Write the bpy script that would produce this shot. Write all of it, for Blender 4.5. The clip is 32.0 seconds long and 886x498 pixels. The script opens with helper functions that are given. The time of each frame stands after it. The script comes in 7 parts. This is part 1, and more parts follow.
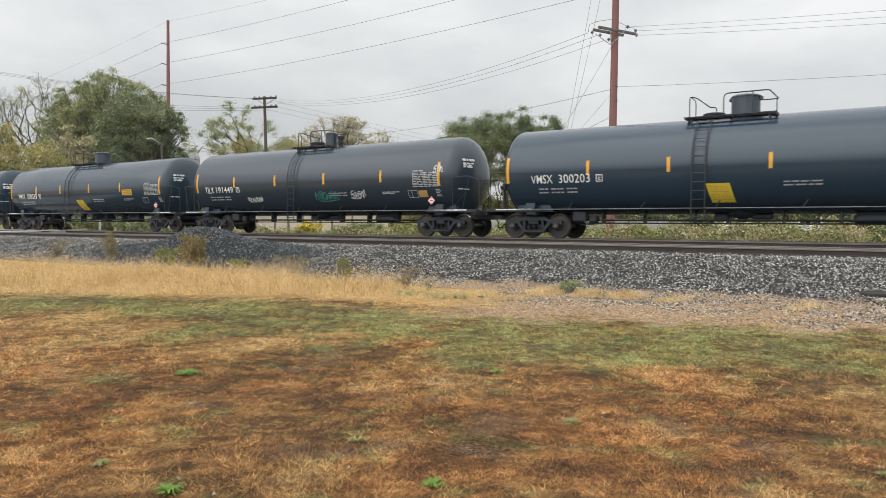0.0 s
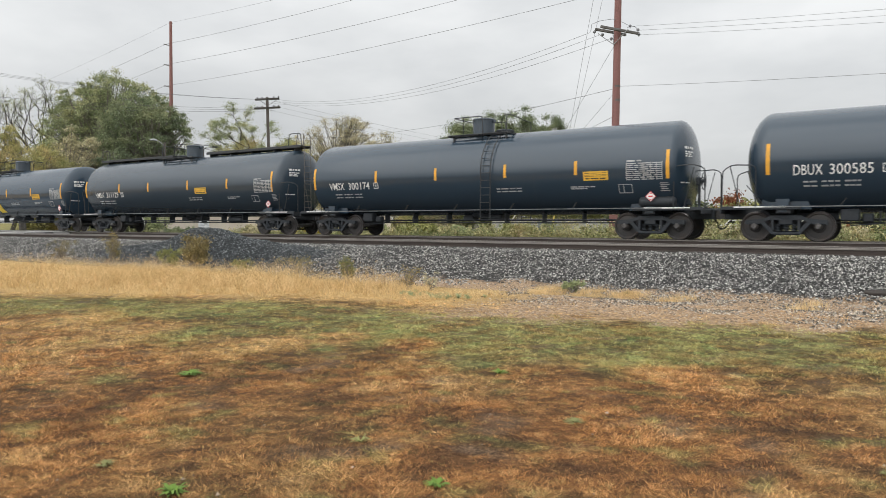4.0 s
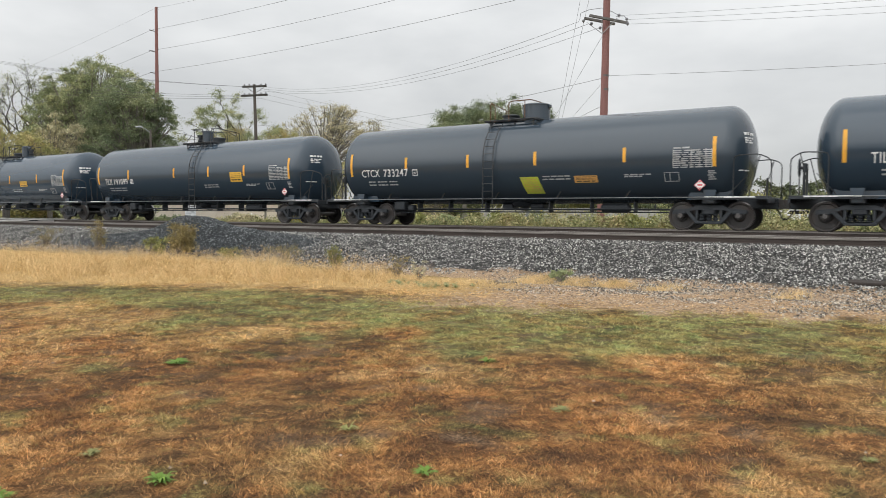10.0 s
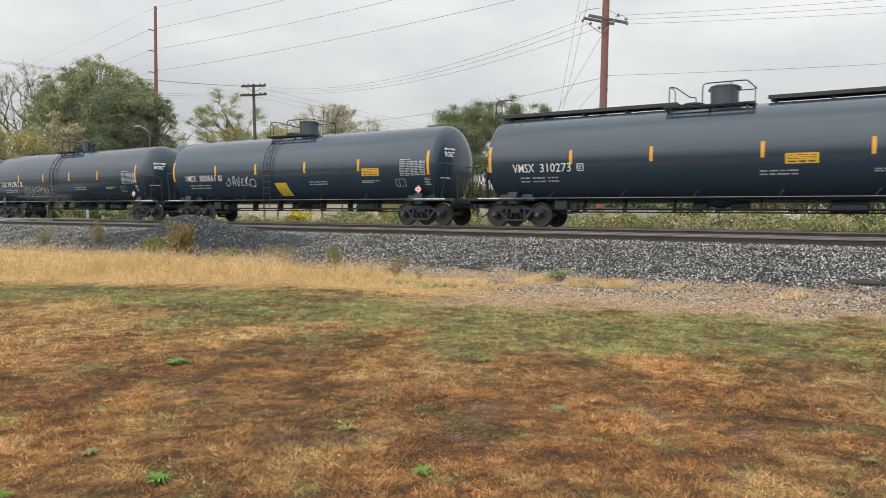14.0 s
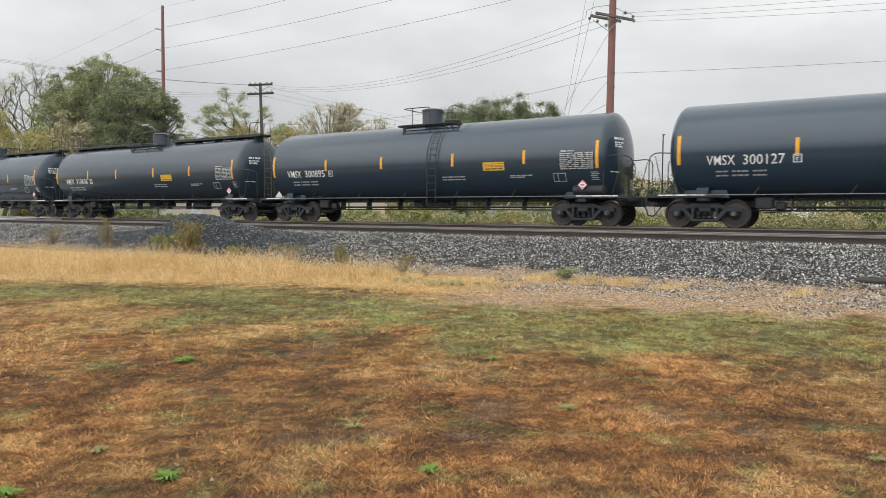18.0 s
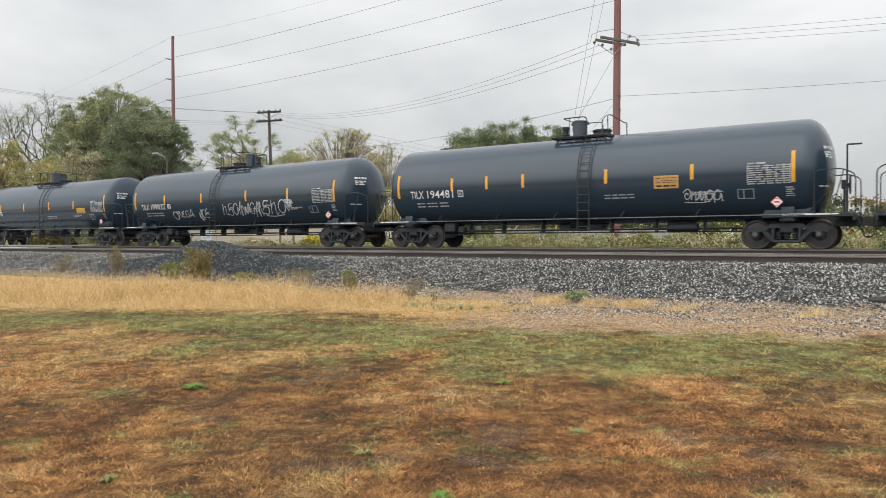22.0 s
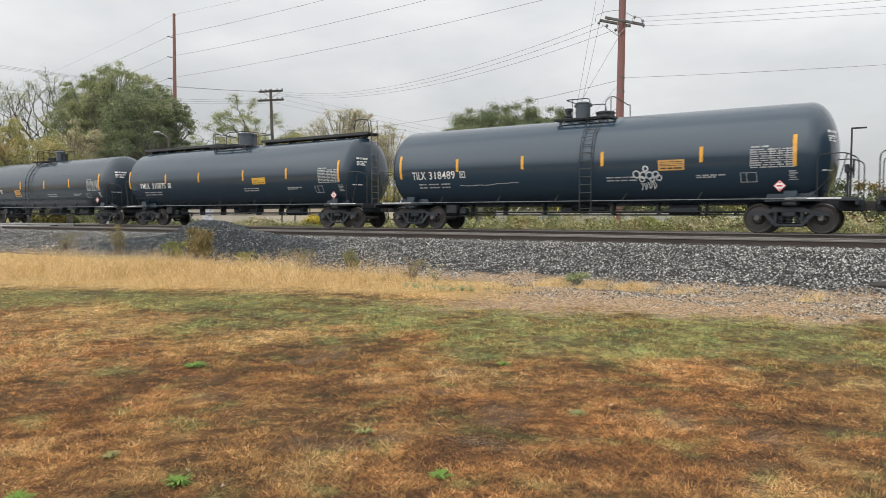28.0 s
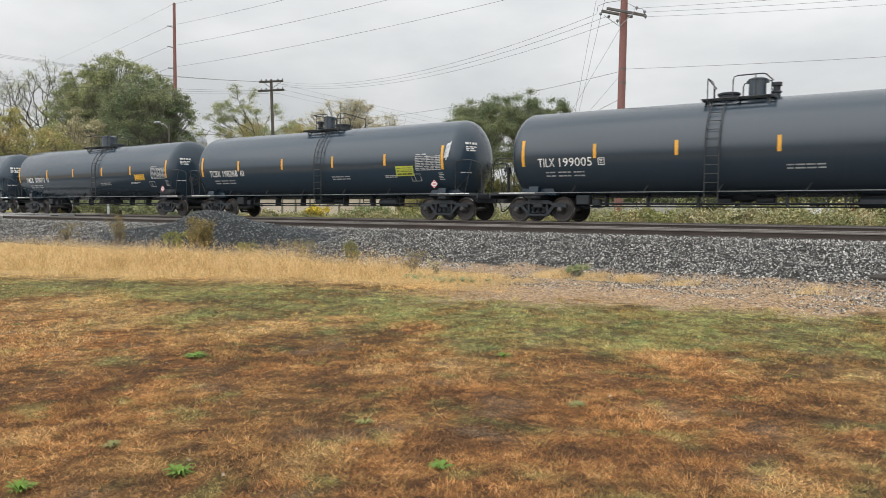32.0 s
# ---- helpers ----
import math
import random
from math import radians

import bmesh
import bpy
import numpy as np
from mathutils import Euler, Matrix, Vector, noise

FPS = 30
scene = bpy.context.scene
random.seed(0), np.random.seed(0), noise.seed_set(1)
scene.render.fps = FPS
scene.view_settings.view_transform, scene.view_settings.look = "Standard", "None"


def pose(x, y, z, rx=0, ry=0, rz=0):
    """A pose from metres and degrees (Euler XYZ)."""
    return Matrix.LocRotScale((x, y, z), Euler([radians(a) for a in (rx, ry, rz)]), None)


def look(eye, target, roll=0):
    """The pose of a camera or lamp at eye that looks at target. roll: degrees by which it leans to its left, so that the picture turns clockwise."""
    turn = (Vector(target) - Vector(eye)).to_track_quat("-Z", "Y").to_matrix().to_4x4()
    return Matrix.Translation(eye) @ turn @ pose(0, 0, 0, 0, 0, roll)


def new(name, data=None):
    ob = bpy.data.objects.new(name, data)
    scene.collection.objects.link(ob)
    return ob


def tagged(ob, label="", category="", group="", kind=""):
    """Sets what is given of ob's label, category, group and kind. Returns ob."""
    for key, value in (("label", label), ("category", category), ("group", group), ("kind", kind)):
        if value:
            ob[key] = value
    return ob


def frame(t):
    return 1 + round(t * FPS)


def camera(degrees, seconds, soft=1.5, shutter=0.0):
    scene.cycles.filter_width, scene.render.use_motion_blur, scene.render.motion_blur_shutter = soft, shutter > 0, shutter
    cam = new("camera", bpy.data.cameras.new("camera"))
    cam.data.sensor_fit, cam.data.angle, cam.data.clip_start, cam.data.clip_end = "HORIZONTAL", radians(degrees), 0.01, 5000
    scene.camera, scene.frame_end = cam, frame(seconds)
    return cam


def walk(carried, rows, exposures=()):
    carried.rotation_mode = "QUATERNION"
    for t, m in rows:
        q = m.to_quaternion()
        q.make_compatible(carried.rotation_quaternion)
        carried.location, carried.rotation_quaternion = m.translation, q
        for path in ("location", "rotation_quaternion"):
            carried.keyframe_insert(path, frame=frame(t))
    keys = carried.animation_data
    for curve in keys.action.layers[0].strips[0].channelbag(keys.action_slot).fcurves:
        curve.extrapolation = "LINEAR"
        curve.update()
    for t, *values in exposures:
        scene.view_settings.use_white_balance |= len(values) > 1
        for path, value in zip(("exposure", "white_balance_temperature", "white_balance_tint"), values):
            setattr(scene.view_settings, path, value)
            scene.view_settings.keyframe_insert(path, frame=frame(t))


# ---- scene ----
EYE = Vector((0.0, 0.0, 1.55))
RAIL_Z = 1.01      # top of the rails under the train
TRACK_Y = 25.07    # centre line of the train's track
SIDING_Y = 20.87   # centre line of the nearer, empty track
SIDING_Z = 0.95

AIM = [  # seconds, turn to the left of straight across the track, tilt, lean (degrees)
    (0, 33.361, -2.060, 0.229), (0.5, 33.420, -2.061, 0.231), (1, 33.450, -2.050, 0.090), (1.5, 33.509, -2.044, 0.088),
    (2, 33.547, -1.918, 0.085), (2.5, 33.601, -1.826, 0.004), (3, 33.588, -1.846, -0.022), (3.5, 33.543, -1.977, 0.052),
    (5.5, 33.805, -2.138, -0.041), (6, 33.876, -2.203, -0.187), (6.5, 33.867, -2.334, -0.254), (7, 33.899, -2.442, -0.388),
    (7.5, 34.099, -2.627, -0.630), (8, 34.001, -2.772, -0.568), (8.5, 33.691, -2.739, -0.168), (9, 33.293, -2.600, 0.129),
    (9.5, 32.907, -2.795, 0.201), (10, 32.637, -2.936, 0.257), (10.5, 32.545, -2.922, 0.171), (11, 32.624, -2.798, 0.128),
    (11.5, 32.673, -2.717, 0.184), (12, 32.678, -2.696, 0.220), (12.5, 32.692, -2.696, 0.206), (13, 32.756, -2.768, 0.230),
    (13.5, 32.677, -2.886, 0.270), (14, 32.565, -2.957, 0.297), (14.5, 32.670, -2.945, 0.306), (16.5, 32.866, -3.096, 0.120),
    (17, 32.929, -3.133, 0.269), (17.5, 33.028, -3.155, 0.205), (18, 33.098, -3.096, 0.215), (18.5, 33.106, -2.983, 0.217),
    (19, 33.055, -2.884, 0.194), (19.5, 33.112, -2.872, 0.210), (20, 33.247, -2.781, 0.218), (20.5, 33.266, -2.344, 0.199),
    (21, 33.279, -1.722, -0.291), (21.5, 33.604, -1.196, -0.561), (22, 33.769, -1.171, -0.425), (22.5, 33.718, -1.279, -0.450),
    (23, 33.654, -1.425, -0.308), (23.5, 33.596, -1.701, -0.079), (24, 33.810, -2.126, -0.023), (24.5, 34.041, -2.337, 0.049),
    (25, 34.018, -2.384, 0.125), (25.5, 34.103, -2.364, 0.079), (27.5, 34.061, -2.674, 0.068), (28, 33.894, -2.673, 0.036),
    (28.5, 33.905, -2.865, 0.094), (29, 34.091, -2.979, 0.113), (29.5, 34.260, -3.044, 0.087), (30, 34.311, -3.177, 0.002),
    (30.5, 34.263, -3.243, -0.070), (31, 34.178, -3.243, 0.068), (31.5, 34.046, -3.290, 0.203), (32, 33.926, -3.380, 0.213),
]

def aim(turn, tilt, lean):
    """The camera's pose at its fixed stand."""
    a, b = radians(turn), radians(tilt)
    way = Vector((-math.sin(a) * math.cos(b), math.cos(a) * math.cos(b), math.sin(b)))
    return look(EYE, EYE + way, lean)


cam = camera(63.61, 32.0, 0.6, 0.12)
walk(cam, [(t, aim(a, b, c)) for t, a, b, c in AIM])

# ---- light: an overcast autumn day ----
world = bpy.data.worlds.new("overcast")
scene.world = world
world.use_nodes = True
wn, wl = world.node_tree.nodes, world.node_tree.links
wn.clear()
w_out, w_add = wn.new("ShaderNodeOutputWorld"), wn.new("ShaderNodeAddShader")
w_sky, w_bg, w_cloud = wn.new("ShaderNodeTexSky"), wn.new("ShaderNodeBackground"), wn.new("ShaderNodeBackground")
w_sky.sky_type, w_sky.sun_disc = "NISHITA", False
w_sky.sun_elevation, w_sky.sun_rotation = radians(38), radians(215)
w_bg.inputs["Strength"].default_value = 0.006
w_co, w_sep = wn.new("ShaderNodeTexCoord"), wn.new("ShaderNodeSeparateXYZ")
w_map, w_n1, w_n2 = wn.new("ShaderNodeMapping"), wn.new("ShaderNodeTexNoise"), wn.new("ShaderNodeTexNoise")
w_map.inputs["Scale"].default_value = (1.0, 1.0, 2.6)
w_n1.inputs["Scale"].default_value, w_n1.inputs["Detail"].default_value = 2.3, 6.0
w_n2.inputs["Scale"].default_value, w_n2.inputs["Detail"].default_value = 7.0, 5.0
w_mix = wn.new("ShaderNodeMath"); w_mix.operation = "MULTIPLY_ADD"; w_mix.inputs[1].default_value = 0.35
w_ramp = wn.new("ShaderNodeValToRGB")
w_ramp.color_ramp.elements[0].position, w_ramp.color_ramp.elements[0].color = 0.48, (0.62, 0.635, 0.645, 1)
w_ramp.color_ramp.elements[1].position, w_ramp.color_ramp.elements[1].color = 0.84, (0.84, 0.85, 0.85, 1)
w_hi = wn.new("ShaderNodeMapRange")
w_hi.inputs["From Min"].default_value, w_hi.inputs["From Max"].default_value = 0.0, 1.0
w_hi.inputs["To Min"].default_value, w_hi.inputs["To Max"].default_value = 0.73, 2.02
wl.new(w_co.outputs["Generated"], w_map.inputs["Vector"])
wl.new(w_map.outputs["Vector"], w_n1.inputs["Vector"])
wl.new(w_map.outputs["Vector"], w_n2.inputs["Vector"])
wl.new(w_n2.outputs["Fac"], w_mix.inputs[0])
wl.new(w_n1.outputs["Fac"], w_mix.inputs[2])
wl.new(w_mix.outputs[0], w_ramp.inputs["Fac"])
wl.new(w_co.outputs["Generated"], w_sep.inputs[0])
wl.new(w_sep.outputs["Z"], w_hi.inputs["Value"])
wl.new(w_ramp.outputs["Color"], w_cloud.inputs["Color"])
# the cloud is brighter on the sun's side of the sky
w_side = wn.new("ShaderNodeMapRange")
w_side.interpolation_type = "SMOOTHSTEP"
w_side.inputs["From Min"].default_value, w_side.inputs["From Max"].default_value = 0.1, -0.9
w_side.inputs["To Min"].default_value, w_side.inputs["To Max"].default_value = 1.0, 1.7
w_str = wn.new("ShaderNodeMath"); w_str.operation = "MULTIPLY"
wl.new(w_sep.outputs["Y"], w_side.inputs["Value"])
wl.new(w_side.outputs["Result"], w_str.inputs[0])
wl.new(w_hi.outputs["Result"], w_str.inputs[1])
wl.new(w_str.outputs[0], w_cloud.inputs["Strength"])
wl.new(w_sky.outputs["Color"], w_bg.inputs["Color"])
wl.new(w_bg.outputs[0], w_add.inputs[0])
wl.new(w_cloud.outputs[0], w_add.inputs[1])
wl.new(w_add.outputs[0], w_out.inputs["Surface"])

sun = new("sun", bpy.data.lights.new("sun", "SUN"))
sun.data.energy, sun.data.angle, sun.data.color = 0.55, radians(70), (1.0, 0.96, 0.9)
# high over the camera's shoulder
sun.matrix_world = look((-20, -40, 50), (0, 10, 0))
scene.view_settings.exposure = 0.0


# ---- materials ----
def shader(name):
    m = bpy.data.materials.new(name)
    m.use_nodes = True
    return m, m.node_tree.nodes, m.node_tree.links, m.node_tree.nodes["Principled BSDF"]


def noise_node(n, l, scale, detail=4.0, rough=0.55, vector=None, kind="Object"):
    if vector is None:
        c = n.get("coords") or n.new("ShaderNodeTexCoord")
        c.name = "coords"
        vector = c.outputs[kind]
    t = n.new("ShaderNodeTexNoise")
    t.inputs["Scale"].default_value, t.inputs["Detail"].default_value, t.inputs["Roughness"].default_value = scale, detail, rough
    l.new(vector, t.inputs["Vector"])
    return t.outputs["Fac"]


def ramp(n, l, fac, *stops):
    r = n.new("ShaderNodeValToRGB")
    e = r.color_ramp.elements
    while len(e) < len(stops):
        e.new(0.5)
    for k, (at, col) in zip(e, stops):
        k.position, k.color = at, (*col, 1)
    l.new(fac, r.inputs["Fac"])
    return r.outputs["Color"]


def mix(n, l, fac, a, b, how="MIX"):
    m = n.new("ShaderNodeMix")
    m.data_type, m.blend_type = "RGBA", how
    for sock, v in ((m.inputs[0], fac), (m.inputs[6], a), (m.inputs[7], b)):
        if isinstance(v, (int, float)):
            sock.default_value = v
        elif isinstance(v, tuple):
            sock.default_value = (*v, 1)
        else:
            l.new(v, sock)
    return m.outputs[2]


def maths(n, l, how, a, b=0.0, c=0.0):
    m = n.new("ShaderNodeMath")
    m.operation = how
    for sock, v in zip(m.inputs, (a, b, c)):
        if isinstance(v, (int, float)):
            sock.default_value = v
        else:
            l.new(v, sock)
    return m.outputs[0]


def smooth(n, l, v, lo, hi):
    m = n.new("ShaderNodeMapRange")
    m.interpolation_type = "SMOOTHSTEP"
    m.inputs["From Min"].default_value, m.inputs["From Max"].default_value = lo, hi
    l.new(v, m.inputs["Value"])
    return m.outputs["Result"]


def bump(n, l, p, height, strength, distance):
    b = n.new("ShaderNodeBump")
    b.inputs["Strength"].default_value, b.inputs["Distance"].default_value = strength, distance
    l.new(height, b.inputs["Height"])
    l.new(b.outputs["Normal"], p.inputs["Normal"])


def surface(name, col, rough=0.6, metal=0.0, vary=0.25, scale=3.0, grain=40.0, relief=0.0, depth=0.01, other=None, spec=0.5, island=0.0, each=0.0):
    """A painted, wooden, stony or metal surface: large stains, fine grain and relief."""
    m, n, l, p = shader(name)
    other = other or tuple(c * 0.45 for c in col)
    big, fine = noise_node(n, l, scale, 5), noise_node(n, l, grain, 4)
    c = mix(n, l, smooth(n, l, big, 0.42, 0.72), col, other)
    c = mix(n, l, vary, c, ramp(n, l, fine, (0.3, tuple(x * 0.55 for x in col)), (0.7, tuple(min(1, x * 1.35) for x in col))))
    if island or each:
        src = n.new("ShaderNodeNewGeometry").outputs["Random Per Island"] if island else n.new("ShaderNodeObjectInfo").outputs["Random"]
        k = island or each
        c = mix(n, l, 1.0, c, ramp(n, l, src, (0.0, (1 - k,) * 3), (1.0, (1.0,) * 3)), "MULTIPLY")
    l.new(c, p.inputs["Base Color"])
    r = maths(n, l, "MULTIPLY_ADD", fine, 0.25, rough - 0.12)
    l.new(r, p.inputs["Roughness"])
    p.inputs["Metallic"].default_value = metal
    p.inputs["Specular IOR Level"].default_value = spec
    if relief:
        bump(n, l, p, fine, relief, depth)
    return m


def tank_paint(name, col, rough):
    """Black gloss paint with dust streaks that run down the shell and a little road film."""
    m, n, l, p = shader(name)
    c = n.new("ShaderNodeTexCoord"); c.name = "coords"
    mp = n.new("ShaderNodeMapping"); mp.inputs["Scale"].default_value = (2.6, 0.25, 0.25)
    l.new(c.outputs["Object"], mp.inputs["Vector"])
    streak = noise_node(n, l, 1.6, 6, 0.6, mp.outputs["Vector"])
    cloud = noise_node(n, l, 0.6, 4)
    fine = noise_node(n, l, 55, 3)
    dust = maths(n, l, "MULTIPLY", smooth(n, l, streak, 0.52, 0.85), smooth(n, l, cloud, 0.40, 0.8))
    base = mix(n, l, maths(n, l, "MULTIPLY", dust, 0.5), col, (0.07, 0.072, 0.074))
    base = mix(n, l, maths(n, l, "MULTIPLY", smooth(n, l, fine, 0.64, 0.85), 0.12), base, (0.05, 0.05, 0.05))
    l.new(base, p.inputs["Base Color"])
    l.new(maths(n, l, "MULTIPLY_ADD", dust, 0.2, maths(n, l, "MULTIPLY_ADD", cloud, 0.10, rough - 0.05)), p.inputs["Roughness"])
    p.inputs["IOR"].default_value = 1.58
    bump(n, l, p, cloud, 0.015, 0.02)
    return m


def value_noise(x, y, scale, seed):
    """Smooth random field in 0..1, for arrays."""
    x, y = np.asarray(x, float) * scale, np.asarray(y, float) * scale
    i, j = np.floor(x), np.floor(y)
    u, v = x - i, y - j
    u, v = u * u * (3 - 2 * u), v * v * (3 - 2 * v)

    def cell(a, b):
        q = np.sin(a * 127.1 + b * 311.7 + seed * 74.7) * 43758.5453
        return q - np.floor(q)
    return (cell(i, j) * (1 - u) + cell(i + 1, j) * u) * (1 - v) + (cell(i, j + 1) * (1 - u) + cell(i + 1, j + 1) * u) * v


def fbm(x, y, scale, seed, octaves=4):
    total, amount = 0.0, 0.0
    for k in range(octaves):
        total = total + 0.55 ** k * value_noise(x, y, scale * 2.03 ** k, seed + 13 * k)
        amount += 0.55 ** k
    return total / amount


def step(v, lo, hi):
    t = np.clip((v - lo) / (hi - lo), 0, 1)
    return t * t * (3 - 2 * t)


# patches of the lawn: x, y, half width, half depth
GREEN_SPOTS = [(-13.0, 7.3, 1.4, 1.8), (-10.4, 8.4, 1.8, 1.5), (-8.55, 6.4, 0.38, 0.8), (-8.7, 7.7, 0.54, 0.85), (-5.9, 7.5, 0.5, 1.0), (-7.8, 8.5, 0.55, 1.0), (-4.5, 7.4, 0.5, 1.1), (-6.4, 8.5, 0.5, 1.0),
               (-3.95, 8.6, 0.5, 0.9), (-2.7, 8.5, 0.87, 1.4), (-1.4, 9.4, 0.38, 0.5), (-0.4, 8.9, 0.25, 0.5), (-0.6, 11.7, 0.25, 0.6), (-6.6, 3.9, 0.25, 0.24), (-3.6, 6.4, 0.12, 0.2), (-2.7, 7.6, 0.4, 0.7)]
TAN_SPOTS = [(-9.1, 4.9, 0.8, 2.5), (-11.0, 5.2, 1.2, 2.2), (-6.94, 6.4, 0.7, 0.5), (-6.6, 7.1, 0.46, 0.6), (-9.4, 6.2, 0.75, 1.0), (-3.55, 5.9, 0.48, 0.6), (-4.2, 5.15, 0.32, 0.3), (-0.35, 7.7, 0.25, 0.36), (-0.5, 5.1, 0.15, 0.26),
             (-3.04, 3.0, 0.18, 0.4), (-4.4, 3.06, 0.22, 0.25), (-0.7, 4.3, 0.24, 0.24), (-5.0, 2.4, 0.15, 0.28), (-1.7, 3.6, 0.2, 0.17)]
ORANGE_SPOTS = [(-1.9, 5.45, 0.32, 1.0), (-1.5, 5.7, 0.32, 1.0), (-2.15, 4.9, 0.3, 0.4), (-2.2, 3.9, 0.2, 0.17), (-5.85, 3.0, 0.23, 0.5), (-2.97, 3.45, 0.3, 0.12), (-0.27, 5.55, 0.2, 0.25), (-1.9, 7.3, 0.57, 0.64), (-5.3, 7.15, 0.35, 0.7),
                (-6.06, 4.5, 0.2, 0.28), (-5.2, 4.4, 0.13, 0.23), (-3.46, 2.3, 0.12, 0.06), (-7.9, 4.55, 0.33, 0.95)]
DARK_SPOTS = [(-8.4, 4.75, 0.28, 0.38), (-6.5, 4.85, 0.45, 0.8), (-5.6, 5.3, 0.47, 0.8), (-6.1, 6.2, 0.5, 0.2), (-3.2, 4.7, 0.24, 0.5), (-1.55, 4.4, 0.3, 0.18), (-1.15, 4.65, 0.26, 0.18), (-0.7, 5.95, 0.57, 0.3), (-5.9, 3.55, 0.4, 0.7),
              (-5.06, 6.0, 0.44, 0.55), (-3.5, 4.5, 0.2, 0.42), (-3.6, 2.75, 0.3, 0.26), (-2.9, 5.1, 0.16, 0.23), (-1.25, 3.9, 0.36, 0.18)]
BARE_SPOTS = [(-3.2, 3.57, 0.19, 0.2), (-3.05, 3.8, 0.16, 0.18), (-2.5, 4.2, 0.25, 0.1), (-0.8, 5.4, 0.16, 0.2), (-3.56, 5.2, 0.19, 0.1), (-7.66, 5.15, 0.1, 0.16), (-5.4, 5.45, 0.18, 0.2), (-0.95, 4.4, 0.1, 0.13)]


def spots(x, y, places):
    """1 inside the given patches, 0 outside, with torn edges."""
    x, y = x + 0.5 * (fbm(x, y, 1.4, 3, 3) - 0.5), y + 0.7 * (fbm(x, y, 1.4, 8, 3) - 0.5)
    c, q, out = 0.839, 0.545, np.zeros(np.shape(x))
    for px, py, wide, deep in places:
        d = np.hypot(((x - px) * c + (y - py) * q) / wide, ((py - y) * -c - (x - px) * q) / deep)
        out = np.maximum(out, step(d, 1.35, 0.55))
    return out


def mown_edge(x, y):
    """Metres past the line where the mown lawn ends."""
    return y - 0.32 * x - 12.57


def straw_line(x):
    """How far past that line the tall dry grass begins."""
    return np.interp(x, [-40, -22, -16, -13, -10.7, -8.5, -7.0], [0.0, 0.1, 0.35, 0.85, 1.35, 1.0, 0.4])


def turf_state(x, y):
    """How dry, green, red, bare and sandy the ground is at each place."""
    e = mown_edge(x, y)
    n1, n2, n3, n4 = fbm(x, y, 0.45, 1), fbm(x, y, 1.9, 2), fbm(x, y, 6.0, 5, 3), fbm(x, y, 17.0, 6, 2)
    tan, orange, dark, green, bare = (spots(x, y, p) for p in (TAN_SPOTS, ORANGE_SPOTS, DARK_SPOTS, GREEN_SPOTS, BARE_SPOTS))
    dry = 0.44 + 0.18 * (n1 - 0.5) + 0.22 * (n2 - 0.5) + 0.26 * (n3 - 0.5) + 0.22 * (n4 - 0.5) + 0.085 * tan + 0.045 * orange - 0.055 * dark + 0.03 * step(e, -9.0, -4.5)
    belt = step(e, -5.6, -2.8) * (0.30 + 0.45 * step(n2 * 0.6 + n1 * 0.4, 0.42, 0.58))
    green = np.maximum(belt, 0.68 * green) * (1 - 0.9 * np.maximum(tan, orange)) * (0.6 + 0.6 * step(n3 * 0.6 + n4 * 0.4, 0.36, 0.60))
    green = np.clip(green + 0.5 * step(fbm(x, y, 4.1, 21), 0.62, 0.74), 0, 1)
    late = step(e - straw_line(x) + 1.1 * (n2 - 0.5) + 0.9 * (n3 - 0.5), -1.05, 0.0)
    green, dry = green * (1 - 0.9 * late), dry + 0.12 * late
    red = np.clip(0.76 + 1.2 * (fbm(x, y, 0.8, 31) - 0.5) + 0.5 * orange - 0.35 * tan - 0.5 * late, 0, 1)
    bare = np.maximum(bare, 0.75 * step(fbm(x, y, 2.6, 41), 0.64, 0.76))
    sand = step(e + 2.2 * (n2 - 0.5) + 1.5 * (n3 - 0.5), -1.15, 0.25) * step(x, -8.2, -6.0)
    return {"dry": dry, "green": green, "red": red, "bare": bare, "sand": sand, "straw": step(e - straw_line(x), -0.1, 0.9) * (1 - step(x, -8.2, -6.0))}


def field(n, name):
    a = n.new("ShaderNodeAttribute")
    a.attribute_name = name
    return a.outputs["Fac"]


def turf_colour(n, l, k=1.0):
    """Late-season turf: from dead brown through rust and orange to pale straw, or green."""
    dry = field(n, "dry")
    rust = ramp(n, l, dry, (0.30, (0.14 * k, 0.075 * k, 0.042 * k)), (0.42, (0.30 * k, 0.145 * k, 0.062 * k)), (0.52, (0.56 * k, 0.265 * k, 0.095 * k)), (0.64, (0.72 * k, 0.42 * k, 0.19 * k)))
    buff = ramp(n, l, dry, (0.30, (0.14 * k, 0.095 * k, 0.052 * k)), (0.42, (0.29 * k, 0.185 * k, 0.085 * k)), (0.52, (0.54 * k, 0.35 * k, 0.145 * k)), (0.64, (0.78 * k, 0.54 * k, 0.25 * k)))
    leaf = ramp(n, l, dry, (0.32, (0.12 * k, 0.145 * k, 0.062 * k)), (0.45, (0.235 * k, 0.30 * k, 0.112 * k)), (0.60, (0.46 * k, 0.47 * k, 0.19 * k)))
    return mix(n, l, field(n, "green"), mix(n, l, field(n, "red"), buff, rust), leaf)


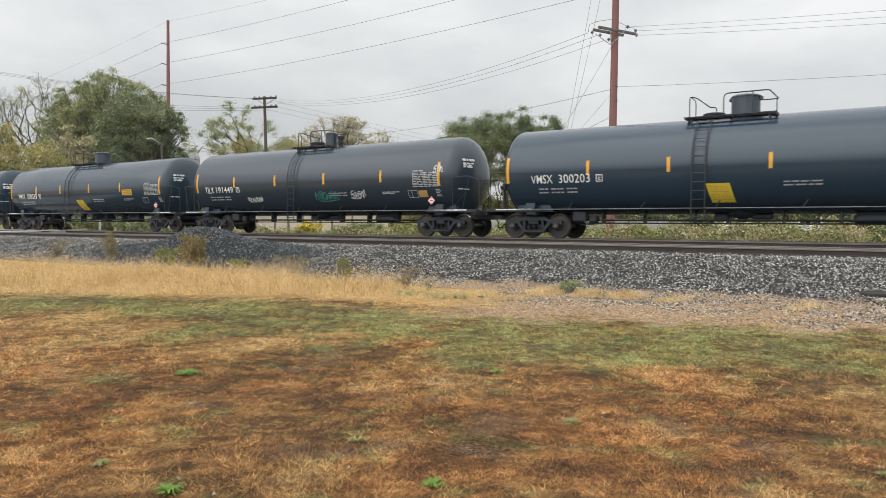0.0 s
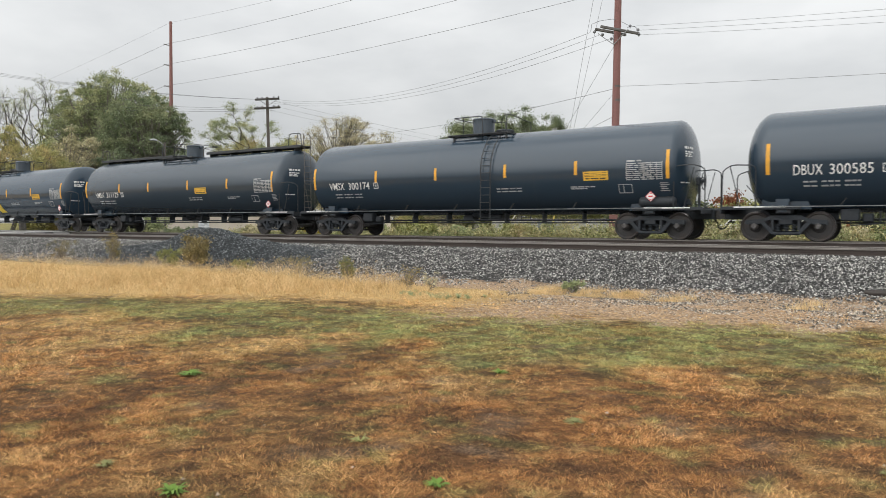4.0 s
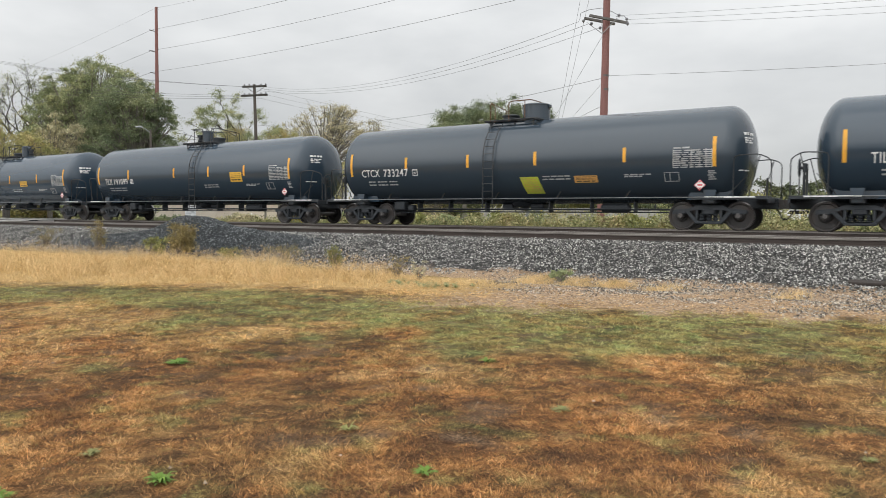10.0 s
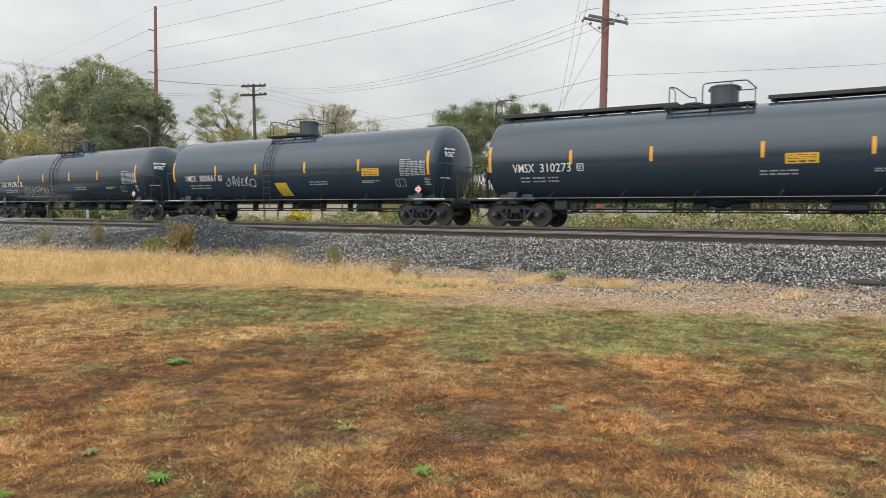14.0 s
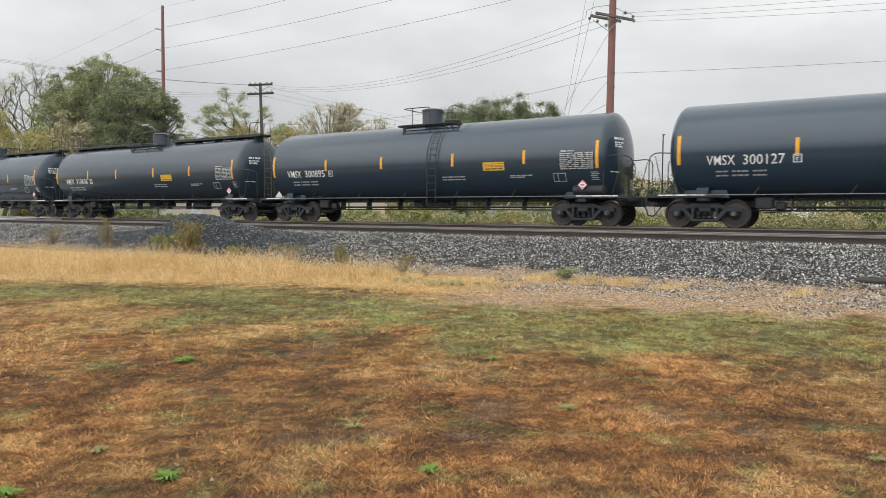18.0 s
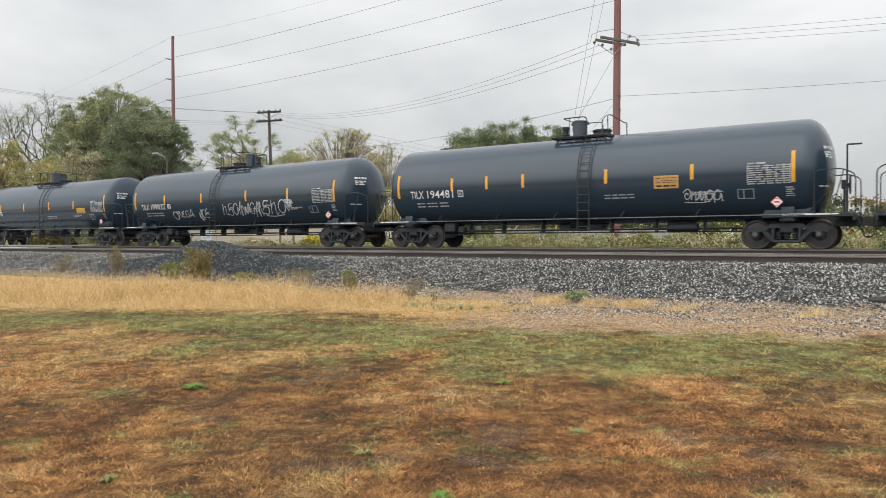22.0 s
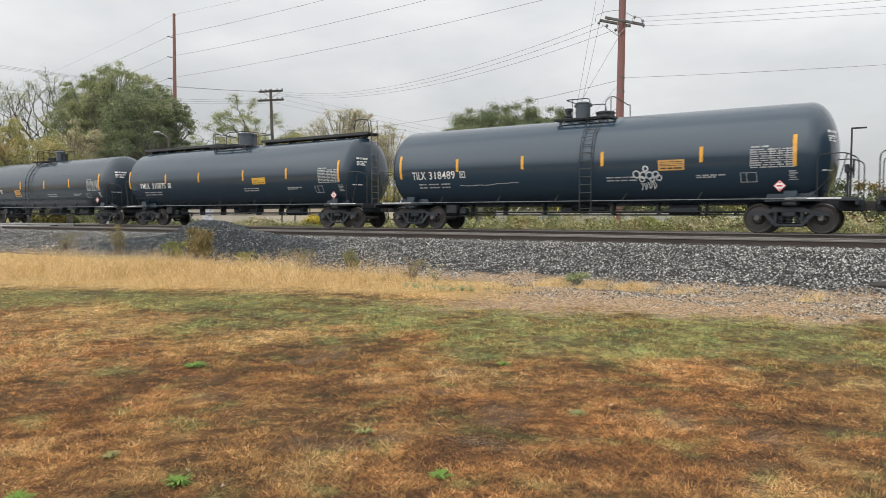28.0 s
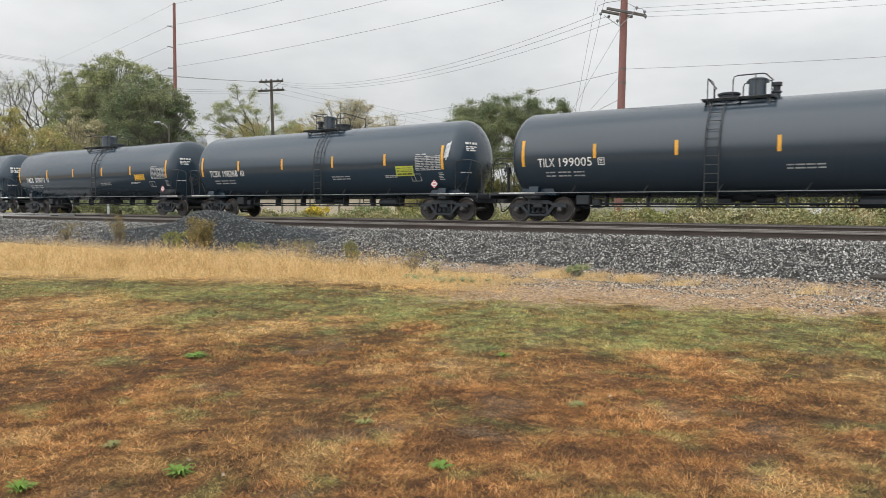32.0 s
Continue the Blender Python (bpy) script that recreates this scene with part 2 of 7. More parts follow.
def sand_ramp(n, l, fine):
    """Tan soil full of grit: every grain has its own shade."""
    g = n.new("ShaderNodeNewGeometry")
    cell = n.new("ShaderNodeTexVoronoi")
    cell.inputs["Scale"].default_value = 38.0
    l.new(g.outputs["Position"], cell.inputs["Vector"])
    tone = n.new("ShaderNodeSeparateColor")
    l.new(cell.outputs["Color"], tone.inputs[0])
    soil = ramp(n, l, fine, (0.3, (0.12, 0.078, 0.045)), (0.47, (0.36, 0.24, 0.142)), (0.6, (0.51, 0.36, 0.225)), (0.72, (0.68, 0.53, 0.37)))
    return mix(n, l, 1.0, soil, ramp(n, l, tone.outputs[0], (0.0, (0.42, 0.40, 0.38)), (0.5, (0.95, 0.95, 0.95)), (0.85, (1.15, 1.17, 1.2)), (1.0, (1.6, 1.7, 1.85))), "MULTIPLY")


def bed_material():
    """Grit between the ballast stones, near-black to paint in the shade of the gaps, tan soil and dead grass at its
    foot.
    """
    m, n, l, p = shader("ballast_bed")
    pos = n.new("ShaderNodeNewGeometry").outputs["Position"]
    s = n.new("ShaderNodeSeparateXYZ")
    l.new(pos, s.inputs[0])
    grit, fine, slow = noise_node(n, l, 14, 4, 0.6, pos), noise_node(n, l, 60, 5, 0.7, pos), noise_node(n, l, 1.3, 4, 0.6, pos)
    # packed stones too small to tell apart: one shade for each cell
    cell = n.new("ShaderNodeTexVoronoi")
    cell.inputs["Scale"].default_value = 26.0
    l.new(pos, cell.inputs["Vector"])
    tone = n.new("ShaderNodeSeparateColor")
    l.new(cell.outputs["Color"], tone.inputs[0])
    # tones kept near black: the shade in the gaps is put into the colour
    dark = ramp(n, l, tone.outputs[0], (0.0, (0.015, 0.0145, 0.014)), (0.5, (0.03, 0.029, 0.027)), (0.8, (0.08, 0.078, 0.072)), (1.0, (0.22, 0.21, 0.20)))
    # and darker still at the cell edges, as painted shade between packed stones
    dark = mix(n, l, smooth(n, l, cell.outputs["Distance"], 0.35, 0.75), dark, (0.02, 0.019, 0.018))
    toe = smooth(n, l, maths(n, l, "MULTIPLY_ADD", slow, -1.6, s.outputs["Y"]), 15.05, 14.7)
    toe = maths(n, l, "MULTIPLY", toe, smooth(n, l, s.outputs["X"], -14.5, -11.5))
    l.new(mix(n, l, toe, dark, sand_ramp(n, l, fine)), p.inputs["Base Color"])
    p.inputs["Roughness"].default_value = 0.95
    bump(n, l, p, maths(n, l, "SUBTRACT", grit, cell.outputs["Distance"]), 0.9, 0.05)
    return m


def ground_material():
    m, n, l, p = shader("ground")
    g = n.new("ShaderNodeNewGeometry")
    pos, s = g.outputs["Position"], n.new("ShaderNodeSeparateXYZ")
    l.new(pos, s.inputs[0])
    fine, lumps, slow = noise_node(n, l, 60, 5, 0.7, pos), noise_node(n, l, 8, 3, 0.6, pos), noise_node(n, l, 2.2, 4, 0.6, pos)
    # the blades' colours at under half strength: shade between blades painted into the ground
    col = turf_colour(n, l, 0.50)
    col = mix(n, l, maths(n, l, "MULTIPLY", field(n, "bare"), 0.6), col, ramp(n, l, fine, (0.35, (0.12, 0.078, 0.05)), (0.65, (0.46, 0.325, 0.21))))
    # fine specks darkened further, as painted shade in the small gaps
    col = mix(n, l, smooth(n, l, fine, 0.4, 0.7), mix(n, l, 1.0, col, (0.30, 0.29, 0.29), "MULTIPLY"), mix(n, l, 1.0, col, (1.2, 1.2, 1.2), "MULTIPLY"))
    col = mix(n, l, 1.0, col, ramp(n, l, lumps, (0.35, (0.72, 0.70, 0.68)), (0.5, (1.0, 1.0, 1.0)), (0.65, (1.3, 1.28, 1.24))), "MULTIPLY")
    # sandy strip below the stone slope, thatch under the tall dry grass
    sand = mix(n, l, 1.0, sand_ramp(n, l, fine), ramp(n, l, lumps, (0.35, (0.70, 0.66, 0.62)), (0.6, (1.1, 1.08, 1.04))), "MULTIPLY")
    col = mix(n, l, field(n, "sand"), col, sand)
    col = mix(n, l, field(n, "straw"), col, ramp(n, l, lumps, (0.35, (0.34, 0.22, 0.09)), (0.65, (0.52, 0.36, 0.16))))
    # beyond the tracks: weedy green-brown field
    weed = ramp(n, l, slow, (0.35, (0.12, 0.11, 0.04)), (0.6, (0.25, 0.22, 0.08)))
    col = mix(n, l, smooth(n, l, s.outputs["Y"], 24.0, 29.0), col, weed)
    l.new(col, p.inputs["Base Color"])
    p.inputs["Roughness"].default_value, p.inputs["Specular IOR Level"].default_value = 0.95, 0.15
    bump(n, l, p, fine, 0.5, 0.03)
    return m


def blade_material(name, straw=False):
    m, n, l, p = shader(name)
    rnd = n.new("ShaderNodeNewGeometry").outputs["Random Per Island"]
    if straw:
        pos = n.new("ShaderNodeNewGeometry").outputs["Position"]
        b = noise_node(n, l, 1.6, 4, 0.6, pos)
        # the dark low end paints shaded hollows into the straw's patchy colour
        col = ramp(n, l, b, (0.30, (0.36, 0.25, 0.11)), (0.41, (0.65, 0.475, 0.245)), (0.50, (0.84, 0.65, 0.38)), (0.60, (0.75, 0.55, 0.295)), (0.72, (0.52, 0.42, 0.19)))
        col = mix(n, l, 1.0, col, ramp(n, l, rnd, (0.0, (0.55, 0.5, 0.42)), (0.3, (0.85, 0.82, 0.75)), (1.0, (1.1, 1.08, 1.0))), "MULTIPLY")
    else:
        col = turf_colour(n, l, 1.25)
        hue = n.new("ShaderNodeTexWhiteNoise"); hue.noise_dimensions = "1D"
        l.new(rnd, hue.inputs["W"])
        col = mix(n, l, maths(n, l, "MULTIPLY", smooth(n, l, hue.outputs["Value"], 0.6, 1.0), 0.3), col, (0.52, 0.36, 0.15))
        col = mix(n, l, 1.0, col, ramp(n, l, rnd, (0.0, (0.2, 0.19, 0.2)), (0.3, (0.66, 0.66, 0.66)), (0.7, (1.12, 1.12, 1.12)), (1.0, (1.45, 1.43, 1.41))), "MULTIPLY")
    l.new(col, p.inputs["Base Color"])
    p.inputs["Roughness"].default_value, p.inputs["Specular IOR Level"].default_value = 0.85, 0.1
    return m


def leaf_material(name, *cols, patch_scale=0.5):
    m, n, l, p = shader(name)
    rnd = n.new("ShaderNodeNewGeometry").outputs["Random Per Island"]
    big = noise_node(n, l, patch_scale, 3)
    col = ramp(n, l, big, *[(0.3 + 0.4 * i / max(1, len(cols) - 1), c) for i, c in enumerate(cols)])
    col = mix(n, l, 1.0, col, ramp(n, l, rnd, (0.0, (0.6, 0.6, 0.55)), (0.5, (1, 1, 1)), (1.0, (1.45, 1.4, 1.3))), "MULTIPLY")
    l.new(col, p.inputs["Base Color"])
    p.inputs["Roughness"].default_value, p.inputs["Specular IOR Level"].default_value = 0.75, 0.25
    p.inputs["Transmission Weight"].default_value = 0.0
    return m


def stone_material(name, *cols):
    m, n, l, p = shader(name)
    rnd = n.new("ShaderNodeNewGeometry").outputs["Random Per Island"]
    col = ramp(n, l, rnd, *[(i / (len(cols) - 1), c) for i, c in enumerate(cols)])
    g = noise_node(n, l, 30, 4)
    col = mix(n, l, 0.4, col, mix(n, l, 1.0, col, ramp(n, l, g, (0.3, (0.4, 0.4, 0.4)), (0.7, (1.3, 1.3, 1.3))), "MULTIPLY"))
    l.new(col, p.inputs["Base Color"])
    p.inputs["Roughness"].default_value = 0.85
    bump(n, l, p, g, 0.4, 0.01)
    return m


GROUND = ground_material()
TURF = blade_material("turf_blade")
STRAW = blade_material("straw_blade", True)
BALLAST = stone_material("ballast_stone", (0.03, 0.029, 0.028), (0.075, 0.073, 0.069), (0.185, 0.18, 0.168), (0.38, 0.37, 0.345), (0.80, 0.78, 0.73))
DUSTY_STONE = stone_material("dusty_stone", (0.035, 0.030, 0.025), (0.085, 0.074, 0.062), (0.22, 0.19, 0.155), (0.42, 0.37, 0.305), (0.76, 0.70, 0.60))
DARK_STONE = stone_material("dark_gravel", (0.014, 0.017, 0.019), (0.034, 0.040, 0.043), (0.088, 0.097, 0.10), (0.28, 0.295, 0.30))
HEAP_CORE = surface("heap_core", (0.022, 0.026, 0.029), 0.9, vary=0.8, grain=14, relief=0.9, depth=0.05)
GRAVEL = stone_material("pale_gravel", (0.10, 0.08, 0.062), (0.27, 0.205, 0.15), (0.44, 0.35, 0.265), (0.68, 0.59, 0.49))
BED = bed_material()
RAIL_SIDE = surface("rail_rust", (0.062, 0.047, 0.040), 0.7, 0.3, vary=0.5, scale=1.5, grain=60, relief=0.2)
RAIL_HEAD = surface("rail_head_steel", (0.26, 0.235, 0.215), 0.42, 0.85, vary=0.4, scale=0.8, grain=80)
TIE = surface("creosoted_timber", (0.07, 0.055, 0.045), 0.85, vary=0.6, scale=4, grain=30, relief=0.5, each=0.5)
PAINT = [tank_paint("black_tank_paint", (0.030, 0.049, 0.070), 0.18),
         tank_paint("blue_black_tank_paint", (0.029, 0.050, 0.074), 0.17),
         tank_paint("dull_black_tank_paint", (0.034, 0.050, 0.067), 0.21)]
IRON = surface("grimy_iron", (0.030, 0.036, 0.043), 0.62, 0.2, vary=0.6, scale=2, grain=30, relief=0.15, other=(0.050, 0.051, 0.052))
WHEEL = surface("wheel_steel", (0.058, 0.055, 0.054), 0.55, 0.4, vary=0.5, scale=3, grain=40, other=(0.095, 0.07, 0.058))
TREAD = surface("polished_tread", (0.5, 0.49, 0.48), 0.3, 0.95, vary=0.2)
BEARING = surface("bearing_cap", (0.16, 0.15, 0.145), 0.5, 0.3, vary=0.4)
RAILING = surface("black_railing", (0.03, 0.033, 0.036), 0.5, vary=0.3)
RUSTY = surface("rusty_railing", (0.15, 0.075, 0.035), 0.7, vary=0.5, scale=6)
TAPE = surface("amber_tape", (0.83, 0.40, 0.035), 0.5, vary=0.2, scale=5, other=(0.65, 0.33, 0.05))
WHITE = surface("white_stencil", (0.80, 0.80, 0.78), 0.6, vary=0.2, scale=5, other=(0.6, 0.6, 0.58))
GREY_PRINT = surface("grey_stencil", (0.42, 0.43, 0.43), 0.6, vary=0.3)
YELLOW = surface("yellow_sign", (0.80, 0.46, 0.05), 0.55, vary=0.2, other=(0.68, 0.40, 0.06))
SHEET = surface("yellow_sheet", (0.80, 0.60, 0.05), 0.55, vary=0.25, other=(0.64, 0.48, 0.07))
ORANGE = surface("orange_sign", (0.62, 0.34, 0.10), 0.6, vary=0.3, other=(0.5, 0.3, 0.12))
LIME = surface("lime_sign", (0.50, 0.55, 0.06), 0.6, vary=0.3, other=(0.4, 0.42, 0.1))
DARKPRINT = surface("dark_print", (0.05, 0.045, 0.03), 0.6)
REDPLATE = surface("red_placard", (0.62, 0.06, 0.07), 0.5, vary=0.2)
SPRAY = surface("spray_white", (0.62, 0.64, 0.65), 0.7, vary=0.4, scale=8, other=(0.35, 0.37, 0.38))
SPRAY_GREEN = surface("spray_green", (0.06, 0.30, 0.22), 0.7, vary=0.4, scale=8)
POLE_RED = surface("red_brown_pole", (0.26, 0.125, 0.112), 0.85, vary=0.5, scale=0.8, grain=25, relief=0.3, other=(0.23, 0.115, 0.10))
POLE_GREY = surface("weathered_pole", (0.115, 0.098, 0.085), 0.9, vary=0.5, scale=1, grain=25, relief=0.3)
ARM_DARK = surface("dark_crossarm", (0.075, 0.068, 0.06), 0.9, vary=0.4)
ARM = surface("grey_crossarm", (0.16, 0.15, 0.14), 0.85, vary=0.4)
PORCELAIN = surface("grey_insulator", (0.20, 0.20, 0.21), 0.4)
CABLE = surface("weathered_cable", (0.12, 0.12, 0.122), 0.6)
GALV = surface("galvanised", (0.42, 0.43, 0.44), 0.45, 0.6)
BARK = surface("bark", (0.22, 0.20, 0.175), 0.95, vary=0.6, scale=2, grain=12, relief=0.6, depth=0.05)
BARK_DARK = surface("dark_bark", (0.085, 0.075, 0.065), 0.95, vary=0.6, scale=2, grain=12, relief=0.6, depth=0.05)
LEAF_DARK = leaf_material("leaf_deep_green", (0.128, 0.162, 0.098), (0.205, 0.247, 0.142), (0.35, 0.37, 0.205))
LEAF_MID = leaf_material("leaf_turning_green", (0.20, 0.235, 0.128), (0.315, 0.355, 0.188), (0.52, 0.505, 0.27))
LEAF_THICKET = leaf_material("leaf_thicket", (0.065, 0.085, 0.05), (0.105, 0.125, 0.07), (0.17, 0.175, 0.095))
LEAF_YELLOW = leaf_material("leaf_yellow", (0.270, 0.280, 0.120), (0.420, 0.390, 0.170), (0.580, 0.460, 0.240))
LEAF_TAN = leaf_material("leaf_tan", (0.330, 0.319, 0.198), (0.506, 0.462, 0.308), (0.660, 0.594, 0.418))
LEAF_BUSH = leaf_material("leaf_bush", (0.16, 0.145, 0.065), (0.27, 0.22, 0.10), (0.30, 0.205, 0.11))
LEAF_OLIVE = leaf_material("leaf_olive", (0.13, 0.14, 0.055), (0.22, 0.22, 0.085), (0.32, 0.29, 0.12))
LEAF_LIME = leaf_material("leaf_lime", (0.17, 0.19, 0.07), (0.29, 0.30, 0.11), (0.40, 0.36, 0.15))
LEAF_WEED = leaf_material("weed_leaf", (0.16, 0.20, 0.095), (0.28, 0.30, 0.14), (0.42, 0.385, 0.205), (0.54, 0.44, 0.27), patch_scale=0.8)
LEAF_RED = leaf_material("leaf_red", (0.16, 0.06, 0.03), (0.24, 0.09, 0.04))
CREAM = surface("cream_wall", (0.66, 0.58, 0.48), 0.85, vary=0.2, scale=0.5, other=(0.58, 0.50, 0.40))
CONCRETE = surface("pale_concrete", (0.42, 0.41, 0.39), 0.9, vary=0.4, scale=0.8, relief=0.2)
ASPHALT = surface("asphalt", (0.06, 0.06, 0.062), 0.9, vary=0.5, scale=0.6, grain=60, relief=0.3)
SILO = surface("grey_sheet_roof", (0.40, 0.42, 0.44), 0.55, 0.3, vary=0.2)
CABINET = surface("grey_cabinet", (0.22, 0.24, 0.25), 0.5, vary=0.2)
PLASTIC_YELLOW = surface("yellow_guard", (0.80, 0.62, 0.16), 0.5, vary=0.2)
PLASTIC_WHITE = surface("pale_guard", (0.78, 0.74, 0.64), 0.6, vary=0.2)
CAR_RED = surface("red_car_paint", (0.45, 0.05, 0.035), 0.3, vary=0.1)
CAR_WHITE = surface("white_car_paint", (0.75, 0.76, 0.77), 0.3, vary=0.1)
GLASS_DARK = surface("dark_window", (0.02, 0.022, 0.025), 0.12, vary=0.1)
TYRE = surface("tyre_rubber", (0.02, 0.02, 0.02), 0.8, vary=0.2)


# ---- mesh helpers ----
class Geo:
    """Collects simple shapes into one mesh."""

    def __init__(self):
        self.v, self.f, self.m = [], [], []

    def add(self, verts, faces, mat=0):
        k = len(self.v)
        self.v.extend(tuple(p) for p in verts)
        self.f.extend(tuple(i + k for i in f) for f in faces)
        self.m.extend([mat] * len(faces))
        return self

    def box(self, c, s, b=0.01, mat=0, turn=None):
        """A box round c with sizes s, its edges chamfered by b."""
        h = [x / 2 for x in s]
        b = min(b, *[x * 0.45 for x in h])
        verts, idx = [], {}
        for sx in (-1, 1):
            for sy in (-1, 1):
                for sz in (-1, 1):
                    for ax in range(3):
                        p = [sx * h[0], sy * h[1], sz * h[2]]
                        for o in range(3):
                            if o != ax:
                                p[o] -= (sx, sy, sz)[o] * b
                        idx[sx, sy, sz, ax] = len(verts)
                        verts.append(Vector(p))
        faces = []
        for ax in range(3):
            u, w = [(1, 2), (2, 0), (0, 1)][ax]
            for s0 in (-1, 1):
                q = []
                for a, d in ((-1, -1), (1, -1), (1, 1), (-1, 1)):
                    t = [0, 0, 0]
                    t[ax], t[u], t[w] = s0, a, d
                    q.append(idx[(*t, ax)])
                faces.append(q if s0 > 0 else q[::-1])
            for a in (-1, 1):
                for d in (-1, 1):
                    lo, hi = [0, 0, 0], [0, 0, 0]
                    lo[ax], hi[ax] = -1, 1
                    lo[u] = hi[u] = a
                    lo[w] = hi[w] = d
                    q = [idx[(*lo, u)], idx[(*hi, u)], idx[(*hi, w)], idx[(*lo, w)]]
                    faces.append(q if a * d < 0 else q[::-1])
        for sx in (-1, 1):
            for sy in (-1, 1):
                for sz in (-1, 1):
                    q = [idx[sx, sy, sz, a] for a in range(3)]
                    faces.append(q if sx * sy * sz > 0 else q[::-1])
        m = Matrix.Translation(c) @ (turn or Matrix())
        return self.add([m @ p for p in verts], faces, mat)

    def tube(self, pts, r, n=6, mat=0, caps=True, loop=False):
        """A round bar along pts; r is one radius or one a point."""
        pts = [Vector(p) for p in pts]
        rs = r if isinstance(r, (list, tuple)) else [r] * len(pts)
        k = len(pts)
        verts, up = [], None
        for i, p in enumerate(pts):
            a = pts[(i - 1) % k] if (i or loop) else p
            b = pts[(i + 1) % k] if (i < k - 1 or loop) else p
            d = (b - a).normalized()
            if up is None:
                up = d.orthogonal().normalized()
            up = (up - d * up.dot(d)).normalized() if (up - d * up.dot(d)).length > 1e-6 else d.orthogonal().normalized()
            side = d.cross(up)
            for j in range(n):
                t = 2 * math.pi * j / n
                verts.append(p + (up * math.cos(t) + side * math.sin(t)) * rs[i])
        faces = []
        for i in range(k if loop else k - 1):
            i2 = (i + 1) % k
            for j in range(n):
                j2 = (j + 1) % n
                faces.append((i * n + j, i * n + j2, i2 * n + j2, i2 * n + j))
        if caps and not loop:
            faces.append(tuple(range(n))[::-1])
            faces.append(tuple((k - 1) * n + j for j in range(n)))
        return self.add(verts, faces, mat)

    def lathe(self, prof, axis="x", n=24, at=(0, 0, 0), mats=None, mat=0):
        """A turned shape: prof is (along, radius) from one end to the other."""
        verts, faces, ms = [], [], []
        for a, r in prof:
            for j in range(n):
                t = 2 * math.pi * j / n
                u, w = max(r, 1e-4) * math.cos(t), max(r, 1e-4) * math.sin(t)
                verts.append({"x": (a, u, w), "y": (w, a, u), "z": (u, w, a)}[axis])
        for i in range(len(prof) - 1):
            for j in range(n):
                j2 = (j + 1) % n
                faces.append((i * n + j, i * n + j2, (i + 1) * n + j2, (i + 1) * n + j))
                ms.append(mats[i] if mats else mat)
        faces.append(tuple(range(n))[::-1]); ms.append(mats[0] if mats else mat)
        faces.append(tuple((len(prof) - 1) * n + j for j in range(n))); ms.append(mats[-1] if mats else mat)
        k = len(self.v)
        self.v.extend((p[0] + at[0], p[1] + at[1], p[2] + at[2]) for p in verts)
        self.f.extend(tuple(i + k for i in f) for f in faces)
        self.m.extend(ms)
        return self

    def prism(self, outline, y0, y1, mat=0, plane="xz"):
        """An outline in a plane, pushed through its third axis from y0 to y1."""
        n = len(outline)
        put = {"xz": lambda a, b, c: (a, c, b), "xy": lambda a, b, c: (a, b, c), "yz": lambda a, b, c: (c, a, b)}[plane]
        verts = [put(a, b, y0) for a, b in outline] + [put(a, b, y1) for a, b in outline]
        faces = [tuple(range(n)), tuple(range(n, 2 * n))[::-1]]
        faces += [(i, i + n, (i + 1) % n + n, (i + 1) % n) for i in range(n)]
        return self.add(verts, faces, mat)

    def mesh(self, name, mats, sharp=38):
        me = bpy.data.meshes.new(name)
        me.from_pydata(self.v, [], self.f)
        for m in (mats if isinstance(mats, (list, tuple)) else [mats]):
            me.materials.append(m)
        me.polygons.foreach_set("material_index", self.m)
        bm = bmesh.new()
        bm.from_mesh(me)
        bmesh.ops.recalc_face_normals(bm, faces=bm.faces)
        bm.to_mesh(me)
        bm.free()
        me.polygons.foreach_set("use_smooth", [True] * len(me.polygons))
        me.set_sharp_from_angle(angle=radians(sharp))
        return me


def part(name, geo, material, parent, label="", at=None):
    """One mesh object under a thing or a part; geo is a Geo or a mesh."""
    me = geo.mesh(name, material) if isinstance(geo, Geo) else geo
    ob = new(name, me)
    ob.parent = parent
    if at is not None:
        ob.matrix_basis = at
    return tagged(ob, label)


def cloud_mesh(name, verts, faces_per, n, pattern, material, flat=True):
    """A mesh of n alike small pieces from arrays: verts (n, k, 3) and one face pattern."""
    k = verts.shape[1]
    me = bpy.data.meshes.new(name)
    loops = np.concatenate([np.array(f) for f in pattern])
    sizes = np.array([len(f) for f in pattern])
    li = (np.arange(n)[:, None] * k + loops[None, :]).ravel()
    ls = np.tile(sizes, n)
    me.vertices.add(n * k)
    me.vertices.foreach_set("co", np.ascontiguousarray(verts, dtype=np.float32).ravel())
    me.loops.add(len(li))
    me.loops.foreach_set("vertex_index", li.astype(np.int32))
    me.polygons.add(len(ls))
    me.polygons.foreach_set("loop_start", np.concatenate([[0], np.cumsum(ls)[:-1]]).astype(np.int32))
    me.polygons.foreach_set("loop_total", ls.astype(np.int32))
    me.polygons.foreach_set("use_smooth", np.full(len(ls), not flat))
    me.materials.append(material)
    me.update(calc_edges=True)
    return me


rng = np.random.default_rng(7)


def wobble(x, y, s=1.0):
    """Smooth uneven field in about -1..1, for arrays."""
    return (np.sin(x * 0.9 * s + 1.3) * np.cos(y * 1.1 * s - 0.4) + 0.6 * np.sin(x * 2.3 * s - y * 1.7 * s + 2.0)
            + 0.4 * np.cos(x * 4.1 * s + y * 3.3 * s + 0.7)) / 2.0


# ---- ground and track bed ----
def lerp_profile(y, prof):
    return np.interp(y, [p[0] for p in prof], [p[1] for p in prof])


BED_PROFILE = [(14.6, -0.02), (15.3, 0.05), (18.6, 0.74), (19.3, 0.77), (22.6, 0.78), (23.2, 0.82), (27.0, 0.83), (27.8, 0.78), (30.0, 0.45), (31.5, 0.38)]
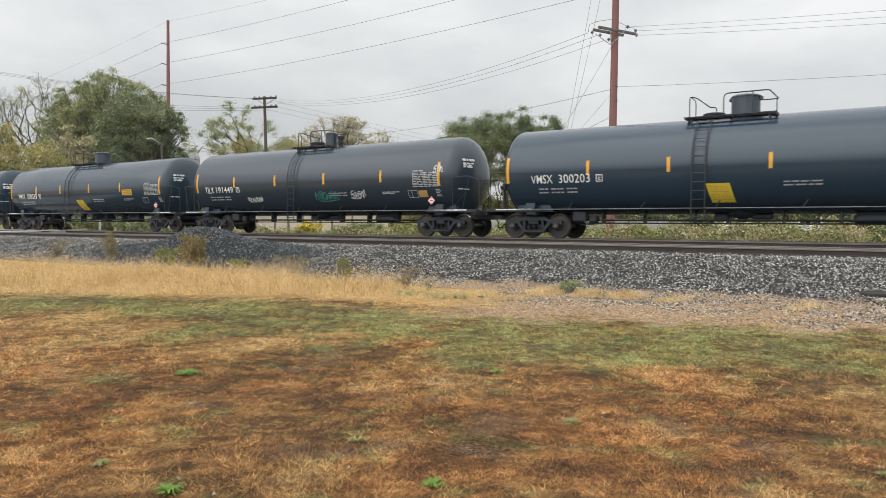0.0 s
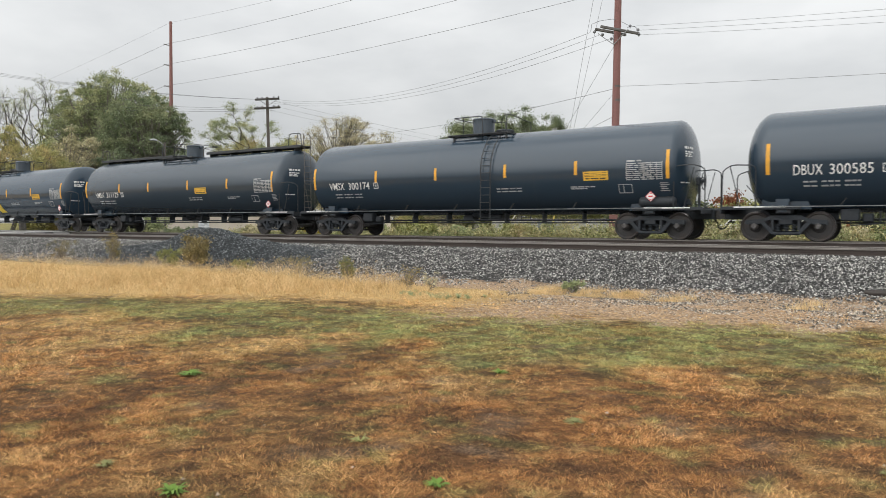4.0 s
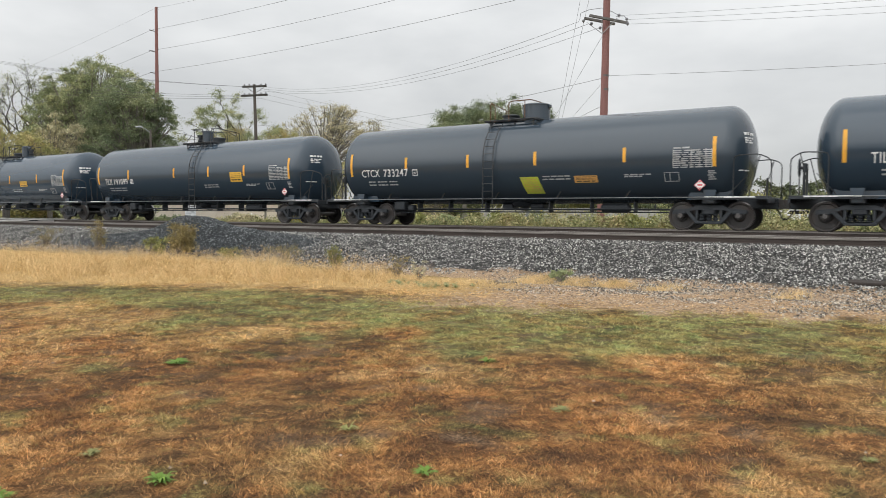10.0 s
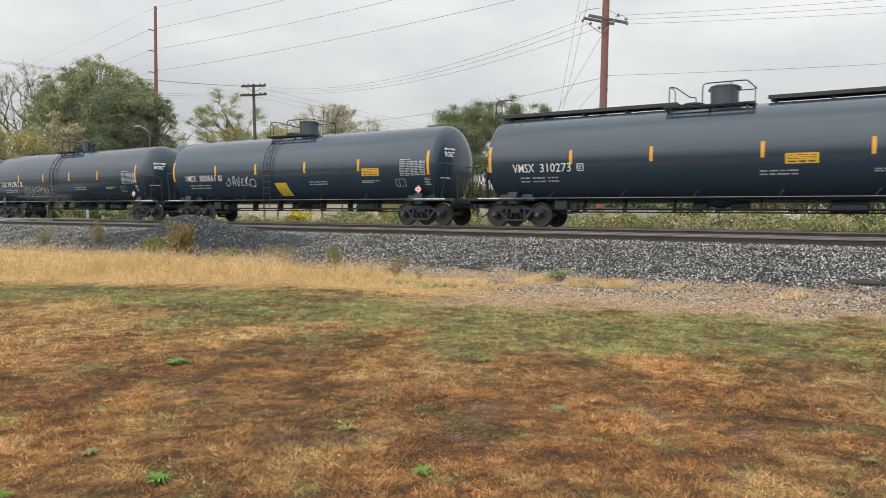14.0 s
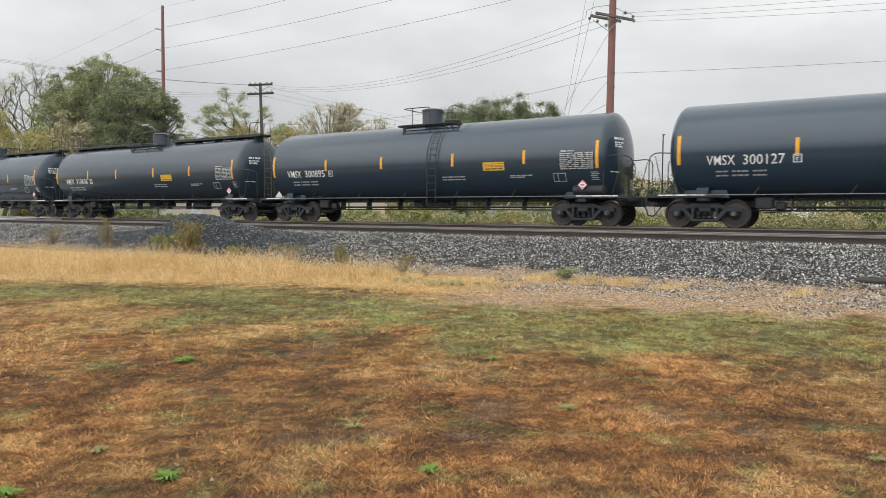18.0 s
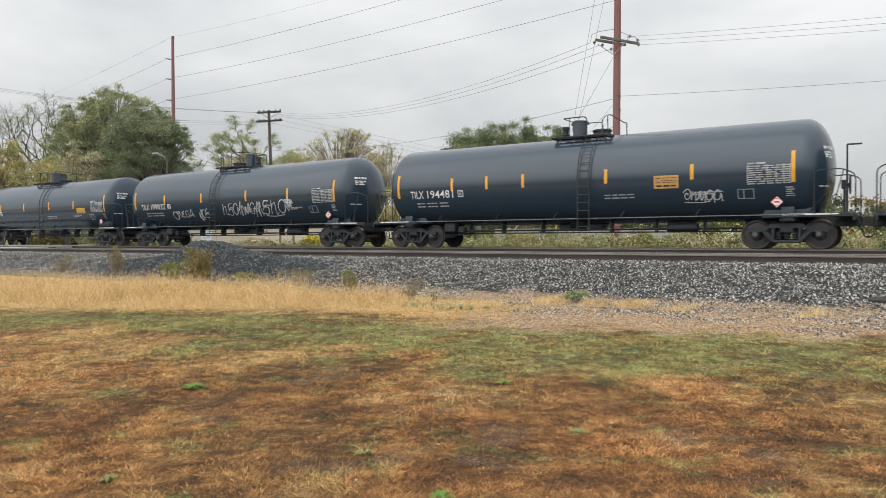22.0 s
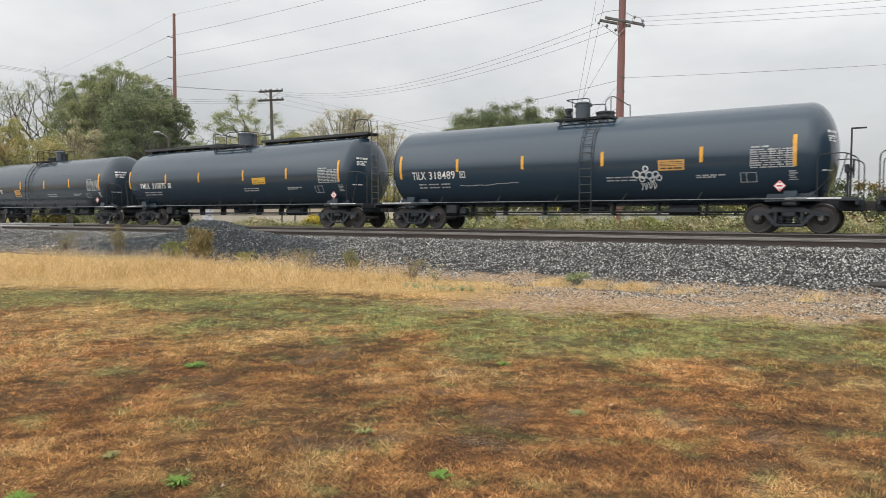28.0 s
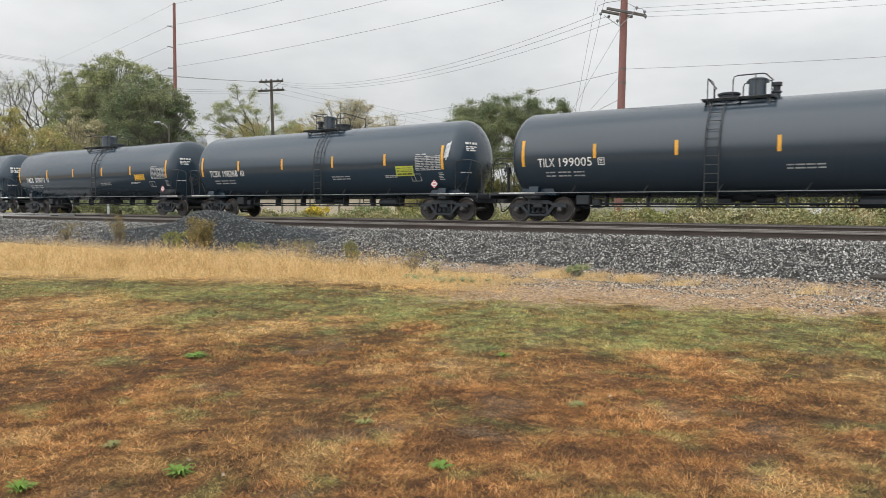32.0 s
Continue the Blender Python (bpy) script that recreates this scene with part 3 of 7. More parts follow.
GROUND_PROFILE = [(-3000, 0), (14.0, 0), (16, -0.1), (29.0, 0.2), (31.0, 0.48), (60, 0.5), (3000, 0.5)]


def grid_mesh(name, xs, ys, zfun, material):
    X, Y = np.meshgrid(xs, ys)
    Z = zfun(X, Y)
    nx, ny = len(xs), len(ys)
    me = bpy.data.meshes.new(name)
    v = np.stack([X, Y, Z], -1).reshape(-1, 3)
    i = (np.arange(ny - 1)[:, None] * nx + np.arange(nx - 1)[None, :]).ravel()
    f = np.stack([i, i + 1, i + nx + 1, i + nx], 1)
    me.vertices.add(len(v)); me.vertices.foreach_set("co", v.astype(np.float32).ravel())
    me.loops.add(f.size); me.loops.foreach_set("vertex_index", f.astype(np.int32).ravel())
    me.polygons.add(len(f))
    me.polygons.foreach_set("loop_start", (np.arange(len(f)) * 4).astype(np.int32))
    me.polygons.foreach_set("loop_total", np.full(len(f), 4, np.int32))
    me.polygons.foreach_set("use_smooth", np.full(len(f), True))
    me.materials.append(material)
    me.update(calc_edges=True)
    return me


def add_fields(me, state, each=1):
    """Stores one number a vertex for each named field; each: vertices that share a value."""
    for name, v in state.items():
        me.attributes.new(name, "FLOAT", "POINT").data.foreach_set("value", np.repeat(v, each).astype(np.float32))


def ground_z(X, Y):
    near = np.clip(1 - np.hypot(X, Y) / 30.0, 0, 1)
    return lerp_profile(Y, GROUND_PROFILE) + near * 0.02 * wobble(X, Y, 1.4)


def bed_z(X, Y):
    lump = 0.035 * wobble(X, Y, 3.1) + 0.05 * wobble(X, Y, 0.7)
    edge = np.clip((Y - 14.6) / 1.0, 0, 1) * np.clip((18.9 - Y) / 0.8, 0, 1)
    return lerp_profile(Y, BED_PROFILE) + lump * edge


xs = np.concatenate([np.linspace(-2500, -120, 14), np.arange(-100, -28, 2.0), np.arange(-28, -17, 0.3), np.arange(-17, 2, 0.14), np.arange(2, 14, 0.3), np.arange(14, 80, 3.0), np.linspace(90, 2500, 14)])
ys = np.concatenate([np.linspace(-1500, -30, 10), np.arange(-25, -12, 1.5), np.arange(-12, 1.5, 0.3), np.arange(1.5, 16, 0.14), np.arange(16, 60, 1.0), np.linspace(65, 3500, 18)])
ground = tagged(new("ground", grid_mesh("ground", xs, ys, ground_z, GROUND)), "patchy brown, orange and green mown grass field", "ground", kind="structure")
GX, GY = (q.ravel() for q in np.meshgrid(xs, ys))
GS, away = turf_state(GX, GY), step(np.hypot(GX + 6, GY - 4), 15, 24)
# far out the field takes its mean state
for q, mean in (("dry", 0.44), ("green", 0.2), ("red", 0.7), ("bare", 0.05)):
    GS[q] = GS[q] * (1 - away) + mean * away
add_fields(ground.data, GS)
xb = np.concatenate([np.linspace(-700, -75, 40), np.arange(-72, 14, 0.35), np.linspace(15, 600, 40)])
yb = np.concatenate([np.arange(14.6, 19.6, 0.25), np.arange(19.8, 31.6, 0.6), [31.5]])
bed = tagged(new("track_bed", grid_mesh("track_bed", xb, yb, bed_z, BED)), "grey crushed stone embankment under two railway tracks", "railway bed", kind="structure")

STONE_FACES = [(0, 2, 4), (2, 1, 4), (1, 3, 4), (3, 0, 4)]


def stones(name, xyz, size, material, parent, label):
    """Loose angular stones at the given places, joined into one mesh."""
    n = len(xyz)
    base = np.array([(1, 0, -0.5), (-1, 0, -0.5), (0, 1, -0.5), (0, -1, -0.5), (0, 0, 0.5)], float)
    v = base[None] * rng.uniform(0.65, 1.3, (n, 5, 1)) + rng.uniform(-0.4, 0.4, (n, 5, 3))
    a = rng.uniform(0, 2 * np.pi, n); b = rng.uniform(-0.6, 0.6, n)
    ca, sa, cb, sb = np.cos(a), np.sin(a), np.cos(b), np.sin(b)
    x, y, z = v[..., 0], v[..., 1], v[..., 2]
    y, z = y * cb[:, None] - z * sb[:, None], y * sb[:, None] + z * cb[:, None]
    x, y = x * ca[:, None] - y * sa[:, None], x * sa[:, None] + y * ca[:, None]
    v = np.stack([x, y, z], -1) * size[:, None, None] + xyz[:, None, :]
    ob = new(name, cloud_mesh(name, v, 0, n, STONE_FACES, material))
    ob.parent = parent
    return tagged(ob, label, kind="stuff")


def spread(n, x0, x1, y0, y1, power=1.0):
    """Random places in a rectangle, denser towards x1 when power > 1."""
    x = x1 - (x1 - x0) * rng.uniform(0, 1, n) ** power
    return x, rng.uniform(y0, y1, n)


x, y = spread(165000, -62, 7, 14.7, 19.2, 1.9)
thin = rng.uniform(0, 1, len(x)) < np.clip((y - np.where(x > -9.5, 15.25, 14.7)) / 0.5 + 0.7 * wobble(x, y, 1.1), 0.10, 1)
x, y = x[thin], y[thin]
stones("ballast_stones", np.stack([x, y, bed_z(x, y) + rng.uniform(-0.02, 0.045, len(x))], -1), rng.uniform(0.014, 0.031, len(x)), BALLAST, bed, "grey and white crushed ballast stones")
x, y = spread(9000, -62, 7, 19.2, 29.5, 1.3)
stones("crib_stones", np.stack([x, y, bed_z(x, y) + 0.008], -1), rng.uniform(0.025, 0.045, len(x)), BALLAST, bed, "ballast stones between the rails")
# gravel scattered over the sandy strip
x, y = spread(40000, -9.5, 5, 9.0, 15.6, 1.0)
keep = rng.uniform(0, 1, len(x)) < turf_state(x, y)["sand"] * np.clip(0.25 + 1.6 * (fbm(x, y, 1.3, 71) - 0.35), 0.06, 1)
x, y = x[keep], y[keep]
stones("loose_gravel", np.stack([x, y, np.where(y > 14.6, bed_z(x, y), ground_z(x, y)) + 0.004], -1), rng.uniform(0.007, 0.02, len(x)), GRAVEL, ground, "pale gravel scattered on sandy soil")
x, y = spread(34000, -9, 6, 11.4, 15.8, 1.0)
keep = rng.uniform(0, 1, len(x)) < np.clip(1.1 * step(y + 0.10 * x + 3.0 * (fbm(x, y, 0.9, 72) - 0.5), 11.9, 13.6) * step(fbm(x, y, 1.6, 73), 0.36, 0.58), 0.03, 1) * step(x, -8.5, -6.5)
x, y = x[keep], y[keep]
stones("spilled_ballast", np.stack([x, y, np.where(y > 14.6, bed_z(x, y), ground_z(x, y)) + 0.006], -1), rng.uniform(0.011, 0.029, len(x)), DUSTY_STONE, ground, "ballast stones spilled below the slope")
x, y = spread(260, -16, 3, 2, 11, 1.0)
stones("lawn_pebbles", np.stack([x, y, ground_z(x, y) + 0.004], -1), rng.uniform(0.008, 0.02, len(x)), GRAVEL, ground, "pale pebbles lying in the turf")


def pile_h(X, Y):
    """The heap of dark gravel on the shoulder: one main cone with a long tail along the track."""
    a = 0.82 * np.exp(-(((X + 22.4) / 2.1) ** 2 + ((Y - 17.2) / 1.15) ** 2))
    b = 0.45 * np.exp(-(((X + 19.6) / 2.4) ** 2 + ((Y - 16.9) / 1.1) ** 2))
    c = 0.22 * np.exp(-(((X + 25.8) / 1.8) ** 2 + ((Y - 16.9) / 1.0) ** 2))
    return a + b + c


def heap():
    px, py = np.arange(-29.5, -14.0, 0.25), np.arange(14.7, 19.0, 0.2)
    zf = lambda X, Y: bed_z(X, Y) - 0.03 + pile_h(X, Y) + 0.02 * wobble(X, Y, 4)
    ob = new("ballast_mound", grid_mesh("ballast_mound", px, py, zf, HEAP_CORE))
    tagged(ob, "heap of dark blue-grey crushed stone beside the track", "gravel heap")
    x, y = rng.uniform(-29, -14.4, 26000), rng.uniform(14.8, 18.9, 26000)
    k = pile_h(x, y) + 0.10 * step(fbm(x, y, 0.6, 81), 0.42, 0.62) > rng.uniform(0.02, 0.16, len(x))
    x, y = x[k], y[k]
    stones("stone_cover", np.stack([x, y, zf(x, y) + 0.012], -1), rng.uniform(0.02, 0.045, len(x)), DARK_STONE, ob, "dark crushed stones")


heap()


# ---- grass ----
def blades(name, x, y, z, h, w, lean, material, label, seg=2, way=None, state=None):
    """Curved grass blades, each a tapering strip that leans towards way."""
    n = len(x)
    a = rng.uniform(0, 2 * np.pi, n) if way is None else way
    dx, dy = np.cos(a), np.sin(a)
    b = rng.uniform(0, 2 * np.pi, n)
    sx, sy = np.cos(b) * w, np.sin(b) * w
    rows = []
    for i in range(seg + 1):
        t = i / seg
        px, py, pz = x + dx * lean * h * t ** 1.7, y + dy * lean * h * t ** 1.7, z + h * t * (1 - 0.18 * lean * t)
        k = (1 - t) ** 0.7
        if i < seg:
            rows += [np.stack([px - sx * k, py - sy * k, pz], -1), np.stack([px + sx * k, py + sy * k, pz], -1)]
        else:
            rows.append(np.stack([px, py, pz], -1))
    v = np.stack(rows, 1)
    pat = [(2 * i, 2 * i + 1, 2 * i + 3, 2 * i + 2) for i in range(seg - 1)] + [(2 * seg - 2, 2 * seg - 1, 2 * seg)]
    me = cloud_mesh(name, v, 0, n, pat, material)
    if state:
        add_fields(me, state, 2 * seg + 1)
    return tagged(new(name, me), label, "grass", kind="stuff")


def wedge(n, near, far, power):
    """Random places on the lawn, thinner towards its far end."""
    r = near + (far - near) * rng.uniform(0, 1, n) ** power
    a = rng.uniform(-0.08, 1.22, n)
    return -r * np.sin(a), r * np.cos(a)


def growing(x, y, state):
    """Which of the given places carry turf."""
    n = len(x)
    e = mown_edge(x, y) + 0.9 * rng.uniform(-1, 1, n)
    ok = (rng.uniform(0, 1, n) > 0.68 * state["bare"]) & (rng.uniform(0, 1, n) > 0.93 * state["sand"])
    return ok & (e < np.where(x > -7, 2.2, straw_line(x) + 1.0))


def turf():
    # a mat of short dead blades
    x, y = wedge(330000, 1.7, 18.5, 1.25)
    # and round about the stand
    r, a = 9.0 * np.sqrt(rng.uniform(0, 1, 90000)), rng.uniform(0, 2 * np.pi, 90000)
    x, y = np.concatenate([x, r * np.cos(a)]), np.concatenate([y, r * np.sin(a)])
    st = turf_state(x, y)
    k = growing(x, y, st)
    x, y = x[k], y[k]
    st = {q: st[q][k] for q in ("dry", "green", "red")}
    st["dry"] = st["dry"] - 0.045
    wide = np.clip(np.hypot(x, y) / 4.5, 0.9, 2.2)
    blades("lawn_grass", x, y, ground_z(x, y) - 0.004, rng.uniform(0.008, 0.024, len(x)), rng.uniform(0.0014, 0.0030, len(x)) * wide, rng.uniform(0.8, 3.0, len(x)), TURF, "short matted turf, brown and orange with green patches", 1, None, st)
    # tufts that fan out from their crowns
    for name, count, near, far, power, per, seg in (("near_lawn_tufts", 8200, 1.7, 4.0, 1.0, 16, 2), ("lawn_tufts", 7800, 4.0, 6.2, 1.0, 16, 1), ("far_lawn_tufts", 34000, 6.0, 18.5, 1.15, 14, 1)):
        cx, cy = wedge(count, near, far, power)
        st = turf_state(cx, cy)
        k = growing(cx, cy, st)
        cx, cy = cx[k], cy[k]
        st = {q: st[q][k] for q in ("dry", "green", "red")}
        # each tuft has its own shade and vigour
        st["dry"] = st["dry"] + rng.normal(0.012, 0.05, len(cx))
        st["red"] = np.clip(st["red"] + rng.normal(0, 0.22, len(cx)), 0, 1)
        st["green"] = np.clip(st["green"] + np.where(rng.uniform(0, 1, len(cx)) < 0.06, 0.5, 0.0), 0, 1)
        size = rng.uniform(0.55, 1.25, len(cx)) * (0.70 + 0.75 * step(fbm(cx, cy, 1.2, 51), 0.35, 0.7)) * np.clip(np.hypot(cx, cy) / 7.0, 0.95, 1.2)
        i = np.repeat(np.arange(len(cx)), per)
        way, off = rng.uniform(0, 2 * np.pi, len(i)), 0.024 * size[i] * np.sqrt(rng.uniform(0, 1, len(i)))
        x, y = cx[i] + off * np.cos(way), cy[i] + off * np.sin(way)
        way = way + rng.normal(0, 0.45, len(i))
        wide = np.clip(np.hypot(x, y) / 4.5, 0.9, 2.2)
        blades(name, x, y, ground_z(x, y) - 0.004, rng.uniform(0.011, 0.033, len(i)) * size[i], rng.uniform(0.0013, 0.0026, len(i)) * wide, rng.uniform(0.4, 2.4, len(i)), TURF, "tufts of bent dry grass in the turf", seg, way, {q: v[i] for q, v in st.items()})


turf()


def straw():
    n = 180000
    x = -6.4 - 46 * rng.uniform(0, 1, n) ** 1.25
    e = rng.uniform(-1.0, 7.6, n)
    y = 0.32 * x + 12.57 + e
    top = 13.8 + 1.2 * (fbm(x, y, 0.5, 61) - 0.5) + 0.07 * np.clip(-11 - x, 0, 12) + 0.10 * np.clip(-20 - x, 0, 14)
    clump = 0.55 * fbm(x, y, 0.9, 62) + 0.45 * fbm(x, y, 3.2, 66)
    rough = e - straw_line(x) + 2.6 * (fbm(x, y, 0.9, 63) - 0.5) + 1.4 * (fbm(x, y, 4.0, 64) - 0.5)
    k = (y < top) & (y > 3) & (rng.uniform(0, 1, n) < np.clip(0.25 + rough * 0.5, 0.0, 1)) & (rng.uniform(0, 1, n) < np.clip((-6.6 - x) / 2.2 + 1.2 * (fbm(x, y, 1.7, 65) - 0.5), 0.03, 1))
    x, y, rough, clump = x[k], y[k], rough[k], clump[k]
    h = rng.uniform(0.11, 0.42, len(x)) * np.clip(0.16 + rough * 0.34, 0.10, 1.0) * (0.36 + 1.55 * step(clump, 0.34, 0.68)) * np.clip((-5.6 - x) / 5.0, 0.35, 1)
    lean, way = rng.uniform(0.2, 1.8, len(x)), rng.uniform(0, 2 * np.pi, len(x))
    blades("dry_straw_grass", x, y, ground_z(x, y), h, rng.uniform(0.0018, 0.0045, len(x)), lean, STRAW, "tall dry straw-coloured grass beside the ballast", 2, way)
    # feathery seed heads on the taller stalks
    up = (h > 0.10) & (rng.uniform(0, 1, len(x)) < 0.42)
    tip = np.stack([x + np.cos(way) * lean * h, y + np.sin(way) * lean * h, ground_z(x, y) + h * (1 - 0.18 * lean)], -1)[up]
    tip = np.repeat(tip, 2, 0) + rng.normal(0, 0.018, (2 * len(tip), 3))
    u, v = rng.normal(0, 0.011, tip.shape), rng.normal(0, 0.011, tip.shape)
    tagged(new("seed_heads", cloud_mesh("seed_heads", np.stack([tip - u, tip + u, tip + v], 1), 0, len(tip), [(0, 1, 2)], STRAW)), "pale feathery seed heads of dry grass", "grass", kind="stuff")
    # thinner clumps on the gravel strip
    n = 4600
    cx = np.concatenate([rng.uniform(-7.2, -6.6, 7), rng.uniform(-6.3, -4.7, 15), rng.uniform(-4.4, -3.6, 2), rng.uniform(-2.0, -1.4, 2)])
    cy, big = rng.normal(14.8, 0.26, len(cx)), rng.uniform(0.3, 1.0, len(cx))
    i = rng.choice(len(cx), n, p=big / big.sum())
    x, y = cx[i] + rng.normal(0, 0.17, n) * big[i], cy[i] + rng.normal(0, 0.15, n) * big[i]
    blades("straw_clumps", x, y, np.where(y > 14.6, bed_z(x, y), ground_z(x, y)), rng.uniform(0.05, 0.22, n) * big[i], rng.uniform(0.002, 0.0045, n), rng.uniform(0.2, 1.3, n), STRAW, "sparse clumps of dry grass on gravel", 2)


straw()


# ---- tracks ----
RAIL_OUTLINE = [(-0.07, 0), (0.07, 0), (0.07, 0.012), (0.012, 0.032), (0.010, 0.125), (0.036, 0.135), (0.037, 0.170), (0.030, 0.178), (-0.030, 0.178), (-0.037, 0.170), (-0.036, 0.135), (-0.010, 0.125), (-0.012, 0.032), (-0.07, 0.012)]


def track(name, y, top, label):
    root = tagged(new(name), label, "railway track", kind="structure")
    root.location = (0, y, top)
    for side in (-1, 1):
        g = Geo()
        g.prism([(side * 0.7545 + a, b - 0.178) for a, b in RAIL_OUTLINE], -700, 600, 0, "yz")
        g.m[2 + 5] = g.m[2 + 6] = g.m[2 + 7] = g.m[2 + 8] = g.m[2 + 9] = 1
        part("rail", g, [RAIL_SIDE, RAIL_HEAD], root)
    tie = Geo().box((0, 0, 0), (0.23, 2.6, 0.18), 0.012).mesh("tie", TIE)
    plate = Geo().box((0, 0, 0), (0.19, 0.34, 0.02), 0.004).mesh("tie_plate", IRON)
    for i in range(140):
        x = -62.0 + i * 0.52
        if not (-62.5 < x < -43.5):
            t = part("tie", tie, None, root, at=pose(x + random.uniform(-0.02, 0.02), random.uniform(-0.03, 0.03), -0.288, 0, 0, random.uniform(-0.6, 0.6)))
    far = Geo()
    for i in range(560):
        x = -62.5 - 0.52 * i
        if i < 500:
            far.box((x, 0, -0.288), (0.23, 2.6, 0.18), 0.01)
        else:
            far.box((11 + 0.52 * (i - 499), 0, -0.288), (0.23, 2.6, 0.18), 0.01)
    tagged(part("far_ties", far, TIE, root), kind="stuff")
    return root


track("track_main", TRACK_Y, RAIL_Z, "rusty steel rails on timber ties carrying the train")
track("track_siding", SIDING_Y, SIDING_Z, "empty track with rusty rails on timber ties")


def crossing():
    """The level crossing where a road passes over both tracks."""
    root = tagged(new("road_crossing"), "worn grey concrete level crossing panels", "level crossing", kind="structure")
    root.location = (-53, 23, RAIL_Z)
    for yy, top in ((TRACK_Y, 0.0), (SIDING_Y, SIDING_Z - RAIL_Z)):
        for k in range(6):
            for off, w in ((-1.35, 1.0), (0.0, 1.26), (1.35, 1.0)):
                part("panel", Geo().box((0, 0, 0), (2.96, w, 0.16), 0.015), CONCRETE, root, at=pose(-7.5 + 3 * k, yy - 23 + off, top - 0.075))
    for y0, y1, z0, z1 in ((26.95, 45, -0.02, -0.5), (22.75, 23.2, -0.03, -0.03), (6.0, 18.98, -0.95, -0.08)):
        g = Geo().add([(-9, y0 - 23, z0), (9, y0 - 23, z0), (9, y1 - 23, z1), (-9, y1 - 23, z1), (-9, y0 - 23, z0 - 0.4), (9, y0 - 23, z0 - 0.4), (9, y1 - 23, z1 - 0.4), (-9, y1 - 23, z1 - 0.4)],
                      [(0, 1, 2, 3), (7, 6, 5, 4), (0, 4, 5, 1), (1, 5, 6, 2), (2, 6, 7, 3), (3, 7, 4, 0)])
        part("road_surface", g, ASPHALT, root)


crossing()


# ---- the train ----
TANK_R, TANK_Z = 1.60, 2.47
MESHES = {}


def shared(key, make):
    """One mesh for all alike parts."""
    if key not in MESHES:
        MESHES[key] = make()
    return MESHES[key]


def on_shell(x, z, off=0.0):
    """A point of the tank's near side at the height z, lifted by off."""
    a = math.asin(max(-1, min(1, (z - TANK_Z) / TANK_R)))
    return (x, -(TANK_R + off) * math.cos(a), TANK_Z + (TANK_R + off) * math.sin(a))


def patch(g, x0, x1, z0, z1, off=0.006, mat=0, skew=0.0, thick=0.004):
    """A thin sheet that follows the shell between two heights."""
    n = max(2, int((z1 - z0) / 0.12) + 1)
    verts, faces = [], []
    for layer in (off, off - thick):
        for i in range(n + 1):
            z = z0 + (z1 - z0) * i / n
            s = skew * (1 - i / n)
            verts += [on_shell(x0 + s, z, layer), on_shell(x1 + s, z, layer)]
    k = 2 * (n + 1)
    for i in range(n):
        faces.append((2 * i, 2 * i + 1, 2 * i + 3, 2 * i + 2))
        faces.append((2 * i, 2 * i + 2, 2 * i + 2 + k, 2 * i + k))
        faces.append((2 * i + 1, 2 * i + 1 + k, 2 * i + 3 + k, 2 * i + 3))
    faces += [(0, k, k + 1, 1), (2 * n, 2 * n + 1, 2 * n + 1 + k, 2 * n + k)]
    return g.add(verts, faces, mat)


def lettering(text, x0, x1, z0, z1, car):
    """Stencilled characters laid on the shell: the mark and the number each fitted to its own width."""
    mark, number = text.split()
    share = {"VMSX": 0.375, "TILX": 0.315, "DBUX": 0.38, "CTCX": 0.39, "TCBX": 0.385}[mark]
    for name, word, a, b in (("reporting_mark", mark, 0.0, share), ("car_number", number, share + (0.105 if mark == "VMSX" else 0.085), 1.0)):
        cu = bpy.data.curves.new("letters", "FONT")
        cu.body, cu.resolution_u, cu.space_character, cu.offset = word, 3, 1.04, 0.005
        ob = bpy.data.objects.new("letters", cu)
        me = bpy.data.meshes.new_from_object(ob)
        bpy.data.objects.remove(ob)
        bpy.data.curves.remove(cu)
        co = np.array([v.co[:2] for v in me.vertices])
        lo, hi = co.min(0), co.max(0)
        uw = (co - lo) / (hi - lo)
        flat = bpy.data.meshes.new(name)
        flat.from_pydata([on_shell(x0 + (x1 - x0) * (a + (b - a) * u), z0 + (z1 - z0) * w, 0.012) for u, w in uw], [], [tuple(p.vertices) for p in me.polygons])
        flat.materials.append(WHITE)
        bpy.data.meshes.remove(me)
        tagged(part(name, flat, None, car, "white stencilled characters"), kind="stuff")


def bars(g, x0, x1, z, h, seed, words=3, mat=0):
    """A line of small unreadable print: bars of the words' lengths."""
    r = random.Random(seed)
    x = x0
    ws = [r.uniform(0.6, 1.4) for _ in range(words)]
    unit = (x1 - x0) / (sum(ws) + 0.22 * (words - 1))
    for w in ws:
        patch(g, x, x + w * unit, z - h / 2, z + h / 2, 0.006, mat)
        x += (w + 0.22) * unit
    return g


def ring(g, x0, x1, z0, z1, t=0.025, mat=0):
    patch(g, x0, x1, z1 - t, z1, mat=mat); patch(g, x0, x1, z0, z0 + t, mat=mat)
    patch(g, x0, x0 + t, z0 + t, z1 - t, mat=mat); patch(g, x1 - t, x1, z0 + t, z1 - t, mat=mat)
    return g


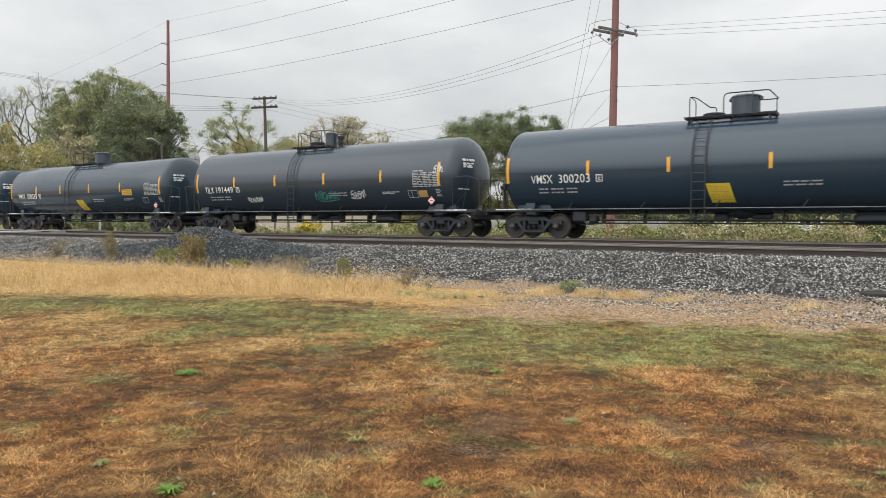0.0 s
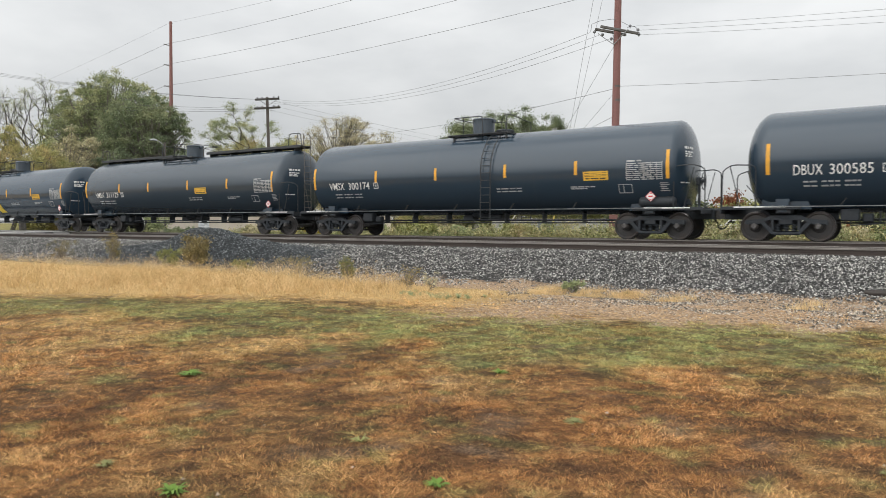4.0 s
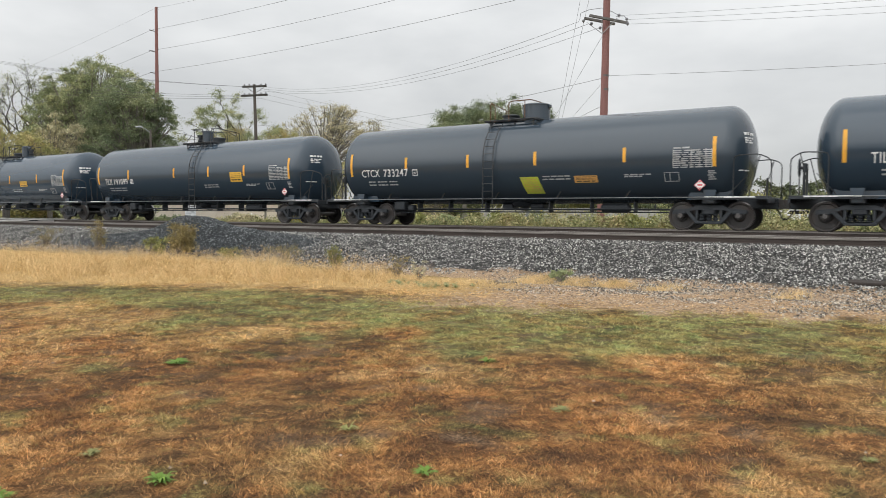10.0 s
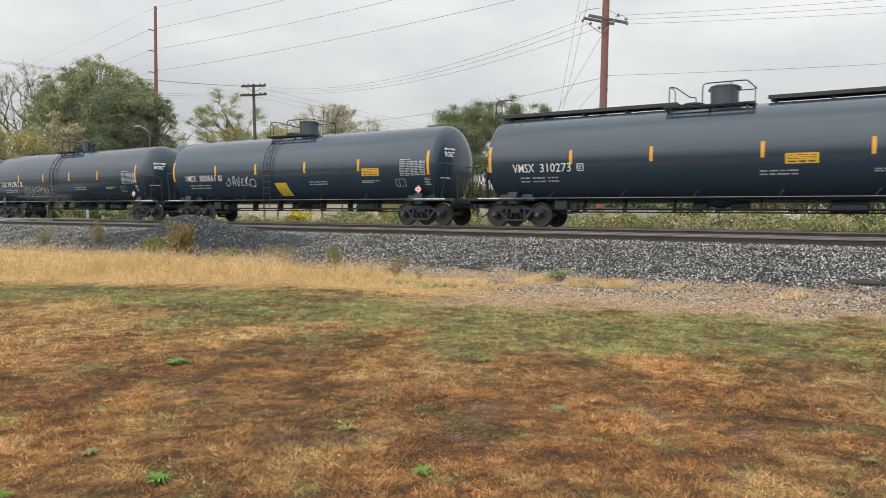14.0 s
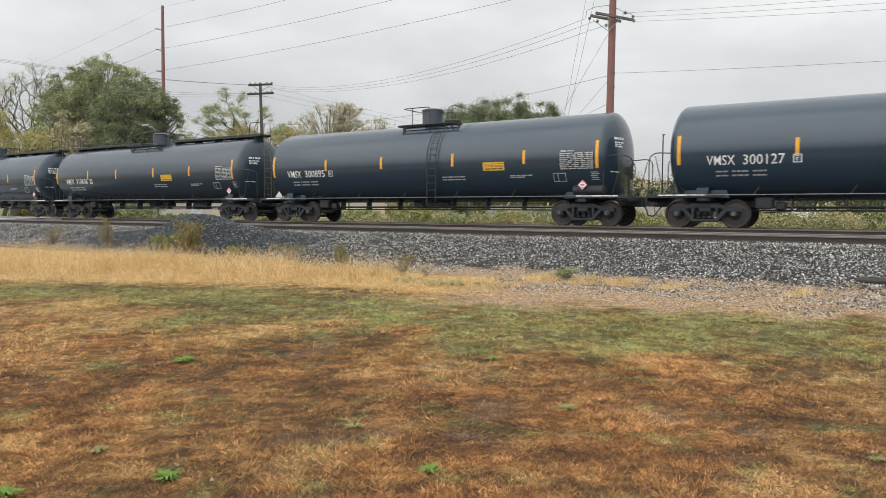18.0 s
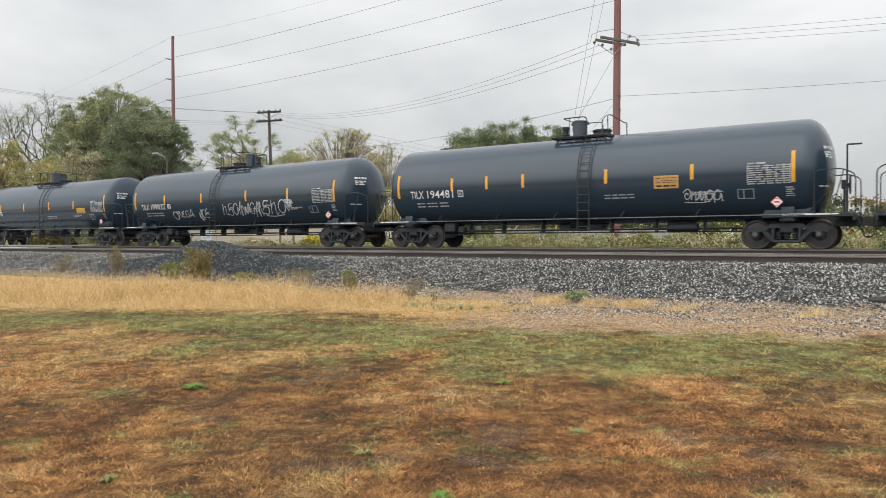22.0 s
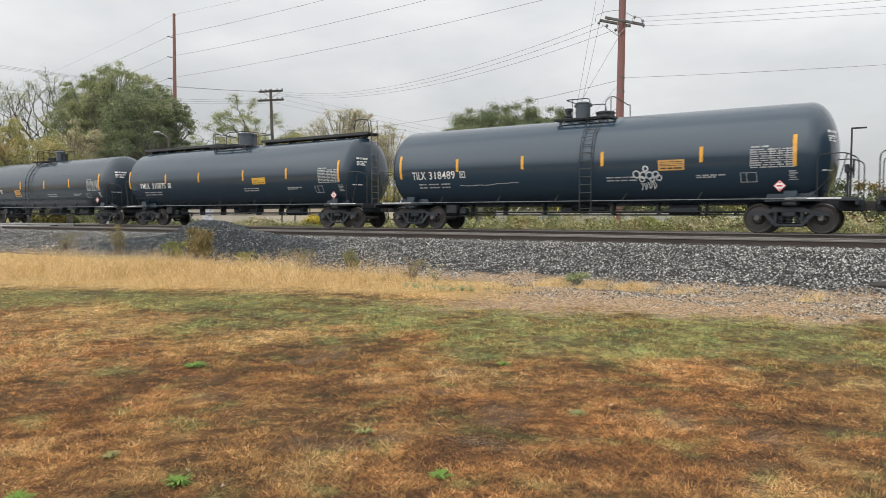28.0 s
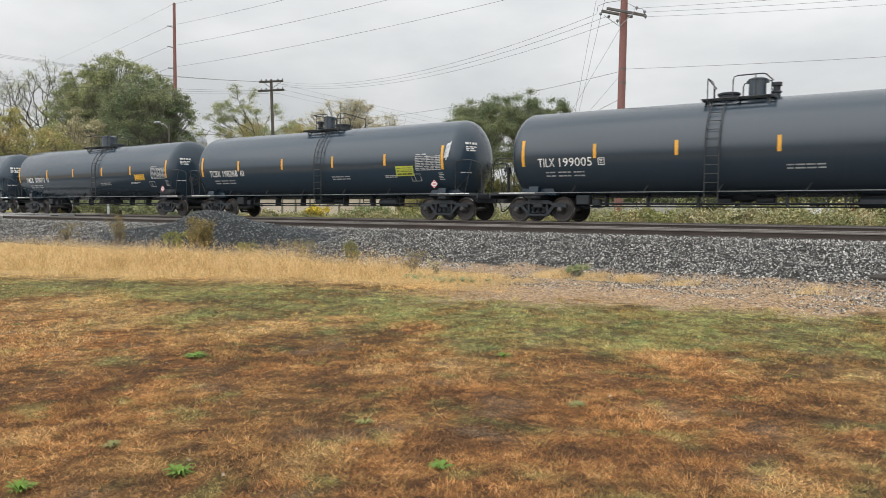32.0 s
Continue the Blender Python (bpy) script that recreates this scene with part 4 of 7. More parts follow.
STROKES = {"S": [(-.5, .55), (-.45, .1), (.1, .0), (.75, .35), (.2, .7), (.3, .95), (.8, 1.0), (.95, .85)], "A": [(.0, .05), (.5, 1.05), (.75, 1), (.85, -.05), (.75, .4), (.2, .35)],
           "V": [(.05, .95), (.3, .1), (.45, .05), (.95, 1.1)], "E": [(.95, .9), (.3, .85), (.15, .55), (.7, .55), (.1, .35), (.1, .05), (.9, .1)],
           "K": [(.2, 1.1), (.1, -.1), (.15, .45), (.9, 1.05), (.25, .5), (1.0, -.15)], "O": [(.5, .85), (.05, .55), (.2, .0), (.9, -.2), (1.5, .2), (1.3, .7), (.7, .85), (.3, .7)],
           "M": [(.0, .0), (.15, .95), (.45, .35), (.75, .95), (.95, .0)], "G": [(.9, .85), (.4, .95), (.05, .5), (.3, .05), (.85, .2), (.85, .5), (.5, .48)]}


def ribbon(g, pts, w, off=0.010):
    verts, faces = [], []
    for i, (x, z) in enumerate(pts):
        a, b = pts[max(0, i - 1)], pts[min(len(pts) - 1, i + 1)]
        d = math.hypot(b[0] - a[0], b[1] - a[1]) or 1
        nx, nz = -(b[1] - a[1]) / d * w, (b[0] - a[0]) / d * w
        verts += [on_shell(x + nx, z + nz, off), on_shell(x - nx, z - nz, off)]
    faces = [(2 * i, 2 * i + 1, 2 * i + 3, 2 * i + 2) for i in range(len(pts) - 1)]
    return g.add(verts, faces)


def curl(pts, n=5):
    """Rounds a stroke through its points."""
    out = []
    for i in range(len(pts) - 1):
        p0, p1, p2, p3 = pts[max(0, i - 1)], pts[i], pts[i + 1], pts[min(len(pts) - 1, i + 2)]
        for k in range(n):
            t = k / n
            out.append(tuple(0.5 * (2 * b + (c - a) * t + (2 * a - 5 * b + 4 * c - d) * t * t + (3 * b - a - 3 * c + d) * t ** 3) for a, b, c, d in zip(p0, p1, p2, p3)))
    return out + [pts[-1]]


def scrawl(x0, x1, z0, z1, seed, word="", w=0.019):
    """Sprayed writing: given letters, or loops that cannot be read."""
    g, r = Geo(), random.Random(seed)
    if word:
        u = (x1 - x0) / len(word)
        for i, ch in enumerate(word):
            ribbon(g, curl([(x0 + u * (i + 0.85 * a), z0 + (z1 - z0) * b + 0.04 * r.uniform(-1, 1)) for a, b in STROKES[ch]]), w)
        return g
    H, W = z1 - z0, x1 - x0

    def stroke(pts, k=1.0):
        # everything slants a little to the right
        ribbon(g, curl([(x0 + W * u + 0.22 * H * v, z0 + H * v) for u, v in pts], 5), w * k * r.uniform(0.75, 1.2))

    n = max(3, int(W / (H * 0.55)))
    for i in range(n):
        u, c, kind = 1 / n, (i + 0.1) / n, r.randrange(5)
        top, low = r.uniform(0.78, 1.0), r.uniform(0.0, 0.2)
        if kind == 0:      # a zigzag
            stroke([(c + u * (1.05 * k / 4 + r.uniform(-0.14, 0.14)), (low if k % 2 == 0 else top) + r.uniform(-0.25, 0.12)) for k in range(5)])
        elif kind == 1:    # a loop with a tail
            stroke([(c + u * (0.45 + 0.42 * math.cos(a)), 0.45 + 0.38 * math.sin(a)) for a in [0.6 + 0.75 * k for k in range(9)]] + [(c + u * 1.2, r.uniform(-0.15, 0.3))])
        elif kind == 2:    # a stem with an arch
            stroke([(c + u * 0.15, top), (c + u * 0.1, low), (c + u * 0.2, 0.5), (c + u * 0.6, 0.66), (c + u * 0.7, low), (c + u * 0.95, low + 0.1)])
        elif kind == 3:    # a hook struck through
            stroke([(c + u * 0.8, top), (c + u * 0.25, 0.8), (c + u * 0.2, 0.5), (c + u * 0.8, 0.4), (c + u * 0.7, 0.05), (c, 0.1)])
            stroke([(c + u * 0.1, 0.3), (c + u * 0.5, 0.55), (c + u * 1.0, 0.52)], 0.8)
        else:              # a spiral
            stroke([(c + u * (0.5 + (0.1 + 0.05 * k) * math.cos(0.9 * k)), 0.5 + (0.08 + 0.045 * k) * math.sin(0.9 * k)) for k in range(11)])
    if r.random() < 0.5:
        stroke([(r.uniform(0, 0.2), -0.05), (0.5, -0.1), (r.uniform(0.7, 0.95), -0.02)], 0.8)
    return g


def wave_line(x0, x1, z, seed):
    """One long wavering sprayed line."""
    r = random.Random(seed)
    return ribbon(Geo(), curl([(x0 + (x1 - x0) * k / 9, z + r.uniform(-0.05, 0.06)) for k in range(10)], 4), 0.014)


def ring_cluster(x0, x1, z0, z1, seed):
    """Bubble shapes sprayed close together, with short strokes below them."""
    g, r = Geo(), random.Random(seed)
    W, H = x1 - x0, z1 - z0
    for u, v, q in ((0.45, 0.88, 0.10), (0.12, 0.66, 0.14), (0.36, 0.62, 0.13), (0.58, 0.60, 0.14), (0.80, 0.64, 0.12), (0.90, 0.50, 0.11), (0.30, 0.46, 0.10), (0.66, 0.44, 0.09)):
        ribbon(g, [(x0 + W * u + H * q * math.cos(a), z0 + H * v + H * q * math.sin(a)) for a in [2 * math.pi * k / 14 for k in range(15)]], 0.024)
    for k in range(7):
        u = 0.25 + 0.08 * k
        ribbon(g, curl([(x0 + W * u, z0 + H * r.uniform(0.28, 0.36)), (x0 + W * (u + 0.05), z0 + H * 0.2), (x0 + W * (u - 0.02 + 0.06 * (k % 2)), z0 + H * r.uniform(0.0, 0.12))], 3), 0.018)
    return g


def tank_mesh(round_end, paint):
    half, bulge = (7.52, 0.78) if round_end else (7.84, 0.52)
    prof = []
    for i in range(12):
        a = math.pi / 2 * i / 11
        prof.append((half + bulge * math.cos(a), TANK_R * math.sin(a)))
    right = prof
    body = [(xx, TANK_R) for xx in (4.8, 1.6, -1.6, -4.8)]
    full = right + body + [(-a, r) for a, r in right[::-1]]
    g = Geo().lathe(full, "x", 64, (0, 0, TANK_Z))
    return g.mesh("tank", paint, 22)


def wheelset_mesh():
    g = Geo()
    g.lathe([(-1.12, 0.0), (-1.12, 0.065), (-1.07, 0.10), (-0.98, 0.11), (-0.86, 0.095), (-0.84, 0.08), (0.84, 0.08), (0.86, 0.095), (0.98, 0.11), (1.07, 0.10), (1.12, 0.065), (1.12, 0.0)], "y", 14, mat=2)
    for s in (-1, 1):
        # outer face, dished plate, tread and flange
        prof = [(s * 0.82, 0.11), (s * 0.82, 0.15), (s * 0.775, 0.19), (s * 0.765, 0.37), (s * 0.80, 0.395), (s * 0.805, 0.44), (s * 0.79, 0.452), (s * 0.715, 0.457), (s * 0.70, 0.470), (s * 0.685, 0.480), (s * 0.668, 0.470), (s * 0.668, 0.395), (s * 0.72, 0.37), (s * 0.73, 0.19), (s * 0.68, 0.15), (s * 0.68, 0.085)]
        g.lathe(prof, "y", 28, mats=[0, 0, 0, 0, 0, 0, 1, 0, 0, 0, 0, 0, 0, 0, 0, 0])
    for s in (-1, 1):
        for j in range(3):
            a = 2 * math.pi * j / 3
            g.lathe([(s * 1.115, 0.017), (s * 1.14, 0.017), (s * 1.14, 0.0)], "y", 6, (0.045 * math.cos(a), 0, 0.045 * math.sin(a)), mat=2)
    return g.mesh("wheelset", [WHEEL, TREAD, BEARING], 40)


def sideframe_mesh():
    g = Geo()
    top = [(-1.16, 0.60), (-1.12, 0.66), (-0.62, 0.70), (-0.40, 0.80), (0.40, 0.80), (0.62, 0.70), (1.12, 0.66), (1.16, 0.60)]
    low = [(1.14, 0.52), (0.70, 0.56), (0.46, 0.66), (-0.46, 0.66), (-0.70, 0.56), (-1.14, 0.52)]
    g.prism(top + low, -0.07, 0.07)
    # diagonal tension members and spring seat
    for s in (-1, 1):
        g.prism([(s * 0.72, 0.58), (s * 0.60, 0.62), (s * 0.30, 0.27), (s * 0.40, 0.22)], -0.06, 0.06)
        g.box((s * 0.889, 0, 0.57), (0.34, 0.16, 0.10), 0.02)
        g.box((s * 0.37, 0, 0.52), (0.09, 0.13, 0.34), 0.015)
    g.box((0, 0, 0.245), (0.84, 0.16, 0.09), 0.02)
    return g.mesh("sideframe", IRON, 30)


def spring_mesh():
    g = Geo()
    for xx in (0.0,):
        pts = [(xx + 0.075 * math.cos(t), 0.075 * math.sin(t), 0.295 + 0.235 * t / (10 * math.pi)) for t in [math.pi * k / 3 for k in range(31)]]
        g.tube(pts, 0.017, 3)
    return g.mesh("spring", IRON, 60)


def bolster_mesh():
    g = Geo().box((0, 0, 0.60), (0.40, 2.16, 0.20), 0.04)
    g.box((0, 0, 0.74), (0.42, 0.5, 0.12), 0.03)
    for s in (-1, 1):
        g.box((s * 0.42, 0, 0.42), (0.09, 1.5, 0.10), 0.02)
    return g.mesh("bolster", IRON, 30)


def brake_mesh():
    g = Geo()
    for s in (-1, 1):
        g.tube([(s * 0.42, -0.75, 0.43), (s * 0.36, 0.75, 0.43)], 0.035, 6)
        for yy in (-0.74, 0.74):
            g.box((s * 0.41, yy, 0.46), (0.06, 0.1, 0.30), 0.02)
    return g.mesh("brake_rigging", IRON, 30)


def truck(car, x):
    tr = part("truck", shared("bolster", bolster_mesh), None, car, "dark grimy freight truck", pose(x, 0, 0))
    for s in (-1, 1):
        part("sideframe", shared("sideframe", sideframe_mesh), None, tr, at=pose(0, s * 0.99, 0))
        for k in (-1, 0, 1):
            part("spring", shared("spring", spring_mesh), None, tr, at=pose(0.22 * k, s * 0.99, 0))
    part("brake_rigging", shared("brakes", brake_mesh), None, tr)
    for s in (-1, 1):
        w = part("wheelset", shared("wheelset", wheelset_mesh), None, tr, "dark steel wheelset with polished treads", pose(s * 0.889, 0, 0.457))
        WHEELSETS[s].append(w)


WHEELSETS = {-1: [], 1: []}


def loop_rail(pts, r=0.02):
    """A bent pipe with rounded corners."""
    out = [Vector(pts[0])]
    for a, b, c in zip(pts, pts[1:], pts[2:]):
        a, b, c = Vector(a), Vector(b), Vector(c)
        k = min(0.14, (b - a).length * 0.4, (c - b).length * 0.4)
        p, q = b + (a - b).normalized() * k, b + (c - b).normalized() * k
        out += [p, (p + q) / 4 + b / 2, q]
    return Geo().tube(out + [Vector(pts[-1])], r, 6)


def end_frame(car, sx):
    """Stub sill, saddle, body bolster and end deck of one end."""
    def add(name, make, mat=IRON):
        part(name, shared((name, sx), lambda: flipped(make().mesh(name, mat, 30), sx)), None, car)
    add("stub_sill", lambda: Geo().box((7.35, 0, 0.86), (3.3, 0.36, 0.34), 0.02))
    add("saddle", lambda: Geo().prism([(6.35, 0.98), (7.85, 0.98), (7.65, 1.45), (6.55, 1.45)], -1.0, 1.0), PAINT[0])
    add("body_bolster", lambda: Geo().box((7.10, 0, 0.93), (0.42, 2.5, 0.16), 0.02))
    add("end_deck", lambda: Geo().box((8.62, 0, 1.03), (0.55, 2.75, 0.06), 0.01))
    add("end_beam", lambda: Geo().box((8.88, 0, 0.94), (0.06, 2.9, 0.16), 0.01))
    for sy in (-1, 1):
        part("side_beam", shared(("sbeam", sx, sy), lambda: flipped(Geo().box((7.75, sy * 1.36, 1.03), (2.3, 0.10, 0.11), 0.012).mesh("side_beam", IRON, 30), sx)), None, car)
        part("jacking_pad", shared(("jpad", sx, sy), lambda: flipped(Geo().prism([(7.0, 0.90), (7.25, 0.90), (7.32, 1.30), (6.93, 1.30)], sy * 1.26, sy * 0.9).mesh("jacking_pad", PAINT[0], 30), sx)), None, car)


def coupler_mesh():
    g = Geo().box((8.86, 0, 0.84), (0.5, 0.15, 0.16), 0.02)
    g.prism([(9.02, -0.13), (9.18, -0.16), (9.22, -0.08), (9.14, -0.02), (9.16, 0.08), (9.21, 0.15), (9.12, 0.17), (9.0, 0.12)], 0.70, 0.98, 0, "xy")
    return g.mesh("coupler", WHEEL, 30)


def hose_mesh(s=1):
    pts = [(8.75, s * 0.35, 0.80), (8.95, s * 0.30, 0.62), (9.05, s * 0.16, 0.42), (9.14, s * 0.04, 0.36), (9.165, 0, 0.40)]
    return Geo().tube(curl3(pts), 0.022, 6).mesh("air_hose", TYRE, 60)


def curl3(pts, n=4):
    out = []
    for i in range(len(pts) - 1):
        p0, p1, p2, p3 = (Vector(pts[max(0, i - 1)]), Vector(pts[i]), Vector(pts[i + 1]), Vector(pts[min(len(pts) - 1, i + 2)]))
        for k in range(n):
            t = k / n
            out.append(0.5 * (2 * p1 + (p2 - p0) * t + (2 * p0 - 5 * p1 + 4 * p2 - p3) * t * t + (3 * p1 - p0 - 3 * p2 + p3) * t ** 3))
    return out + [Vector(pts[-1])]


def top_deck(car, x0, x1):
    """Grating planks of the top platform on their bearers."""
    c, L = (x0 + x1) / 2, x1 - x0
    for yy in (-0.95, -0.72, -0.49, 0.49, 0.72, 0.95):
        part("deck_plank", shared(("plank", L), lambda: Geo().box((0, 0, 4.03), (L, 0.13, 0.025), 0.005).mesh("deck_plank", RAILING, 30)), None, car, at=pose(c, yy, 0))
    for xx in (x0 + 0.05, c, x1 - 0.05):
        part("deck_bearer", shared("bearer", lambda: Geo().box((0, 0, 3.99), (0.06, 2.1, 0.05), 0.006).mesh("deck_bearer", RAILING, 30)), None, car, at=pose(xx, 0, 0))
    for yy in (-1.0, 1.0):
        part("toe_board", shared(("toe", L), lambda: Geo().box((0, 0, 4.03), (L + 0.04, 0.025, 0.035), 0.005).mesh("toe_board", RAILING, 30)), None, car, at=pose(c, yy, 0))
        for xx in (x0 + 0.2, x1 - 0.2):
            part("deck_leg", shared("dleg", lambda: Geo().box((0, 0, 3.84), (0.07, 0.04, 0.32), 0.006).mesh("deck_leg", RAILING, 30)), None, car, at=pose(xx, yy * 0.88, 0))


def housing_mesh(r, h):
    g = Geo().lathe([(3.98, 0), (3.98, r + 0.06), (4.10, r + 0.06), (4.12, r), (4.12 + h * 0.86, r), (4.12 + h * 0.87, r + 0.025), (4.12 + h * 0.93, r + 0.025), (4.12 + h, r - 0.06), (4.12 + h, 0)], "z", 26)
    g.box((r + 0.03, 0, 4.12 + h * 0.8), (0.10, 0.16, 0.12), 0.02)
    g.box((-r - 0.03, 0, 4.12 + h * 0.8), (0.08, 0.12, 0.10), 0.02)
    return g.mesh("valve_housing", PAINT[2], 30)


def manway_mesh():
    g = Geo().lathe([(4.0, 0), (4.0, 0.32), (4.14, 0.32), (4.15, 0.36), (4.20, 0.36), (4.23, 0.28), (4.26, 0)], "z", 20)
    return g.mesh("manway", IRON, 30)


def relief_mesh():
    return Geo().lathe([(3.95, 0), (3.95, 0.12), (4.2, 0.12), (4.22, 0.16), (4.26, 0.16), (4.28, 0.11), (4.42, 0.11), (4.43, 0.16), (4.54, 0.16), (4.56, 0)], "z", 16).mesh("relief_valve", IRON, 30)


def saddle_mesh(x0, x1):
    """Raised pad of the shell under the fittings."""
    g = Geo()
    n = 8
    verts, faces = [], []
    for x, lift in ((x0 + 0.1, 0.0), (x0 + 0.2, 0.012), (x1 - 0.2, 0.012), (x1 - 0.1, 0.0)):
        for j in range(n + 1):
            a = radians(58 + 64 * j / n)
            verts.append((x, -(TANK_R + lift) * math.cos(a), TANK_Z + (TANK_R + lift) * math.sin(a)))
    for i in range(3):
        for j in range(n):
            faces.append((i * (n + 1) + j, i * (n + 1) + j + 1, (i + 1) * (n + 1) + j + 1, (i + 1) * (n + 1) + j))
    return g.add(verts, faces).mesh("saddle_pad", PAINT[2], 60)


def ladder(car, x, s):
    """Side ladder from the sill to the top platform; s is -1 on the near side."""
    lad = part("ladder", shared(("stringer", s), lambda: stringer_mesh(s, -0.21)), None, car, "black steel side ladder", pose(x, 0, 0))
    part("stringer", shared(("stringer2", s), lambda: stringer_mesh(s, 0.21)), None, lad)
    for k in range(12):
        z = 0.78 + 0.278 * k
        y = -ladder_y(z)
        part("rung", shared("rung", lambda: Geo().tube([(-0.21, 0, 0), (0.21, 0, 0)], 0.013, 6).mesh("rung", RAILING, 60)), None, lad, at=pose(0, -s * y, z))


def ladder_y(z):
    dz = max(0, z - TANK_Z)
    return math.sqrt(max(0.05, (TANK_R + 0.10) ** 2 - dz * dz))


def stringer_mesh(s, off):
    pts = [(off, s * ladder_y(z), z) for z in [0.70 + 0.17 * k for k in range(20)]]
    return Geo().tube(pts, 0.02, 5).mesh("stringer", RAILING, 60)


def end_rails(car, sx, sy, style):
    """Corner handrail at one end, with its inner brace."""
    y = sy * 1.42
    if style == "V":
        pts = [(sx * 7.98, y, 1.05), (sx * 7.98, y, 2.42), (sx * 8.60, y, 2.46), (sx * 8.90, y * 0.8, 2.34), (sx * 8.90, y * 0.8, 1.05)]
    else:
        pts = [(sx * 7.86, y, 1.05), (sx * 7.86, y, 2.34), (sx * 8.55, y, 2.38), (sx * 8.90, y * 0.8, 2.22), (sx * 8.90, y * 0.8, 1.05)]
    part("end_handrail", shared(("erail", sx, sy, style), lambda: loop_rail(pts, 0.019).mesh("end_handrail", RAILING, 60)), None, car)
    brace = [(sx * 8.3, y, 1.05), (sx * 8.62, y, 2.36)]
    part("brace", shared(("ebrace", sx, sy), lambda: Geo().tube(brace, 0.016, 6).tube([(sx * 7.6, sy * 1.2, 1.05), (sx * 8.2, sy * 1.0, 1.75)], 0.016, 6).mesh("brace", RAILING, 60)), None, car)


def brake_wheel_mesh(sx):
    g = Geo()
    c = Vector((sx * 8.72, -0.55, 1.95))
    g.tube([c + Vector((0, 0.28 * math.cos(t), 0.28 * math.sin(t))) for t in [2 * math.pi * k / 20 for k in range(20)]], 0.018, 6, loop=True)
    for k in range(5):
        t = 2 * math.pi * k / 5
        g.tube([c, c + Vector((0, 0.28 * math.cos(t), 0.28 * math.sin(t)))], 0.013, 5)
    g.tube([c + Vector((-sx * 0.12, 0, 0)), c + Vector((sx * 0.03, 0, 0))], 0.05, 10)
    g.box((c.x - sx * 0.14, c.y, c.z - 0.45), (0.08, 0.10, 0.95), 0.02)
    g.box((c.x - sx * 0.16, c.y, c.z), (0.14, 0.22, 0.28), 0.03)
    return g.mesh("hand_brake", IRON, 30)


def long_pipe_mesh():
    g = Geo().tube([(-7.6, -1.42, 1.06), (7.6, -1.42, 1.06)], 0.018, 6)
    return g.mesh("side_pipe", surface("pipe_grey", (0.16, 0.17, 0.175), 0.45, 0.2), 60)


def brake_rods(car):
    for yy, z in ((-0.55, 0.68), (-0.32, 0.57), (0.5, 0.66)):
        part("brake_rod", shared("rod", lambda: Geo().tube([(-6.1, 0, 0), (6.1, 0, 0)], 0.024, 6).mesh("brake_rod", IRON, 60)), None, car, at=pose(0, yy, z))
    for x in (-4.6, -3.1, -1.4, 1.3, 2.9, 4.5):
        part("hanger", shared("hanger", lambda: Geo().box((0, -0.45, 0.76), (0.045, 0.34, 0.34), 0.008).mesh("hanger", IRON, 30)), None, car, at=pose(x, 0, 0))


def outlet_mesh():
    g = Geo().lathe([(0.62, 0), (0.62, 0.16), (0.74, 0.17), (0.80, 0.42), (0.98, 0.55), (0.98, 0)], "z", 16)
    g.box((-0.62, 0, 0.78), (0.5, 0.5, 0.22), 0.05).box((0.62, 0, 0.80), (0.6, 0.5, 0.2), 0.05)
    g.tube([(0, -0.15, 0.70), (0, -0.8, 0.70), (0, -0.82, 0.56)], 0.022, 6)
    return g.mesh("bottom_outlet", IRON, 30)


def reservoir_mesh(x0, x1, z, y, r):
    k = r * 0.5
    g = Geo().lathe([(x0, 0), (x0 + 0.02, r * 0.6), (x0 + k, r), (x1 - k, r), (x1 - 0.02, r * 0.6), (x1, 0)], "x", 18, (0, y, z))
    for x in (x0 + 0.25, x1 - 0.25):
        g.lathe([(x - 0.03, r + 0.012), (x + 0.03, r + 0.012)], "x", 18, (0, y, z))
    return g.mesh("air_reservoir", IRON, 30)


def valve_box_mesh():
    g = Geo().box((-5.35, -0.75, 0.80), (0.5, 0.35, 0.36), 0.04).box((-4.9, -0.62, 0.72), (0.3, 0.3, 0.26), 0.04)
    g.tube([(-5.35, -0.75, 0.62), (-5.35, -0.78, 0.50), (-4.6, -0.70, 0.55)], 0.02, 6)
    return g.mesh("brake_valve", IRON, 30)


